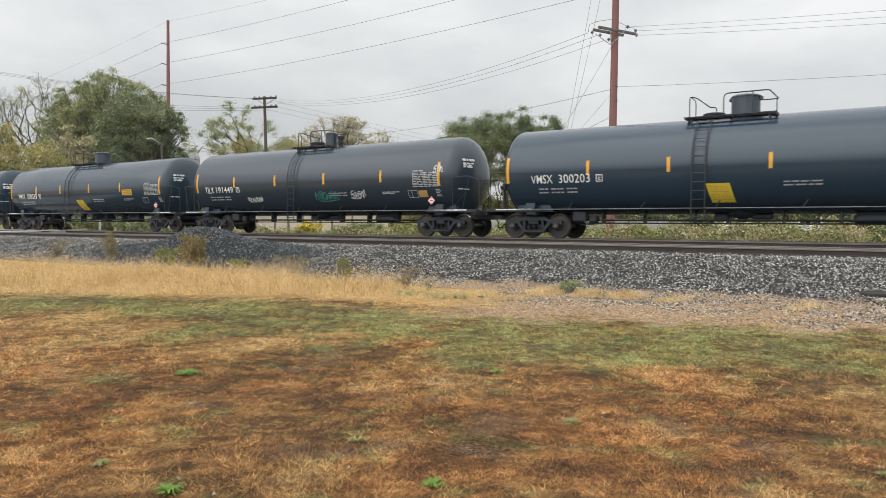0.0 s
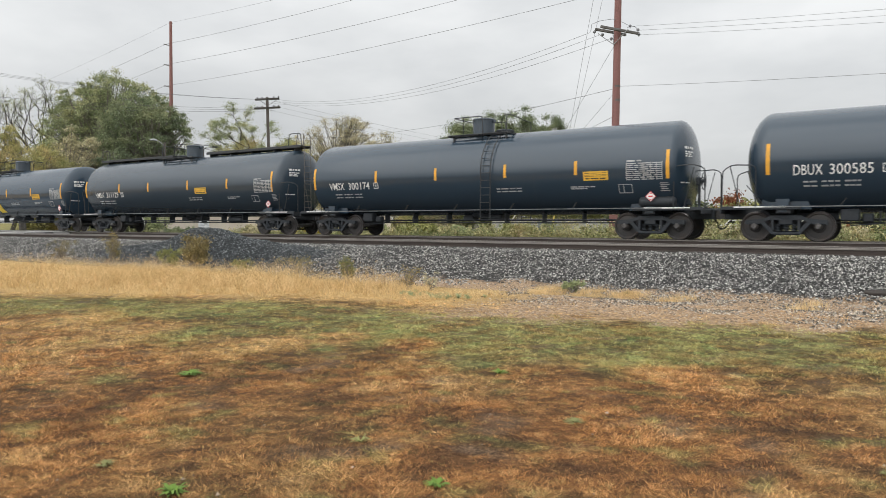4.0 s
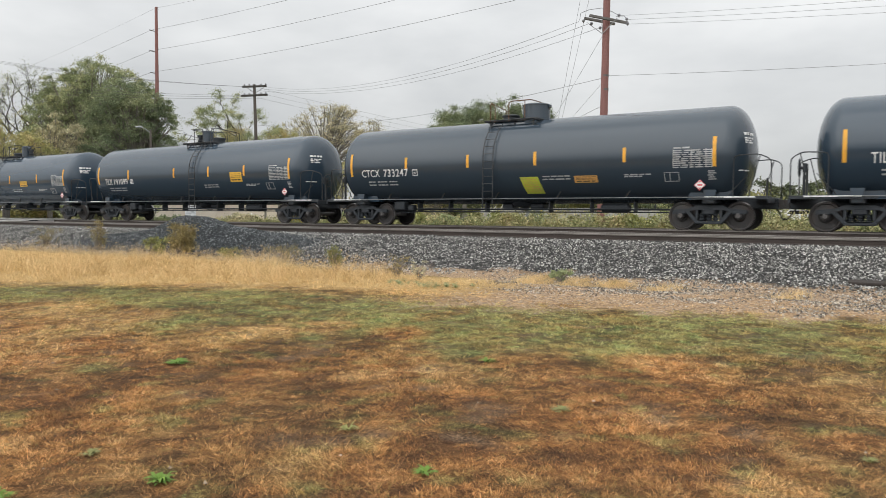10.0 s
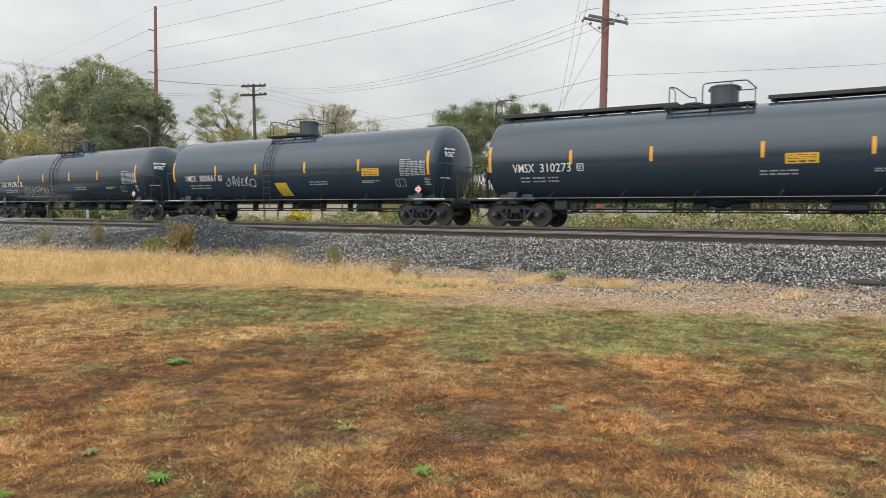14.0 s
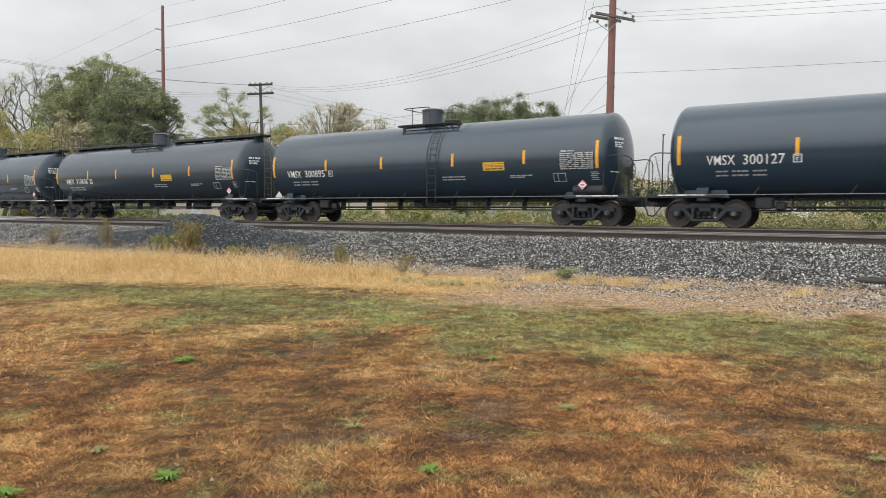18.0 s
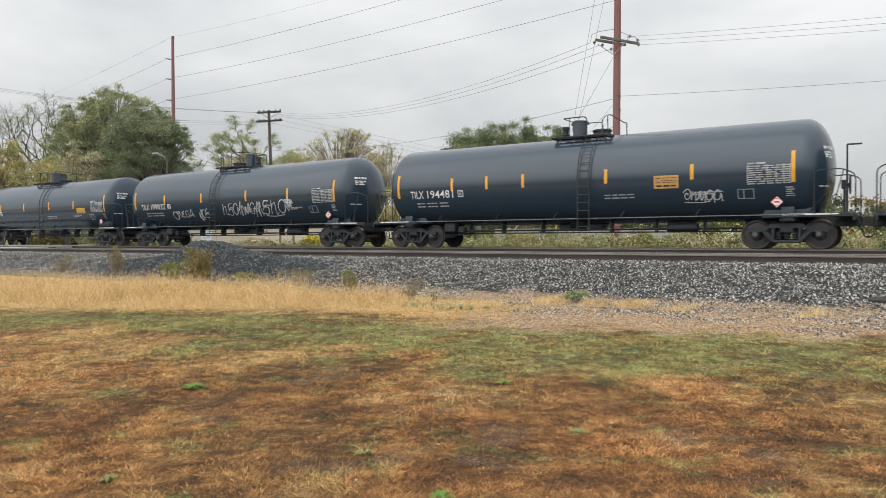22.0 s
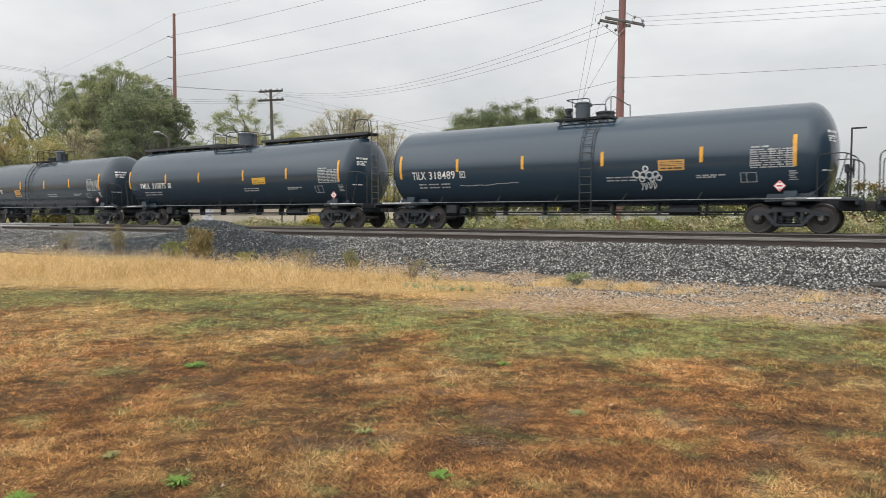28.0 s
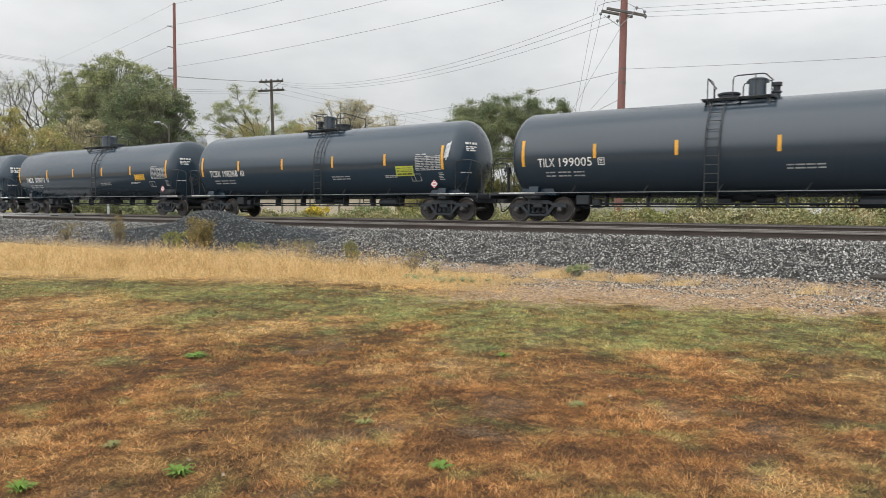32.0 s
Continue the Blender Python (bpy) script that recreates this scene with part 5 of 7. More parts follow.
def top_rails(car, style, d):
    """Pipes round the top platform. d = 1: ladder towards -x; d = -1: mirrored along the car."""
    rust = RUSTY if style == "C" else RAILING
    def add(key, pts, r=0.02):
        part("guard_rail", shared((key, style, d), lambda: loop_rail([(d * p[0] + shift, p[1], p[2]) for p in pts], r).mesh("guard_rail", rust, 60)), None, car)
    inn = (1.0 if d > 0 else -0.2) if style in "VW" else -0.35
    shift = 0.15 if d < 0 and style in "TC" else 0.0
    end, a, b, yy, zt = (-1.52, -0.46, 0.88, 0.95, 4.72) if style in "VW" else (-1.12, -0.34, 0.60, 0.78, 4.74)
    # a rail across the manway end, and a loop round the housing with posts at its corners
    add("end", [(end, -yy, 3.98), (end, -yy, zt), (end + 0.12 * inn, -0.5, zt), (end + 0.22 * inn, yy, zt - 0.12), (end + 0.42 * inn, yy, zt - 0.12), (end + 0.42 * inn, yy, 3.98)])
    add("end_post", [(end + 0.2, -yy, 3.98), (end + 0.2, -yy, zt - 0.16), (end + 0.02, -yy, zt - 0.02)], 0.017)
    add("loop", [(a, -yy, 3.98), (a, -yy, zt), (b, -yy, zt), (b, yy, zt), (a, yy, zt), (a, yy, 3.98)])
    add("post", [(b - 0.06, yy, 3.98), (b - 0.06, yy, zt - 0.01)], 0.018)
    add("mid_post", [((a + b) / 2 + 0.2, -yy, 3.98), ((a + b) / 2 + 0.2, -yy, zt - 0.01)], 0.016)


def walkway_mesh():
    g = Geo()
    for s in (-1, 1):
        g.box((s * 4.85, 0, 4.24), (6.9, 0.62, 0.045), 0.008)
        for y in (-0.33, 0.33):
            g.box((s * 4.85, y, 4.22), (6.9, 0.04, 0.13), 0.008)
        for x in (1.6, 3.2, 4.8, 6.4, 7.8):
            g.box((s * x, 0, 4.13), (0.07, 0.5, 0.2), 0.008)
    return g.mesh("running_board", RAILING, 30)


def end_ladder_mesh(sx):
    g = Geo()
    x = sx * 8.42
    for y in (-0.22, 0.22):
        g.tube([(x, y, 1.05), (x, y, 4.3), (x - sx * 0.05, y, 4.80), (x - sx * 0.42, y, 4.82), (x - sx * 0.52, y, 4.26)], 0.018, 5)
    for k in range(11):
        g.tube([(x, -0.22, 1.3 + 0.28 * k), (x, 0.22, 1.3 + 0.28 * k)], 0.012, 5)
    return g.mesh("end_ladder", ARM, 60)


def top_loop_mesh(sx):
    return loop_rail([(sx * 8.36, -0.33, 4.25), (sx * 8.30, -0.33, 4.84), (sx * 7.55, -0.33, 4.84), (sx * 7.48, -0.33, 4.25)], 0.019).mesh("end_loop", RAILING, 60)


def bracket_mesh():
    return Geo().prism([(0, 1.06), (0.03, 1.06), (0.19, 1.30), (0.16, 1.30)], -1.40, -1.33).mesh("bracket", RAILING, 30)


CARS = []


def tank_car(mark, style, d, tapes, extras=(), paint=0, note=""):
    """One tank car. style V: crisp flat ends, W: the same with a running board, T: round ends, C: round with a rusty rail.
    d: which way its top fittings face. tapes: where the amber strips sit. extras: signs and sprayed writing."""
    label = {"V": "glossy black tank car with white stencilled number", "W": "black tank car with running board along its top", "T": "black round-ended tank car with white number", "C": "black tank car with rusty top railing"}[style]
    car = tagged(new("tank_car"), (label + " " + note).strip(), "tank car", "train of tank cars")
    rnd = style in "TC"
    part("tank", shared(("tank", rnd, paint), lambda: tank_mesh(rnd, PAINT[paint])), None, car, "glossy black tank shell with dust streaks")
    for sx in (-1, 1):
        end_frame(car, sx)
        part("coupler", shared(("coupler", sx), lambda: flipped(coupler_mesh(), sx)), None, car)
        part("air_hose", shared(("hose", sx), lambda: flipped(hose_mesh(1), sx)), None, car)
        truck(car, sx * (7.1 if not rnd else 7.06))
        for sy in (-1, 1):
            end_rails(car, sx, sy, "T" if rnd else "V")
        part("end_strip", shared(("strip", sx), lambda: Geo().box((sx * 7.75, -1.425, 1.06), (1.5, 0.012, 0.045), 0.003).mesh("end_strip", WHITE)), None, car, "thin white strip")
    bs = 1 if d < 0 else -1
    part("hand_brake", shared(("hb", bs), lambda: brake_wheel_mesh(bs)), None, car)
    part("side_pipe", shared("pipe", long_pipe_mesh), None, car)
    brake_rods(car)
    part("bottom_outlet", shared("outlet", outlet_mesh), None, car)
    part("brake_valve", shared("bvalve", valve_box_mesh), None, car)
    for x in (-5.6, -3.0, -0.6, 1.9, 4.4):
        part("bracket", shared("bracket", bracket_mesh), None, car, at=pose(x, 0, 0))
    if not rnd and d < 0:
        part("air_reservoir", shared("res1", lambda: reservoir_mesh(6.75, 8.0, 1.27, -1.15, 0.19)), None, car)
    else:
        part("air_reservoir", shared("res2", lambda: reservoir_mesh(3.2, 4.3, 0.72, -0.35, 0.17)), None, car)
    # top fittings
    x0, x1 = (-1.68, 1.1) if not rnd else (-1.25, 0.95)
    sh = 0.15 if d < 0 and rnd else 0.0
    lo, hi = sorted((d * x0 + sh, d * x1 + sh))
    top_deck(car, lo, hi)
    part("saddle_pad", shared(("pad", lo, hi), lambda: saddle_mesh(lo, hi)), None, car)
    r, h = (0.445, 0.64) if style in "VW" else ((0.265, 0.62) if style == "T" else (0.52, 0.55))
    part("valve_housing", shared(("house", r, h), lambda: housing_mesh(r, h)), None, car, "black cylindrical valve housing", pose(d * (0.03 if not rnd else (0.25 if style == "T" else 0.45)) + sh, 0, 0))
    part("manway", shared("manway", manway_mesh), None, car, at=pose(d * (-0.95 if not rnd else -0.62) + sh, 0, 0.02 if not rnd else 0.10))
    if rnd:
        part("relief_valve", shared("relief", relief_mesh), None, car, at=pose(d * 0.82 + sh, 0, 0))
    top_rails(car, style, d)
    if style == "W":
        part("running_board", shared("walk", walkway_mesh), None, car, "black grating walkway along the top")
        for sx in (-1, 1):
            part("end_ladder", shared(("eladder", sx), lambda: end_ladder_mesh(sx)), None, car)
            part("end_loop", shared(("eloop", sx), lambda: top_loop_mesh(sx)), None, car)
    else:
        lx = d * (-1.03 if not rnd else -0.72)
        for s in (-1, 1):
            ladder(car, lx, s)
    # strips, number and stencils on the near side
    for i, x in enumerate(tapes):
        end = i in (0, len(tapes) - 1) and abs(x) > 6
        part("reflective_strip", shared(("tape", end), lambda: patch(Geo(), -0.056, 0.056, 2.02 if end else 2.24, 2.96 if end else 2.73).mesh("reflective_strip", TAPE)), None, car, "amber reflective strip", pose(x, 0, 0))
    n0 = -6.95 if not rnd else -6.8
    n1 = n0 + (2.25 if not rnd else (2.35 if style == "C" else 2.05))
    lettering(mark, n0, n1, 1.985, 2.285, car)
    seed = hash_of(mark)
    for z in (1.79, 1.665):
        g = Geo()
        for a, b, words in ((0.26, 0.62, 2), (0.74, 1.22, 3), (1.34, 1.74, 3)):
            bars(g, n0 + a, n0 + b, z, 0.046, seed + int(z * 100 + a * 50), words)
        tagged(part("weight_line", g, GREY_PRINT, car), "line of small print", kind="stuff")
    g = ring(Geo(), n1 + 0.22, n1 + 0.46, 2.0, 2.25, 0.026)
    patch(g, n1 + 0.28, n1 + 0.40, 2.18, 2.20); patch(g, n1 + 0.30, n1 + 0.32, 2.06, 2.15); patch(g, n1 + 0.32, n1 + 0.38, 2.06, 2.08); patch(g, n1 + 0.32, n1 + 0.38, 2.13, 2.15)
    part("stencil_box", g, WHITE, car, "small white stencilled box")
    e = 6.45 if not rnd else 6.05
    g = Geo()
    for k in range(9):
        z = 2.55 - 0.066 * k
        bars(g, e, e + 1.18, z, 0.034, seed + k, 5 if k % 3 else 3)
    bars(g, e, e + 0.5, 2.64, 0.05, seed + 77, 2)
    for x in (e - 0.02, e + 0.55, e + 0.8, e + 1.0, e + 1.18):
        patch(g, x, x + 0.02, 2.0, 2.59)
    part("data_panel", g, GREY_PRINT, car, "grey ruled data stencil")
    part("outline_box", (lambda g: (patch(g, e - 0.15, e - 0.125, 1.60, 1.86), g)[1])(ring(Geo(), e - 0.32, e + 0.16, 1.58, 1.88, 0.022)), GREY_PRINT, car)
    dia = shared("diamond", diamond_mesh)
    part("placard", dia, None, car, "red and white diamond placard", pose(7.22 if not rnd else 6.85, 0, 0))
    g = Geo()
    for k in range(5):
        patch(g, (7.55 if not rnd else 7.1) + 0.02 * (k % 2), (7.85 if not rnd else 7.35) - 0.04 * (k % 3), 1.62 + 0.062 * k, 1.65 + 0.062 * k)
    part("small_print", g, GREY_PRINT, car)
    for x, w, z in ((1.4, 1.05, 1.84), (1.4, 1.05, 1.74), (4.4, 0.9, 1.83), (4.4, 0.6, 1.77)):
        part("stencil_line", bars(Geo(), x, x + w, z, 0.04, seed + int(x * 10 + z * 100), 4), GREY_PRINT, car)
    tagged(part("end_number", shared(("hn", rnd), lambda: head_print(rnd)), None, car), "small white number on the tank end", kind="stuff")
    for what, *a in extras:
        if what == "sign":
            x, w, z, h, mat = a
            s = part("notice", patch(Geo(), x, x + w, z - h / 2, z + h / 2, 0.008), mat, car, "printed rectangular notice")
            g = Geo()
            bars(g, x + 0.06, x + w - 0.06, z + h * 0.30, h * 0.06, seed + 5, 3, 0); bars(g, x + 0.06, x + w - 0.06, z + h * 0.10, h * 0.045, seed + 6, 5); bars(g, x + 0.06, x + w - 0.06, z - h * 0.04, h * 0.045, seed + 7, 4); bars(g, x + 0.08, x + w - 0.08, z - h * 0.30, h * 0.13, seed + 8, 3)
            for i, p in enumerate(g.v):
                g.v[i] = (p[0], p[1] - 0.006, p[2])
            part("print", g, DARKPRINT, s)
        elif what == "paper":
            x, mat = a
            s = part("yellow_sheet", patch(Geo(), x, x + 0.72, 1.25, 1.84, 0.010, skew=0.12), mat, car, "yellow notice sheet stuck on the shell")
            g = Geo()
            for k in range(6):
                bars(g, x + 0.16 - 0.015 * k, x + 0.72 - 0.015 * k, 1.34 + 0.08 * k, 0.018, seed + k, 4)
            for i, p in enumerate(g.v):
                g.v[i] = (p[0], p[1] - 0.008, p[2])
            part("print", g, ORANGE, s)
        elif what == "spray":
            x0_, x1_, z0_, z1_, mat, word = a
            part("graffiti", scrawl(x0_, x1_, z0_, z1_, seed + int(x0_ * 10), word), mat, car, "sprayed graffiti scrawl")
        elif what == "rings":
            part("graffiti", ring_cluster(*a, seed), SPRAY, car, "sprayed cluster of white bubbles")
        elif what == "wave":
            part("graffiti", wave_line(*a, seed), GREY_PRINT, car, "faint wavering sprayed line")
        elif what == "tape":
            part("reflective_strip", shared(("tape", False), None), None, car, "amber reflective strip", pose(a[0], 0, 0))
        elif what == "plate":
            x, w, mat = a
            part("plate", ring(Geo(), x, x + w, 1.6, 1.86, 0.02) if mat is GREY_PRINT else patch(Geo(), x, x + w, 1.6, 1.86), mat, car)
    CARS.append(car)
    return car


def flipped(me, sx):
    if sx < 0:
        me.transform(Matrix.Diagonal((-1, 1, 1, 1)))
        me.flip_normals()
    return me


def hash_of(text):
    return sum((i + 3) * ord(ch) for i, ch in enumerate(text))


def diamond_mesh():
    """A placard held upright in its bracket."""
    g = Geo()
    c, y = 1.45, -1.405
    for a, lift, m in ((0.18, 0.0, 0), (0.155, 0.004, 1)):
        g.prism([(-a, c), (0, c - a), (a, c), (0, c + a)], y - lift - 0.006, y - lift, m)
    for s in (-1, 1):
        g.prism([(-0.05, c + s * 0.085), (0.05, c + s * 0.085), (0, c + s * 0.135)], y - 0.014, y - 0.008, 0)
    g.box((0, y - 0.011, c), (0.15, 0.006, 0.05), 0.001, 0)
    g.box((0, y + 0.03, c), (0.05, 0.05, 0.3), 0.005, 2)
    return g.mesh("placard", [REDPLATE, WHITE, IRON])


def head_print(rnd):
    """Small unreadable lettering on the head that faces the camera's side."""
    g = Geo()
    def at(y, z):
        q = min(0.98, math.hypot(y, z - TANK_Z) / TANK_R)
        x = 7.52 + 0.78 * math.sqrt(1 - q * q) if rnd else 7.84 + 0.52 * math.sqrt(1 - q * q)
        return (x + 0.015, y, z)
    for z, h, words in ((3.06, 0.042, ((-1.02, -0.86), (-0.82, -0.74), (-0.68, -0.56), (-0.53, -0.40))), (2.92, 0.024, ((-1.02, -0.90), (-0.86, -0.68), (-0.64, -0.46))), (2.85, 0.024, ((-1.02, -0.84), (-0.78, -0.62))), (2.78, 0.024, ((-1.02, -0.9), (-0.85, -0.55))), (1.9, 0.02, ((-1.2, -1.0), (-0.95, -0.7)))):
        for y0, y1 in words:
            g.add([at(y0, z - h), at(y1, z - h), at(y1, z + h), at(y0, z + h)], [(0, 1, 2, 3)])
    return g.mesh("end_number", WHITE)


def sign(x, w=0.9, z=2.19, h=0.31, mat=None):
    return ("sign", x, w, z, h, mat or YELLOW)


def spray(x0, x1, z0, z1, mat=None, word=""):
    return ("spray", x0, x1, z0, z1, mat or SPRAY, word)


VA, VB, WW, TA, TB = (-7.82, -4.72, -1.95, 1.12, 4.2, 7.76), (-7.82, -4.36, -1.35, 1.8, 4.6, 7.8), (-7.9, -4.65, -1.9, 1.46, 4.42, 7.64), (-7.4, -4.64, -1.85, 1.2, 4.4, 7.3), (-7.42, -4.67, -1.75, 1.5, 4.42, 7.32)
tank_car("VMSX  300416", "V", -1, VB, [sign(5.0)], 1)
tank_car("VMSX  300039", "V", 1, VA, [("paper", -0.4, SHEET), sign(4.4)], 0)
tank_car("TILX 191449", "T", 1, TA, [spray(-3.9, -2.9, 1.55, 1.75), spray(0.5, 1.9, 1.55, 1.95, SPRAY_GREEN), spray(2.6, 3.4, 1.62, 1.95), spray(7.02, 7.5, 2.55, 2.85), ("plate", 6.25, 0.42, ORANGE)], 2, "with green graffiti")
tank_car("VMSX  300203", "V", 1, (-7.9, -4.77, -2.0, 1.06, 4.15, 7.7), [("paper", -0.85, SHEET), sign(4.3)], 1, "and yellow sheet")
tank_car("VMSX  311129", "W", 1, (-7.92, -4.6, -1.92, 1.44, 4.49, 7.63), [sign(2.0)], 2)
tank_car("VMSX  300174", "V", -1, (-7.82, -4.34, -1.32, 1.8, 4.62, 7.82), [sign(4.9)], 0)
tank_car("DBUX 300585", "T", -1, (-7.5, -4.34, -1.47, 1.47, 4.3, 7.26), [sign(-2.55, 0.8, 1.93, 0.26, LIME), spray(-4.2, -2.8, 1.42, 1.8), spray(-1.6, -0.1, 1.5, 1.95), spray(1.4, 3.5, 1.42, 1.95)], 0, "with white graffiti")
tank_car("TILX 319496", "T", 1, (-7.35, -4.59, -1.88, 1.21, 4.4, 7.29), [sign(2.42, 0.85)], 1)
tank_car("TILX 191099", "T", -1, (-7.42, -4.67, -0.82, 1.83, 4.37, 7.28), [sign(3.4, 0.8, 2.19, 0.46)], 0)
tank_car("CTCX  733247", "C", 1, (-7.36, -4.53, -1.66, 1.15, 4.43, 7.31), [("paper", 0.5, LIME), sign(2.6, 0.85, 1.72, 0.24, ORANGE)], 2, "and a faded notice")
tank_car("TILX 192761", "T", 1, (-7.46, -4.65, -1.84, 0.96, 3.77, 7.26), [spray(-4.4, -1.1, 1.42, 2.0, GREY_PRINT)], 0, "with faint graffiti")
tank_car("VMSX  300661", "V", 1, (-7.8, -4.65, -1.87, 1.22, 4.28, 7.8), [("paper", -0.75, SHEET), sign(4.45), spray(-3.85, -2.05, 1.74, 2.10, None, "SAVEKO")], 1, "with a white tag")
tank_car("VMSX  310273", "W", 1, (-7.9, -4.7, -1.89, 1.48, 4.37, 7.64), [sign(2.1)], 0)
tank_car("VMSX  310606", "W", 1, WW, [sign(2.1)], 2)
tank_car("VMSX  300895", "V", -1, (-7.8, -4.61, -1.55, 1.94, 5.02, 7.8), [sign(3.3)], 0)
tank_car("VMSX  300127", "V", -1, (-7.81, -4.37, -1.31, 1.78, 4.58, 7.82), [sign(4.9, 0.9, 2.12)], 1)
tank_car("TILX 199032", "T", 1, (-7.38, -4.75, -1.72, 1.63, 4.47, 7.34), [spray(-4.25, -2.5, 1.55, 1.88, None, "OMEGA"), spray(-2.2, -1.4, 1.45, 2.0), spray(-0.3, 2.5, 1.55, 2.25), spray(2.55, 4.2, 1.55, 2.35), ("rings", 4.25, 4.75, 1.85, 2.3)], 0, "and large graffiti")
tank_car("TILX 194481", "T", -1, (-7.4, -4.78, -3.22, -1.68, 1.5, 4.38, 7.32), [sign(3.15, 0.8, 2.2, 0.42, ORANGE), spray(4.0, 5.2, 1.55, 1.95)], 0, "with a looping tag")
tank_car("VMSX  300296", "V", -1, (-7.8, -4.33, -1.31, 1.77, 4.52, 7.81), [sign(4.9, 0.9, 2.1)], 1)
tank_car("TILX 198338", "T", 1, (-7.42, -4.76, -1.8, 1.17, 4.08, 7.3), [sign(-2.65, 0.75, 1.98, 0.4, ORANGE)], 2)
tank_car("VMSX  310875", "W", 1, WW, [sign(2.1)], 0)
tank_car("TILX 318489", "T", -1, (-7.38, -4.63, -1.79, 1.28, 4.58, 7.27), [sign(3.2, 0.85, 2.19, 0.34, ORANGE), ("rings", 2.35, 3.3, 1.4, 2.2), ("wave", -4.6, -2.0, 1.74)], 1, "with bubble graffiti")
tank_car("VMSX  300053", "V", -1, (-7.82, -4.37, -1.38, 1.71, 4.53, 7.75), [sign(4.9, 0.9, 2.1)], 0)
tank_car("TCBX 198268", "T", -1, (-7.38, -4.65, -1.63, 1.51, 4.45, 7.34), [sign(5.0, 0.9, 2.0, 0.4, LIME), spray(7.40, 7.58, 2.35, 3.05)], 0, "and end graffiti")
tank_car("TILX 199005", "T", 1, TA, [], 2)


def along(t):
    """Where the twelfth car's middle is along the track at t seconds: the train gathers speed a little."""
    return 1.517e-4 * t ** 3 - 1.8855e-2 * t ** 2 - 11.5875 * t + 141.978


# cars that ride a little ahead or behind in the couplings' slack, by their order in the train
SLACK = {3: -0.04, 4: 0.09, 12: 0.16, 15: 0.04, 21: 0.14, 22: 0.13}


def motions():
    pitch = 18.33
    for k, car in enumerate(CARS):
        walk(car, [(t, pose(along(t) + pitch * (k - 11) + SLACK.get(k, 0.0), TRACK_Y, RAIL_Z)) for t in range(33)])
    # all wheels turn alike, so the wheelsets of one axle position share one set of keys
    for side, sets in WHEELSETS.items():
        rows = []
        for f in range(0, 961):
            turn = math.degrees((along(f / FPS) - along(0)) / 0.457)
            rows.append((f / FPS, pose(side * 0.889, 0, 0.457, 0, turn, 0)))
        walk(sets[0], rows)
        keys = sets[0].animation_data
        for w in sets[1:]:
            w.rotation_mode = "QUATERNION"
            mine = w.animation_data_create()
            mine.action, mine.action_slot = keys.action, keys.action_slot


# ---- plants ----
def leaf_cloud(centres, spread_r, per, size, material, name="crown", flat=0.6):
    """Small leaves scattered round clump centres."""
    c = np.repeat(np.array(centres, float), per, 0)
    s = np.repeat(np.array(spread_r, float), per)
    n = len(c)
    d = rng.normal(0, 1, (n, 3))
    d *= (np.clip(np.abs(rng.normal(0.5, 0.36, n)), 0.05, 1.7) / np.linalg.norm(d, axis=1))[:, None]
    d[:, 2] *= flat
    p = c + d * s[:, None]
    u = rng.normal(0, 1, (n, 3)); u /= np.linalg.norm(u, axis=1)[:, None]
    w = np.cross(u, rng.normal(0, 1, (n, 3))); w /= np.linalg.norm(w, axis=1)[:, None]
    k = (size * rng.uniform(0.55, 1.35, n))[:, None]
    v = np.stack([p - u * k, p + w * k * 1.05, p + u * k], 1)
    return cloud_mesh(name, v, 0, n, [(0, 1, 2)], material)


def open_tree(x, y, z0, tall, leaf, label, per=30, size=0.07, seed=1, lean=0.0, levels=5, stem=0.26, puff=0.6, fall=0.0):
    """A thinly leaved tree whose forking limbs show: trunk, limbs that split again and again, small tufts at the tips."""
    r = random.Random(seed)
    root = tagged(new("tree"), label, "tree")
    root.location = (x, y, z0)
    a = math.atan2(-x, y)
    side = Vector((math.cos(a), math.sin(a), 0))
    trunk, limbs, tips = Geo(), Geo(), []

    def grow(p, d, length, rad, level, geo):
        bend = Vector((r.gauss(0, 1), r.gauss(0, 1), r.gauss(0, 0.6))) * length * 0.12
        mid, end = p + d * length * 0.5 + bend, p + d * length
        geo.tube([p, mid, end], [rad, rad * 0.86, rad * 0.70], 6 if level > 2 else 4, caps=False)
        if level == 0:
            tips.append(end)
            return
        for _ in range(3 if r.random() < 0.5 else 2):
            turn = Vector((r.gauss(0, 1), r.gauss(0, 1), r.gauss(0.0, 0.55)))
            e = (d + turn * 0.52 + side * lean * 0.25 + Vector((0, 0, 0.12 - fall))).normalized()
            grow(end, e, length * r.uniform(0.62, 0.86), rad * r.uniform(0.52, 0.70), level - 1, limbs)
            if r.random() < 0.35:
                tips.append(end + e * length * 0.4)

    first = tall * 0.30
    grow(Vector((0, 0, -0.1)), (Vector((0, 0, 1)) + side * lean * 0.15).normalized(), first, stem, levels, trunk)
    part("trunk", trunk, BARK_DARK, root, "dark forked trunk")
    tagged(part("branchwork", limbs, BARK_DARK, root), kind="stuff")
    tagged(part("crown", leaf_cloud(tips, [puff] * len(tips), per, size, leaf), None, root), kind="stuff")
    return root


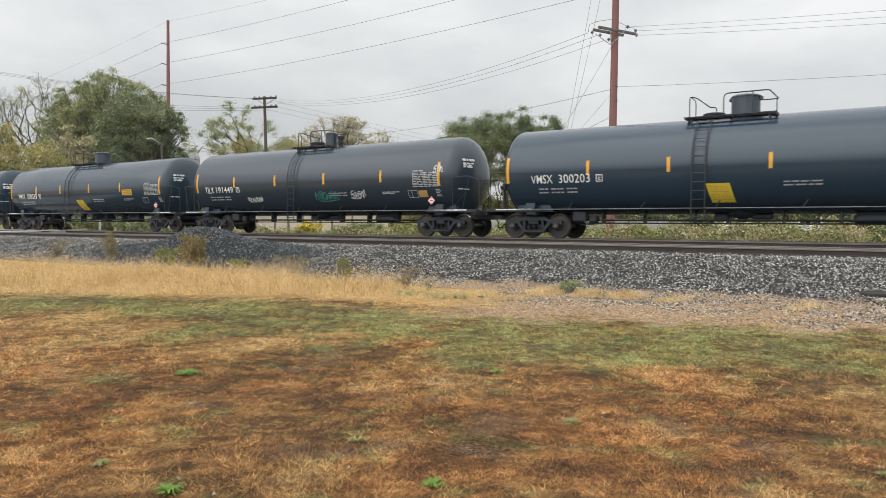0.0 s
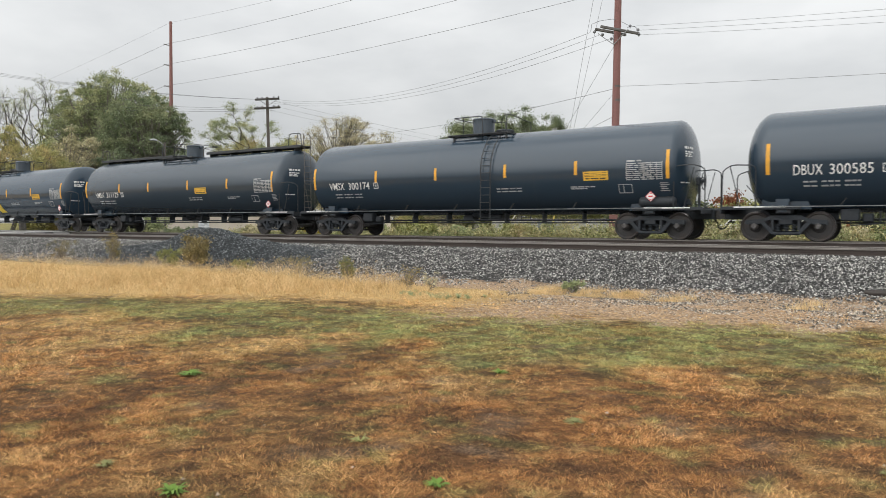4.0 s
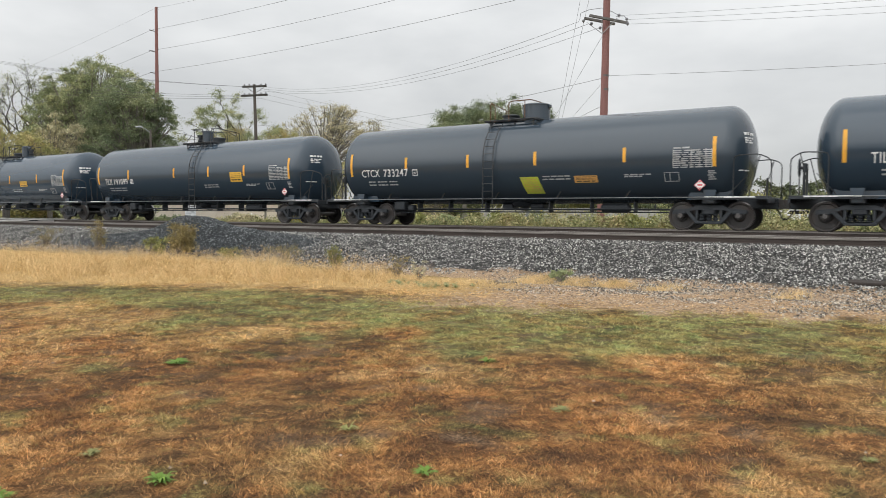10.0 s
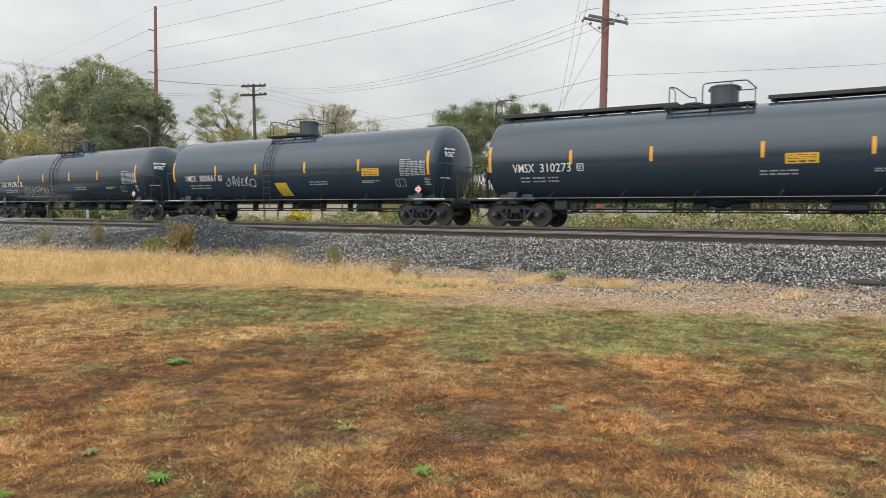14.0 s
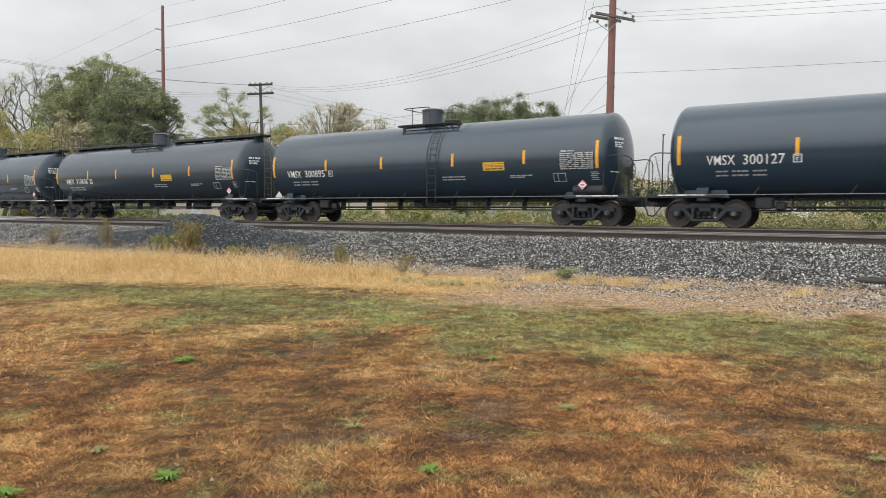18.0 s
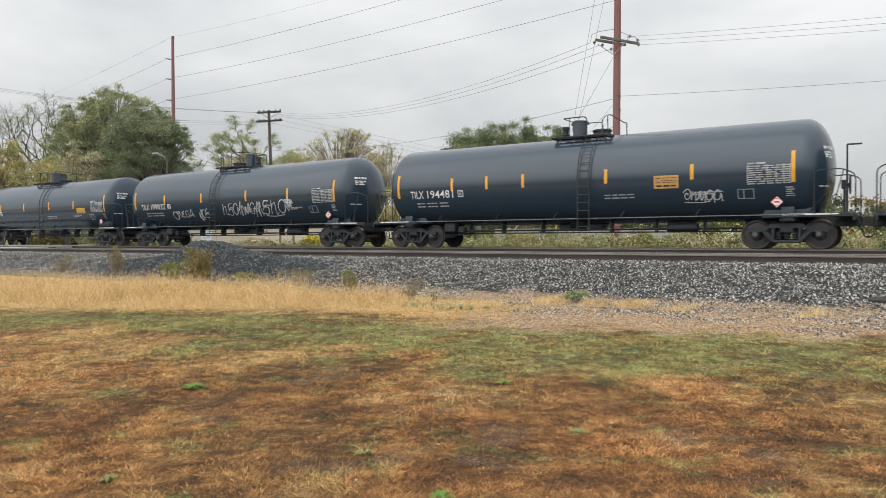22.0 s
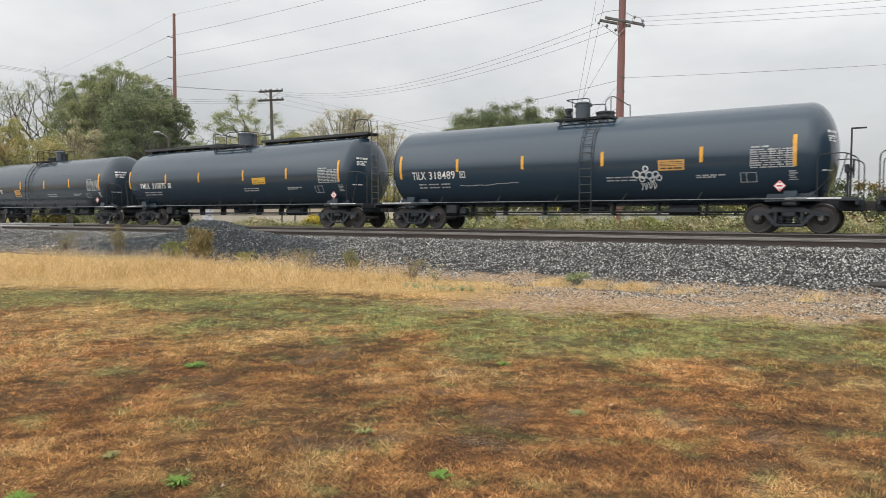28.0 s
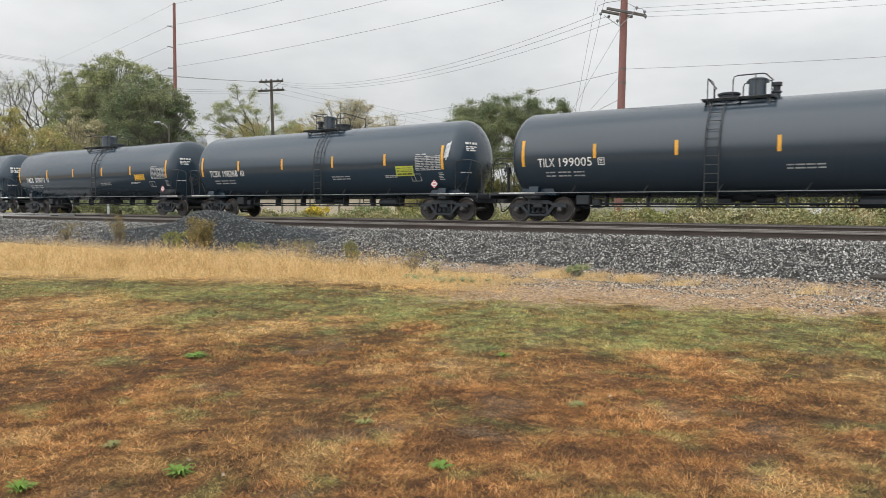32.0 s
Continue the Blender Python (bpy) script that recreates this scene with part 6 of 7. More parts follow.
def tree(x, y, z0, lumps, leaf, label, per=150, clumps=46, size=0.17, trunk_r=0.28, bare=0.0, seed=1, name="tree", fork=0.35, twigs=0, category="tree", depth=1.0, tight=1.0):
    """lumps: (sideways, height, half width, half height, share) of the crown, sideways as seen from the camera's stand."""
    r = random.Random(seed)
    root = tagged(new(name), label, category)
    root.location = (x, y, z0)
    a = math.atan2(-x, y)
    side, back = Vector((math.cos(a), math.sin(a), 0)), Vector((-math.sin(a), math.cos(a), 0))
    top = max(h + rz for _, h, _, rz, _ in lumps)
    g = Geo()
    sway = [Vector((r.uniform(-0.2, 0.2), r.uniform(-0.2, 0.2), 0)) for _ in range(6)]
    axis = [sway[i] * (i / 5) + Vector((0, 0, top * 0.8 * i / 5)) + side * lumps[0][0] * (i / 5) ** 1.5 for i in range(6)]
    g.tube(axis, [trunk_r * (1.25 - 1.1 * i / 5) for i in range(6)], 8)
    centres, spreads = [], []
    weights = [l[4] for l in lumps]
    limbs = Geo()
    for _ in range(clumps):
        sx, h, rx, rz, _w = r.choices(lumps, weights)[0]
        u, v, w = r.gauss(0, 1), r.gauss(0, 1), r.gauss(0, 1)
        q = math.sqrt(u * u + v * v + w * w)
        k = r.uniform(0.45, 1.0) / q
        c = side * (sx + rx * u * k) + back * (rx * v * k * depth) + Vector((0, 0, h + rz * w * k))
        centres.append(c)
        spreads.append(r.uniform(0.16, 0.30) * (rx + rz) * tight)
        t = max(fork, min(0.95, (c.z / (top * 0.8)) * r.uniform(0.45, 0.75)))
        i = min(4, int(t * 5))
        p = axis[i].lerp(axis[i + 1], t * 5 - i)
        mid = p.lerp(c, 0.5) + Vector((r.uniform(-0.3, 0.3), r.uniform(-0.3, 0.3), r.uniform(-0.5, 0.2)))
        r0 = trunk_r * (0.42 - 0.25 * t)
        limbs.tube([p, mid, c], [r0, r0 * 0.6, 0.02], 5, caps=False)
        for _k in range(twigs):
            e = c + Vector((r.gauss(0, 1), r.gauss(0, 1), r.gauss(0.2, 0.7))) * spreads[-1] * 0.75
            m = c.lerp(e, 0.5) + Vector((r.uniform(-0.2, 0.2), r.uniform(-0.2, 0.2), r.uniform(-0.1, 0.2)))
            limbs.tube([mid.lerp(c, r.uniform(0.4, 1)), m, e], [0.026, 0.016, 0.006], 3, caps=False)
    part("trunk", g, BARK, root, "rough dark trunk")
    tagged(part("branchwork", limbs, BARK, root), kind="stuff")
    if per:
        me = leaf_cloud(centres, spreads, per, size, leaf)
        tagged(part("crown", me, None, root), kind="stuff")
    return root


F0 = 0.45
tree(-69.4, 42.6, F0, [(-1.0, 10.5, 4.6, 4.2, 3), (0.9, 13.4, 3.6, 3.4, 2.6), (-4.0, 9.4, 3.0, 3.6, 2.2), (-2.4, 13.0, 2.6, 2.6, 1.4), (4.2, 12.4, 2.2, 2.4, 1.2)], LEAF_MID, "tall broad green tree turning yellow at the top", 190, 560, 0.075, 0.42, seed=3, twigs=1, tight=0.52)
tree(-59.2, 41.4, F0, [(-1.8, 10.0, 3.5, 3.2, 3), (-2.4, 7.0, 3.4, 2.8, 2), (1.3, 9.0, 1.5, 2.8, 1.2)], LEAF_DARK, "dense dark green tree beside a tall pole", 230, 350, 0.072, 0.36, seed=5, tight=0.58)
tree(-62.9, 30.6, F0, [(0.0, 5.4, 3.6, 3.4, 2), (-1.8, 7.2, 2.4, 2.2, 1), (2.4, 4.8, 2.4, 2.6, 1)], LEAF_YELLOW, "yellow-green autumn tree with low spreading crown", 260, 150, 0.075, 0.26, seed=8, tight=0.6)
tree(-63.6, 34.6, F0, [(0.3, 5.6, 2.6, 3.6, 2), (1.5, 7.6, 1.7, 2.6, 1)], LEAF_TAN, "small tan and orange autumn tree", 230, 90, 0.072, 0.2, seed=9, tight=0.6)
open_tree(-78.3, 40.2, F0, 14.5, LEAF_MID, "nearly bare tree with dark spreading limbs", 10, 0.06, 12, 0.3, levels=6)
open_tree(-80.6, 38.0, F0, 14.0, LEAF_MID, "nearly bare tree with an upright stem", 7, 0.06, 13, -0.2, levels=6)
open_tree(-73.5, 40.6, F0, 11.5, LEAF_YELLOW, "thin tree with a few yellow leaves", 26, 0.06, 14, -0.3)
open_tree(-70.5, 63.7, F0, 14.8, LEAF_MID, "open tree with sparse green leaves and bare limbs", 180, 0.06, 16, -0.5, puff=0.8, fall=0.08)
tree(-68.6, 62.3, F0, [(-2.2, 8.6, 3.2, 3.0, 2), (3.8, 9.2, 3.0, 2.8, 2)], LEAF_YELLOW, "low yellow-green autumn tree", 420, 60, 0.075, 0.2, seed=16)
tree(-67.0, 74.2, F0, [(0, 12.6, 4.6, 3.4, 3), (-3.8, 11.0, 3.0, 2.6, 1.5), (2.6, 13.6, 2.4, 2.6, 1.2), (4.8, 10.6, 3.0, 3.0, 1.5)], LEAF_TAN, "thin-leaved tan autumn tree with pale seed clusters", 150, 260, 0.066, 0.3, twigs=2, seed=18, tight=0.6)
tree(-60.6, 77.0, F0, [(0, 10.4, 3.0, 3.4, 2)], LEAF_TAN, "small tan tree thinning in autumn", 230, 40, 0.072, 0.22, twigs=3, seed=19)
tree(-46.2, 77.2, F0, [(-0.6, 11.2, 3.6, 3.4, 3), (1.8, 12.0, 2.6, 3.0, 2), (-3.0, 10.0, 2.0, 2.4, 1), (0.4, 7.6, 3.4, 3.4, 2)], LEAF_DARK, "dark green round-topped tree", 380, 215, 0.085, 0.3, seed=21, tight=0.8)
tree(-42.5, 81.6, F0, [(0, 12.4, 2.8, 3.4, 3), (1.2, 9.8, 3.0, 2.8, 1.4), (-1.6, 12.6, 1.8, 2.4, 1), (0.6, 7.6, 3.2, 3.4, 2)], LEAF_DARK, "green tree with gaps in its crown", 380, 175, 0.085, 0.28, seed=22, tight=0.8)
tree(-39.9, 86.2, F0, [(0, 13.2, 2.1, 2.0, 2), (-0.4, 10.2, 2.6, 2.6, 1.4), (0.2, 6.6, 3.0, 3.4, 1.4)], LEAF_DARK, "slim green tree behind other trees", 330, 110, 0.082, 0.22, seed=23, tight=0.8)
tree(-56.0, 76.8, F0, [(0, 8.6, 2.4, 2.8, 2)], LEAF_RED, "small orange-red autumn tree", 238, 30, 0.102, 0.2, seed=25)
for i, (px, py, h, leaf, words) in enumerate([(-44, 118, 8.5, LEAF_THICKET, "far green tree"), (-36, 112, 7.5, LEAF_BUSH, "far tan autumn tree"), (-29.7, 106, 6.6, LEAF_THICKET, "far green rounded tree"), (-23.5, 112, 5.6, LEAF_RED, "far dull red autumn tree"),
                                              (-17.5, 118, 6.6, LEAF_THICKET, "far green tree"), (-12.0, 119, 7.6, LEAF_THICKET, "far broad green tree"), (-6.5, 121, 6.2, LEAF_BUSH, "far tan autumn tree"), (0.5, 117, 6.0, LEAF_RED, "far reddish autumn tree"), (8, 120, 7, LEAF_THICKET, "far green tree"), (17, 118, 7, LEAF_THICKET, "far green tree"), (-52, 122, 9, LEAF_BUSH, "far tan autumn tree")]):
    tree(px, py, F0, [(0, h * 0.6, 3.2, h * 0.38, 2), (1.6, h * 0.5, 2.4, h * 0.3, 1)], leaf, words + " behind the railway", 150, 26, 0.2, 0.2, seed=40 + i)


for i, (px, py, h, w, leaf, words) in enumerate([(-47.5, 78.5, 9.5, 3.6, LEAF_THICKET, "dark green tree with branches to the ground"), (-43.5, 80.0, 8.5, 3.2, LEAF_OLIVE, "green tree with branches to the ground"), (-39.0, 84.5, 8.0, 3.0, LEAF_OLIVE, "green bushy tree"), (-52.5, 80.0, 7.5, 3.0, LEAF_TAN, "tan bushy autumn tree"),
                                                 (-57.5, 75.0, 8.0, 3.2, LEAF_YELLOW, "yellow-green bushy tree"), (-63.5, 71.0, 8.5, 3.4, LEAF_YELLOW, "yellow-green bushy tree"), (-72.0, 60.5, 7.5, 3.2, LEAF_OLIVE, "green bushy tree"), (-66.5, 50.0, 6.0, 3.0, LEAF_THICKET, "dark green bushy tree"), (-35.0, 92.0, 6.5, 3.0, LEAF_OLIVE, "green bushy tree"), (-30.5, 98.0, 6.0, 3.0, LEAF_TAN, "tan bushy autumn tree"),
                                                 (-72.0, 37.5, 6.5, 3.6, LEAF_OLIVE, "green bushy tree"), (-66.0, 36.0, 6.0, 3.2, LEAF_YELLOW, "yellow-green bushy tree"), (-67.0, 40.5, 7.0, 3.6, LEAF_THICKET, "dark green bushy tree")]):
    tree(px, py, F0, [(0, h * 0.55, w, h * 0.42, 2), (1.2, h * 0.25, w * 0.8, h * 0.24, 1), (-1.2, h * 0.25, w * 0.8, h * 0.24, 1)], leaf, words + " behind the railway", 300, 34, 0.12, 0.16, seed=80 + i, fork=0.1)


def shrub(x, y, z, w, h, leaf, label, per=90, clumps=26, size=0.05, seed=1, stems=14, name="shrub", shape=0.75):
    """A bush: many stems from one foot, small leaves round their tips."""
    r = random.Random(seed)
    root = tagged(new(name), label, "shrub")
    root.location = (x, y, z)
    g = Geo()
    centres, spreads = [], []
    for i in range(clumps):
        a, k = r.uniform(0, 2 * math.pi), math.sqrt(r.uniform(0, 1))
        t = r.uniform(0.3, 1.0)
        c = Vector((w / 2 * k * math.cos(a) * (0.45 + shape * t * 0.75), w / 2 * k * math.sin(a) * (0.45 + shape * t * 0.75), h * t * (1 - 0.22 * k)))
        centres.append(c); spreads.append(0.17 * (w + h) / 2)
        if i < stems:
            foot = Vector((r.uniform(-0.12, 0.12) * w, r.uniform(-0.12, 0.12) * w, 0))
            g.tube([foot, foot.lerp(c, 0.5) + Vector((0, 0, 0.08 * h)), c], [0.012, 0.008, 0.003], 4, caps=False)
    tagged(part("stemwork", g, BARK, root), kind="stuff")
    tagged(part("foliage", leaf_cloud(centres, spreads, per, size, leaf, "foliage", 0.9), None, root), kind="stuff")
    return root


shrub(-19.4, 14.75, 0.0, 1.1, 1.25, LEAF_BUSH, "brown and olive bush in front of the gravel heap", 110, 54, 0.030, 2, 54, shape=0.35)
shrub(-21.2, 15.1, 0.0, 0.8, 0.75, LEAF_LIME, "yellow-green bush beside the gravel heap", 70, 26, 0.028, 3, 26)
shrub(-25.1, 15.4, 0.0, 0.95, 1.25, LEAF_BUSH, "tall thin olive weed by the ballast", 42, 34, 0.026, 4, 34, shape=0.3)
shrub(-28.8, 15.5, 0.05, 1.2, 0.9, LEAF_BUSH, "olive weed on the ballast slope", 30, 26, 0.024, 5, 26)
shrub(-17.6, 15.2, 0.0, 0.9, 0.42, LEAF_OLIVE, "low green weed at the foot of the heap", 60, 18, 0.03, 6)
shrub(-15.2, 15.0, 0.0, 1.3, 0.62, LEAF_BUSH, "dry olive and tan weed by the ballast", 40, 26, 0.02, 7, 26)
shrub(-11.95, 13.65, 0.0, 0.5, 0.74, LEAF_OLIVE, "small upright olive-green bush in dry grass", 52, 38, 0.018, 8, 38, shape=0.45)
shrub(-9.9, 13.45, 0.0, 0.65, 0.62, LEAF_BUSH, "dead purplish-brown weed with thin stems", 10, 26, 0.025, 9, 26)
shrub(-9.35, 13.6, 0.0, 0.5, 0.5, LEAF_TAN, "dry brown weed stalks", 12, 20, 0.025, 10, 20)
shrub(-6.35, 14.7, 0.02, 0.5, 0.26, LEAF_MID, "small deep green weed on gravel", 90, 14, 0.03, 11)


def rosette(x, y, w, h, n, leaf, label, seed, name="weed"):
    """A low leafy weed: bent leaves from one root."""
    r = random.Random(seed)
    g, verts, faces = Geo(), [Vector((0, 0, 0.002))], []
    for i in range(n):
        a = r.uniform(0, 2 * math.pi)
        L, H, B = w / 2 * r.uniform(0.5, 1.0), h * r.uniform(0.4, 1.0), w * r.uniform(0.022, 0.048)
        d, s = Vector((math.cos(a), math.sin(a), 0)), Vector((-math.sin(a), math.cos(a), 0))
        at = len(verts)
        for k in range(1, 4):
            t = k / 3
            p = d * L * t + Vector((0, 0, H * math.sin(t * 2.2)))
            b = B * math.sin(0.35 + t * 2.6)
            verts += [p - s * b, p + s * b]
        faces += [(0, at, at + 1), (at, at + 2, at + 3, at + 1), (at + 2, at + 4, at + 5, at + 3)]
    ob = new(name, g.add(verts, faces).mesh(name, leaf, 60))
    ob.location = (x, y, float(ground_z(np.array(x), np.array(y))) - 0.003)
    return tagged(ob, label, "weed")


LEAF_GOLD = leaf_material("leaf_golden", (0.42, 0.36, 0.05), (0.62, 0.50, 0.08), (0.72, 0.58, 0.16))
LEAF_FRESH = leaf_material("leaf_fresh_green", (0.10, 0.19, 0.03), (0.19, 0.29, 0.06))
rosette(-6.16, 4.6, 0.30, 0.045, 80, LEAF_FRESH, "bright green weed flat in dry turf", 1)
rosette(-3.52, 2.51, 0.21, 0.055, 60, LEAF_FRESH, "bright green leafy weed in dry turf", 2)
rosette(-2.35, 3.48, 0.19, 0.04, 50, LEAF_FRESH, "green weed tuft in orange turf", 3)
rosette(-4.29, 2.56, 0.17, 0.035, 40, LEAF_OLIVE, "dull green weed in brown turf", 4)
rosette(-2.2, 5.15, 0.2, 0.03, 46, LEAF_OLIVE, "dull green weed patch in turf", 5)
rosette(-3.57, 6.43, 0.24, 0.05, 34, LEAF_FRESH, "green weed in turf", 6)
rosette(-0.11, 5.11, 0.16, 0.04, 22, LEAF_OLIVE, "small green weed in turf", 7)
rosette(-4.03, 1.87, 0.22, 0.06, 36, LEAF_FRESH, "bright green leafy weed", 8)
rosette(-3.24, 3.83, 0.2, 0.05, 26, LEAF_LIME, "yellow-green tuft in turf", 9)
for i in range(34):
    rosette(-9.4 + 1.9 * random.random(), 12.1 + 0.9 * random.random() + 0.0, 0.22, 0.08, 20, LEAF_MID, "low green ground weed by gravel", 100 + i, "ground_weed")["group"] = "green weeds by the gravel"


def weeds():
    """Rank weeds and seed heads beyond the tracks, one tangled growth."""
    n = 1500
    x = rng.uniform(-42, 16, n)
    y = rng.uniform(30.5, 37.5, n)
    h = rng.uniform(0.55, 1.4, n) * np.clip(0.9 + 0.5 * wobble(x, y, 0.6), 0.4, 1.4) * np.clip((x + 60) / 40, 0.6, 1.2)
    z = 0.42 + h
    me = leaf_cloud(np.stack([x, y, 0.42 + h * rng.uniform(0.3, 0.8, n)], -1), 0.28 + 0.22 * h, 72, 0.058, LEAF_WEED, "weeds", 0.85)
    tagged(new("weed_growth", me), "tangled tan and green weeds beyond the tracks", "weeds", kind="stuff")
    x, y = rng.uniform(-48, 16, 26000), rng.uniform(29.3, 38, 26000)
    blades("field_grass", x, y, ground_z(x, y) + np.where(y < 31.4, 0.05, 0.0), rng.uniform(0.2, 0.75, len(x)), rng.uniform(0.006, 0.014, len(x)), rng.uniform(0.2, 0.8, len(x)), LEAF_WEED, "long green and tan grass beyond the tracks", 2)


weeds()
for i, (sx, sy, w, h, leaf, words) in enumerate([(-31.0, 32.0, 1.7, 1.15, LEAF_GOLD, "bright golden-yellow shrub beyond the train"), (-27.5, 33, 2.4, 1.2, LEAF_MID, "green shrub beyond the train"), (-24, 33.5, 2.2, 1.1, LEAF_LIME, "yellow-green shrub beyond the train"), (-20.5, 32.5, 2.0, 0.9, LEAF_MID, "green shrub beyond the train"),
                                                 (-17.8, 34, 2.2, 1.1, LEAF_LIME, "yellow-green shrub beyond the train"), (-8.2, 34, 2.8, 1.05, LEAF_TAN, "tan seed-headed shrub beyond the train"), (-5.6, 33, 2.6, 1.0, LEAF_TAN, "tan seed-headed shrub beyond the train"), (-10.8, 33.5, 2.4, 1.0, LEAF_LIME, "green-tan shrub beyond the train"),
                                                 (-2.6, 34.5, 2.6, 1.0, LEAF_TAN, "tan shrub beyond the train"), (0.4, 33.5, 2.2, 0.95, LEAF_MID, "green shrub beyond the train"), (2.2, 35.5, 2.6, 1.1, LEAF_LIME, "yellow-green shrub beyond the train"),
                                                 (-49.5, 33.0, 5.0, 2.2, LEAF_MID, "green hedge shrub beyond the crossing"), (-45.5, 33.5, 2.6, 0.7, LEAF_DARK, "low dark green shrub beyond the train"), (-53, 34.5, 5, 2.6, LEAF_DARK, "dark hedge shrub beyond the crossing"), (-57, 33, 5, 3, LEAF_MID, "green hedge shrub beyond the crossing"), (-38.5, 34.5, 2.4, 0.9, LEAF_TAN, "dry tan shrub by a pale wall")]):
    shrub(sx, sy, 0.42, w, h, leaf, words, 110, 40, 0.085, 60 + i, 10)


# slender trunks before the pale building
for i, sx in enumerate((-43.9, -42.8, -41.5, -38.9, -37.9, -36.3)):
    tree(sx, 41.5 + 0.4 * (i % 3), 0.45, [(0, 4.3, 0.9, 1.0, 2), (0.3 * (-1) ** i, 3.4, 0.7, 0.7, 1)], (LEAF_MID, LEAF_YELLOW)[i % 2], "slender young tree with thin dark trunk", 60, 12, 0.07, 0.085, seed=400 + i, fork=0.5)
# a belt of far thicket closes the view under the cars
for i in range(13):
    shrub(-66 + 8.0 * i + random.uniform(-1.5, 1.5), 92 + random.uniform(-4, 6), 0.45, 11.5, random.uniform(2.8, 3.6) + (1.4 if i < 5 else 0.0), (LEAF_THICKET, LEAF_THICKET, LEAF_OLIVE, LEAF_THICKET)[i % 4], ("far green thicket beyond the field", "far dark green thicket beyond the field", "far green thicket beyond the field", "far olive thicket beyond the field")[i % 4], 70, 60, 0.24, 300 + i, 12, "thicket")


# ---- poles and wires ----
def pole(x, y, z0, h, r0, r1, mat, label, lean=(0, 0), name="utility_pole"):
    root = tagged(new(name), label, "utility pole")
    root.location = (x, y, z0)
    pts = [(lean[0] * k / 5, lean[1] * k / 5, h * k / 5) for k in range(6)]
    part("shaft", Geo().tube(pts, [r0 + (r1 - r0) * k / 5 for k in range(6)], 14), mat, root)
    return root


def insulator(parent, p, s=1.0, up=True):
    g = Geo().lathe([(0, 0.02 * s), (0.05 * s, 0.02 * s), (0.06 * s, 0.07 * s), (0.09 * s, 0.06 * s), (0.10 * s, 0.085 * s), (0.15 * s, 0.07 * s), (0.18 * s, 0.03 * s), (0.20 * s, 0)], "z", 10)
    part("insulator", g, PORCELAIN, parent, at=pose(*p) if up else pose(*p, 180, 0, 0))


def wire(a, b, sag, r=0.012, label="thin dark overhead cable", n=18):
    a, b = Vector(a), Vector(b)
    pts = [a.lerp(b, k / n) - Vector((0, 0, 4 * sag * (k / n) * (1 - k / n))) for k in range(n + 1)]
    g = Geo().tube([p - a for p in pts], r, 4)
    ob = new("overhead_wire", g.mesh("overhead_wire", CABLE, 80))
    ob.location = a
    return tagged(ob, label, "cable", "overhead wires")


# tall red-brown pole close behind the train, top out of sight
BP = Vector((-13.12, 35.66, 0.48))
big = pole(BP.x, BP.y, BP.z, 20.5, 0.215, 0.145, POLE_RED, "thick red-brown wooden utility pole with crossarms", (0.22, 0.05))
u = Vector((0.62, -0.78, 0)).normalized()
for k, (cx, cy, zz, L) in enumerate(((-0.32, 0.02, 10.98, 1.7), (0.36, -0.06, 10.86, 2.1))):
    part("crossarm", Geo().box((0, 0, 0), (L, 0.11, 0.13), 0.015), ARM, big, at=pose(cx, cy + 0.22 * (1 - 2 * k), zz, 0, 7, 44))
for k in range(3):
    part("brace", Geo().tube([(0, -0.2, 10.2), (-0.8 + 0.8 * k, -0.3, 10.85)], 0.02, 5), GALV, big)
ends_l = [Vector((-1.17, -0.43, -0.02)), Vector((-0.75, -0.28, -0.18)), Vector((-0.30, -0.10, -0.42))]
ends_r = [Vector((0.68, 0.25, 0.17)), Vector((1.08, 0.40, -0.05)), Vector((1.13, 0.42, -0.28))]
for e in ends_l + ends_r:
    insulator(big, (e.x * 0.9 + 0.1, e.y * 0.9, 10.85 + e.z), 1.0)
for pts in ([(-1.15, -0.42, 10.98), (-1.1, -0.4, 11.35), (-0.7, -0.3, 11.48), (-0.05, -0.2, 11.5)], [(-0.05, -0.2, 11.5), (0.4, 0.1, 11.32), (0.66, 0.24, 11.15), (0.7, 0.26, 11.02)], [(0.6, 0.1, 11.05), (0.95, 0.3, 11.08), (1.08, 0.4, 10.9)]):
    part("jumper", Geo().tube(pts, 0.012, 5), CABLE, big)
for zz in (8.1, 7.4, 5.9):
    part("bolt_clamp", Geo().lathe([(-0.05, 0.19), (0.05, 0.19)], "z", 12, (0.1, 0.02, zz)), ARM, big)
# slender transmission pole farther off
TP = Vector((-60.95, 43.7, 0.5))
tall = pole(TP.x, TP.y, TP.z, 20.6, 0.24, 0.13, POLE_RED, "tall slim red-brown transmission pole with short arms", (0.12, 0.05), "transmission_pole")
arm_z = (18.4, 16.45, 14.4)
a_side = Vector((0.58, 0.81, 0))
for zz in arm_z:
    part("arm", Geo().tube([(0.05, 0, zz - 0.12), (-0.55 * 0.58, -0.55 * 0.81, zz)], 0.045, 6), ARM, tall)
part("ground_spike", Geo().tube([(0.1, 0.05, 20.5), (0.25, 0.18, 20.4)], 0.03, 6), ARM, tall)
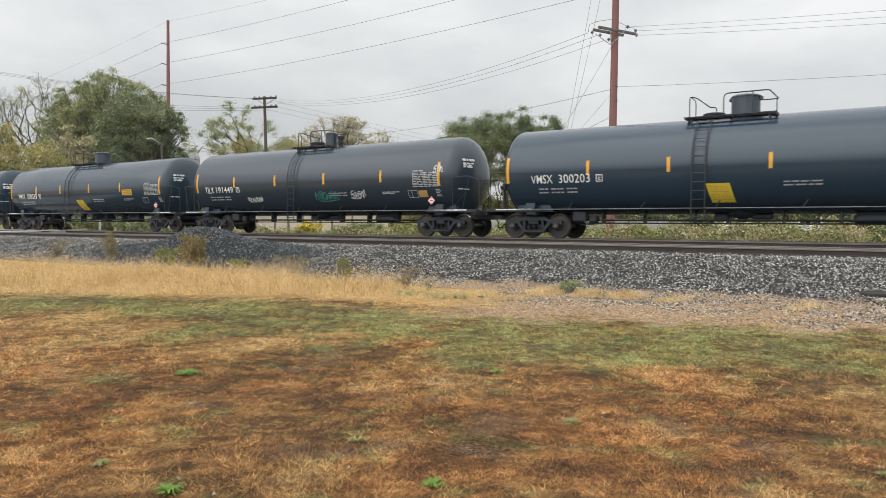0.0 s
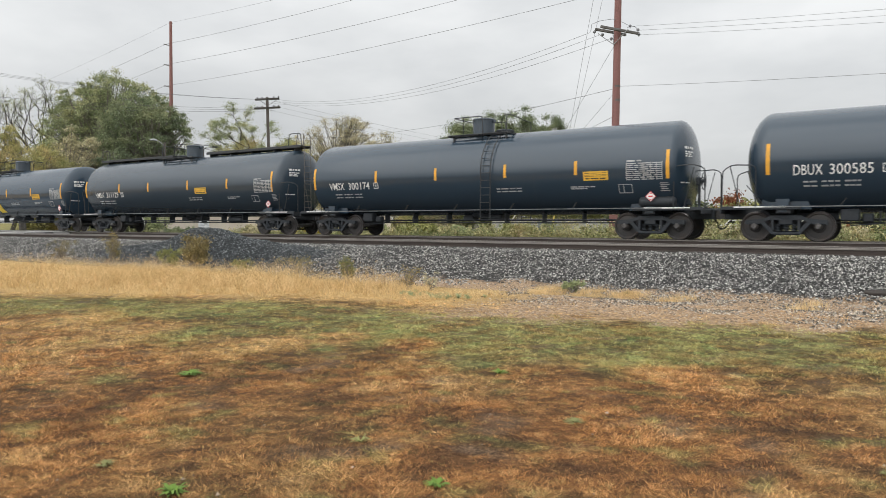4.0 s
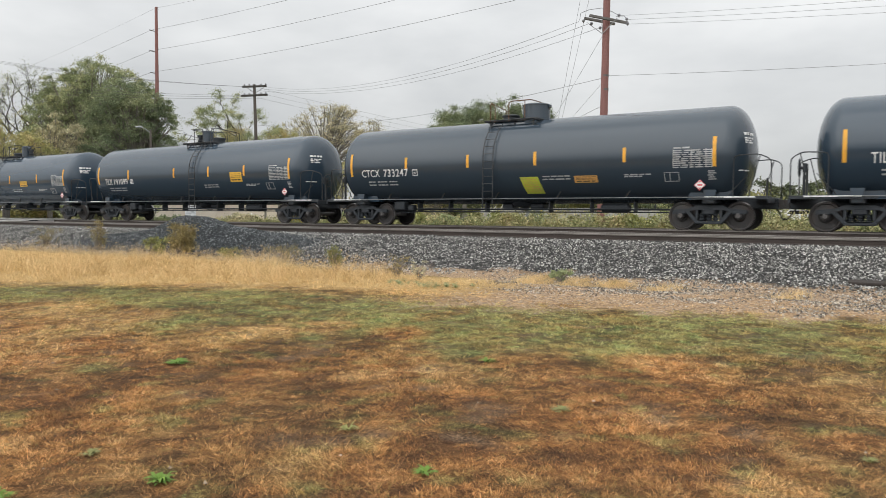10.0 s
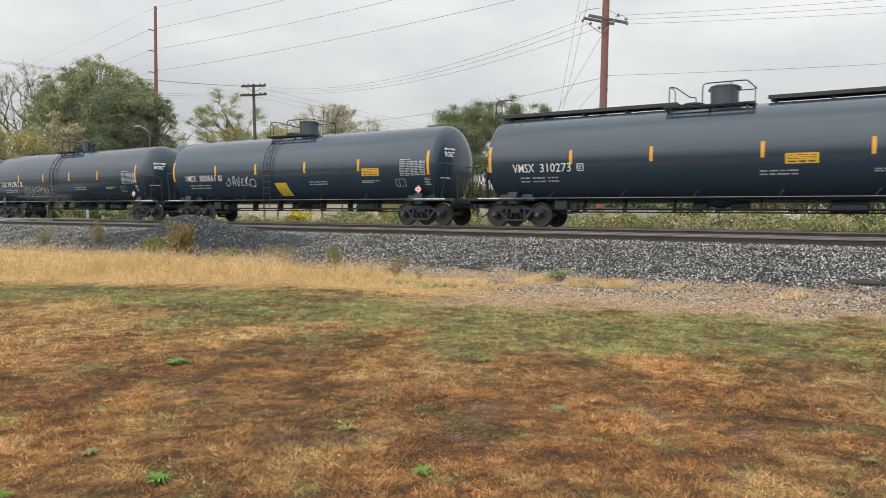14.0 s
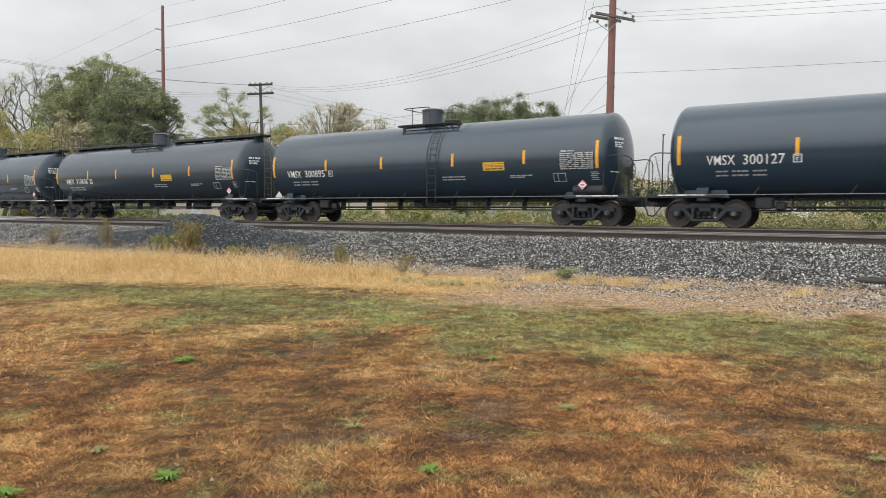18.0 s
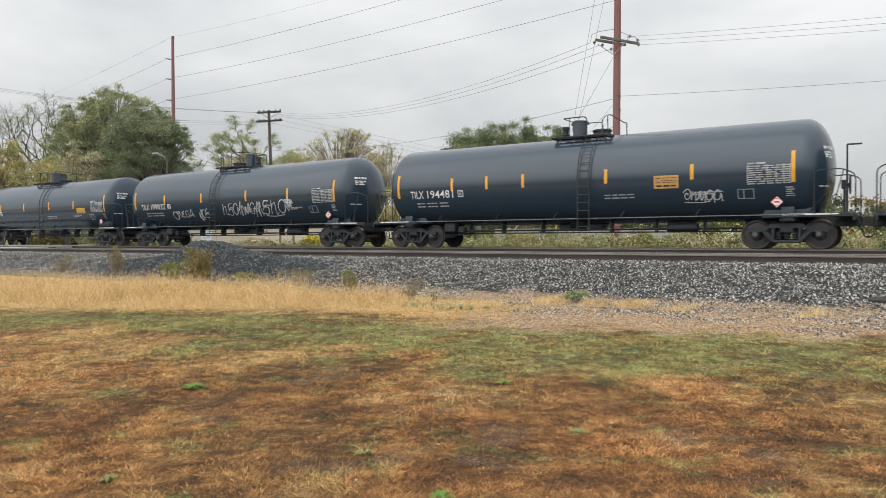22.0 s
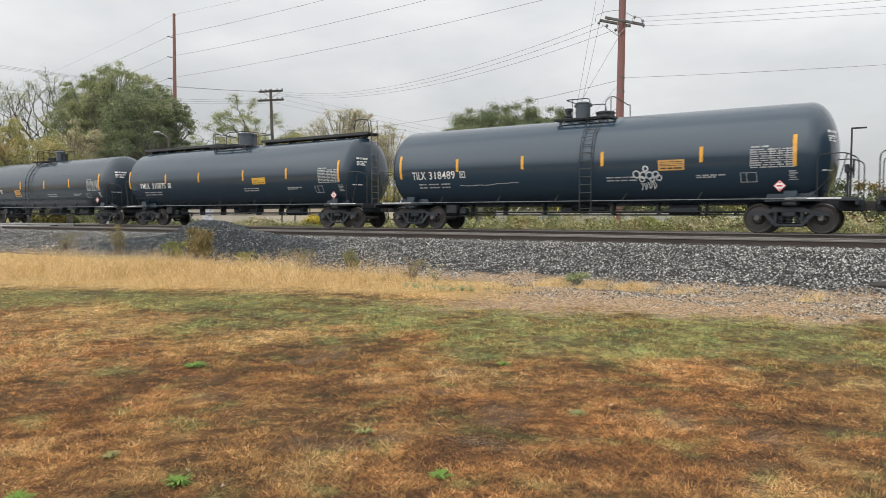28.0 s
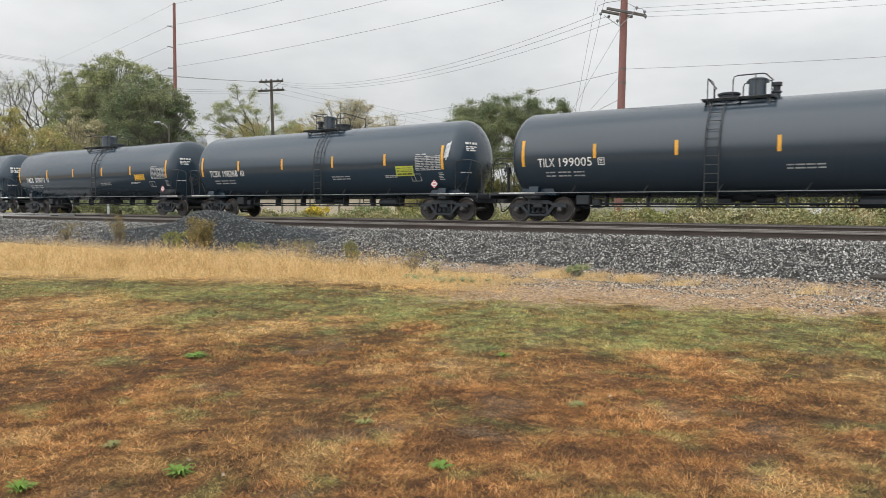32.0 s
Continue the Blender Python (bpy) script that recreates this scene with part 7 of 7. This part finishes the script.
# grey double-crossarm pole
GP = Vector((-52.75, 49.0, 0.5))
grey = pole(GP.x, GP.y, GP.z, 13.3, 0.19, 0.13, POLE_GREY, "weathered grey utility pole with two crossarms", (-0.22, -0.2))
for zz, L in ((13.1, 2.3), (12.25, 2.5)):
    part("crossarm", Geo().box((0, 0, 0), (L, 0.24, 0.17), 0.015), ARM_DARK, grey, at=pose(-0.16, -0.24, zz, 0, 0 - 5, 47))
    for s in (-1.0, -0.55, 0.55, 1.0):
        insulator(grey, (-0.16 + s * 0.68, -0.14 + s * 0.73, zz + 0.06 + s * 0.09), 1.1)
for s in (-1, 1):
    part("brace", Geo().tube([(-0.16, -0.2, 12.45), (-0.16 + s * 0.6, -0.2 + s * 0.62, 13.05)], 0.025, 5), ARM, grey)
# out of view, the next poles of the lines
nxt = pole(27.0, 43.4, 0.5, 13.0, 0.2, 0.14, POLE_RED, "red-brown wooden utility pole")
trn = pole(6.5, 39.3, 0.5, 21.5, 0.24, 0.14, POLE_RED, "tall slim red-brown transmission pole", name="transmission_pole")
lft = pole(-58.6, 8.0, 0.0, 13.2, 0.19, 0.13, POLE_GREY, "weathered grey utility pole")
for i, e in enumerate(ends_r):
    wire(BP + Vector((e.x, e.y, 10.95 + e.z)), (27 + e.x, 43.2 + e.y, 11.55 - 0.45 * i), 0.5, 0.007)
for i, e in enumerate(ends_l):
    wire(BP + Vector((e.x, e.y, 10.95 + e.z)), GP + Vector((0.5 - 0.35 * i, 0.55 - 0.4 * i, 13.1 - 0.15 * i)), (1.35, 1.45, 1.5)[i], 0.009)
wire(BP + Vector((0.15, 0, 8.1)), (27, 43.3, 8.9), 0.45, 0.009)
wire(BP + Vector((0, 0, 8.0)), GP + Vector((-0.1, -0.1, 9.4)), 0.9, 0.011)
wire(BP + Vector((0, 0, 6.6)), (-64, 104, 9.0), 0.5, 0.011)
for i in range(3):
    wire(GP + Vector((-0.9 + 0.5 * i, -0.95 + 0.5 * i, 13.05)), (-58.6 + 0.3 * i, 8.0, 13.5 - 0.3 * i), 1.0, 0.009)
    wire(GP + Vector((-0.9 + 0.6 * i, -0.95 + 0.6 * i, 12.2 - 0.1 * i)), (-60.5, 9.0 + i, 10.6 - 0.4 * i), 0.6, 0.012)
    wire(GP + Vector((0.4 - 0.3 * i, 0.5 - 0.3 * i, 12.9 - 0.4 * i)), (-30.0, 128.0 + i, 10.5 - 0.6 * i), 1.4, 0.009)
for i, zz in enumerate((20.5, 18.4, 16.45, 14.4)):
    a = TP + Vector((-0.2 if i else 0.1, -0.3 if i else 0.0, zz))
    wire(a, (6.5, 39.3, (20.75, 20.05, 18.15, 16.4)[i]), 0.9, 0.012 if i else 0.007)
    wire(a, (-157.0, 59.0, zz - 0.2), 1.0, 0.012 if i else 0.007)


def guy(top, foot, mat, guard=1.1):
    root = wire(top, foot, 0.0, 0.008, "steel guy wire with a sheathed foot")
    d = (Vector(top) - Vector(foot)).normalized()
    if mat:
        part("guard", Geo().tube([Vector(foot) - root.location + d * 0.05, Vector(foot) - root.location + d * (guard + 0.9)], 0.035, 8), mat, root, "plastic guy guard")


guy(BP + Vector((0, 0, 7.8)), (-21.0, 36.3, 0.5), PLASTIC_WHITE)
guy(BP + Vector((0, 0, 10.25)), (-20.0, 36.0, 0.5), PLASTIC_WHITE)
guy(BP + Vector((0, 0, 19.0)), (-15.95, 34.0, 0.5), PLASTIC_YELLOW, 0.6)
guy(BP + Vector((0, 0, 15.6)), (-16.1, 34.2, 0.5), None)


def lamp_post(x, y, h, ax, ay, label, arm=0.85):
    root = tagged(new("street_lamp"), label, "street lamp")
    root.location = (x, y, 0.48)
    part("shaft", Geo().tube([(0, 0, 0), (0, 0, h)], [0.09, 0.06], 10), RAILING, root)
    part("base", Geo().lathe([(0, 0.2), (0.5, 0.2), (0.52, 0.1)], "z", 12), CONCRETE, root)
    part("lamp_head", Geo().box((ax * arm * 0.55, ay * arm * 0.55, h - 0.02), (abs(ax) * arm + 0.16, abs(ay) * arm + 0.18, 0.12), 0.03), RAILING, root)
    return root


lamp_post(-4.62, 61.83, 7.65, 1, 0, "dark box-headed parking lot lamp post")
lamp_post(-22.2, 76.85, 9.2, 0.25, 0, "slim dark lamp post", 0.5)
for x, y, h in ((-5.0, 49.75, 3.8), (-7.6, 52.0, 3.4), (-1.6, 51.0, 3.9)):
    root = tagged(new("post"), "thin dark steel post beyond the track", "post")
    root.location = (x, y, 0.48)
    part("shaft", Geo().tube([(0, 0, 0), (0, 0, h)], 0.06, 8), RAILING, root)
    part("cap", Geo().lathe([(h, 0.075), (h + 0.05, 0.07), (h + 0.08, 0.0)], "z", 8), RAILING, root)
cobra = tagged(new("street_lamp"), "cobra-head street lamp with pale lens in the trees", "street lamp")
cobra.location = (-53.3, 37.6, 0.48)
part("shaft", Geo().tube([(0, 0, 0), (0, 0, 7.9)], [0.11, 0.08], 10), POLE_GREY, cobra)
part("arm", Geo().tube([(0, 0, 7.6), (-0.4, -0.25, 8.0), (-0.75, -0.45, 8.1)], 0.03, 6), GALV, cobra)
part("lamp_head", Geo().lathe([(-0.34, 0.02), (-0.22, 0.07), (0.06, 0.11), (0.28, 0.07), (0.32, 0.0)], "x", 12), GALV, cobra, at=pose(-0.85, -0.5, 8.12, 0, 0, 30))
far_t = pole(-42.1, 123.0, 0.5, 11.0, 0.2, 0.15, POLE_GREY, "far grey utility pole with two crossarms")
for zz in (10.4, 9.4):
    part("crossarm", Geo().box((0, 0, zz), (2.6, 0.14, 0.16), 0.02), ARM, far_t)


# ---- buildings and vehicles beyond the track ----
def shed():
    """Long low cream building; only its lower wall shows under the train."""
    root = tagged(new("low_building"), "long low cream-walled building with flat grey roof", "building")
    a, b = Vector((-57.0, 39.6, 0.4)), Vector((-42.6, 55.0, 0.4))
    L = (b - a).length
    root.matrix_basis = Matrix.Translation(a) @ Matrix.Rotation(math.atan2(b.y - a.y, b.x - a.x), 4, "Z")
    n = 9
    for i in range(n):
        part("wall_panel", Geo().box((L * (i + 0.5) / n, 0.1, 1.1), (L / n - 0.03, 0.2, 2.2), 0.01), CREAM, root)
    part("plinth", Geo().box((L / 2, 0.12, 0.05), (L + 0.1, 0.28, 0.3), 0.02), CONCRETE, root)
    part("end_wall", Geo().box((L - 0.1, 4.2, 1.1), (0.2, 8, 2.2), 0.01), CREAM, root)
    part("end_wall", Geo().box((0.1, 4.2, 1.1), (0.2, 8, 2.2), 0.01), CREAM, root)
    part("back_wall", Geo().box((L / 2, 8.3, 1.1), (L, 0.2, 2.2), 0.01), CREAM, root)
    part("roof", Geo().box((L / 2, 4.2, 2.28), (L + 0.6, 9.2, 0.16), 0.03), SILO, root)
    part("door", Geo().box((L * 0.18, -0.02, 1.0), (0.95, 0.06, 1.95), 0.01), CAR_WHITE, root)
    wall = tagged(new("boundary_wall"), "pale grey concrete boundary wall", "wall")
    wall.location = (-30.6, 54.0, 0.45)
    for i in range(8):
        part("wall_panel", Geo().box((0, 0, 0.75), (1.94, 0.16, 1.5), 0.02), CONCRETE, wall, at=pose(1 + 2 * i * 0.9, 2 * i * 0.45, 0, 0, 0, 26.6))


shed()
silo = tagged(new("silo"), "pale grey domed silo with small antennas on top", "silo")
silo.location = (-112.6, 84.0, 0.4)
part("barrel", Geo().lathe([(0, 2.9), (12.6, 2.9), (12.65, 2.95), (12.75, 2.95)], "z", 28), SILO, silo)
part("dome", Geo().lathe([(12.75 + 2.1 * math.sin(a), 2.92 * math.cos(a)) for a in [math.pi / 2 * k / 6 for k in range(7)]], "z", 28), SILO, silo)
for dx, dy, hh in ((1.0, 1.2, 1.5), (1.6, 1.9, 1.3)):
    part("antenna", Geo().tube([(dx, dy, 13.9), (dx + 0.5, dy + 0.7, 13.9 + hh)], 0.06, 5), RAILING, silo)
box = tagged(new("utility_cabinet"), "grey steel utility cabinet on a concrete pad", "cabinet")
box.location = (-17.2, 36.4, 0.46)
part("body", Geo().box((0, 0, 0.72), (0.9, 0.6, 1.15), 0.03), CABINET, box)
part("pad", Geo().box((0, 0, 0.07), (1.2, 0.9, 0.16), 0.02), CONCRETE, box)
part("door", Geo().box((0, -0.31, 0.72), (0.78, 0.02, 1.0), 0.008), CABINET, box)
part("handle", Geo().box((0.28, -0.33, 0.72), (0.04, 0.03, 0.16), 0.006), RAILING, box)
for x, y, h in ((-43.9, 40.0, 0.9), (-50.95, 30.6, 1.25)):
    p = tagged(new("marker_post"), "short white marker post", "post")
    p.location = (x, y, 0.45)
    part("shaft", Geo().box((0, 0, h / 2), (0.14, 0.14, h), 0.02), CAR_WHITE, p)
    part("cap", Geo().lathe([(h, 0.09), (h + 0.06, 0.0)], "z", 8), CAR_WHITE, p)
old = tagged(new("old_tie"), "dark discarded timber tie lying on the gravel", "railway tie")
old.matrix_basis = pose(0.42, 15.9, 0.19, 12, 0, 2)
part("beam", Geo().box((0, 0, 0), (2.5, 0.22, 0.16), 0.02), TIE, old)


def vehicle(x, y, turn, paint, label, tall=0.0):
    root = tagged(new("parked_car"), label, "car", "parked vehicles")
    root.matrix_basis = pose(x, y, 0.5, 0, 0, turn)
    g = Geo().prism([(-2.2, 0.35), (2.2, 0.35), (2.25, 0.7), (2.1, 0.88), (1.2, 0.98), (-2.05, 1.0), (-2.25, 0.8)], -0.86, 0.86)
    part("body", g, paint, root)
    part("cabin", Geo().prism([(-1.7, 1.0), (1.1, 0.98), (0.5, 1.45 + tall), (-1.3, 1.48 + tall)], -0.78, 0.78), paint, root)
    part("side_window", Geo().prism([(-1.45, 1.04), (0.8, 1.03), (0.42, 1.38 + tall), (-1.2, 1.40 + tall)], -0.79, -0.775), GLASS_DARK, root)
    part("windscreen", Geo().add([(1.06, -0.7, 1.02), (1.06, 0.7, 1.02), (0.53, 0.64, 1.42 + tall), (0.53, -0.64, 1.42 + tall)], [(0, 1, 2, 3)]), GLASS_DARK, root)
    for sx in (-1.35, 1.4):
        for sy in (-0.84, 0.84):
            w = part("wheel", Geo().lathe([(-0.1, 0.2), (-0.11, 0.30), (-0.07, 0.335), (0.07, 0.335), (0.11, 0.30), (0.1, 0.2)], "y", 18, (sx, sy, 0.335)), TYRE, root)
            part("rim", Geo().lathe([(-0.115, 0.02), (-0.105, 0.19), (0.105, 0.19), (0.115, 0.02)], "y", 14, (sx, sy, 0.335)), GALV, w)
    for sy in (-0.6, 0.6):
        part("headlight", Geo().box((2.2, sy, 0.72), (0.06, 0.3, 0.14), 0.02), CAR_WHITE, root)


vehicle(-5.4, 96.0, 8, CAR_RED, "red pickup parked beyond the field", 0.15)
vehicle(-8.2, 79, 8, CAR_WHITE, "white car parked beyond the field")
vehicle(-15.5, 81, 5, CAR_WHITE, "white car parked beyond the field")


motions()
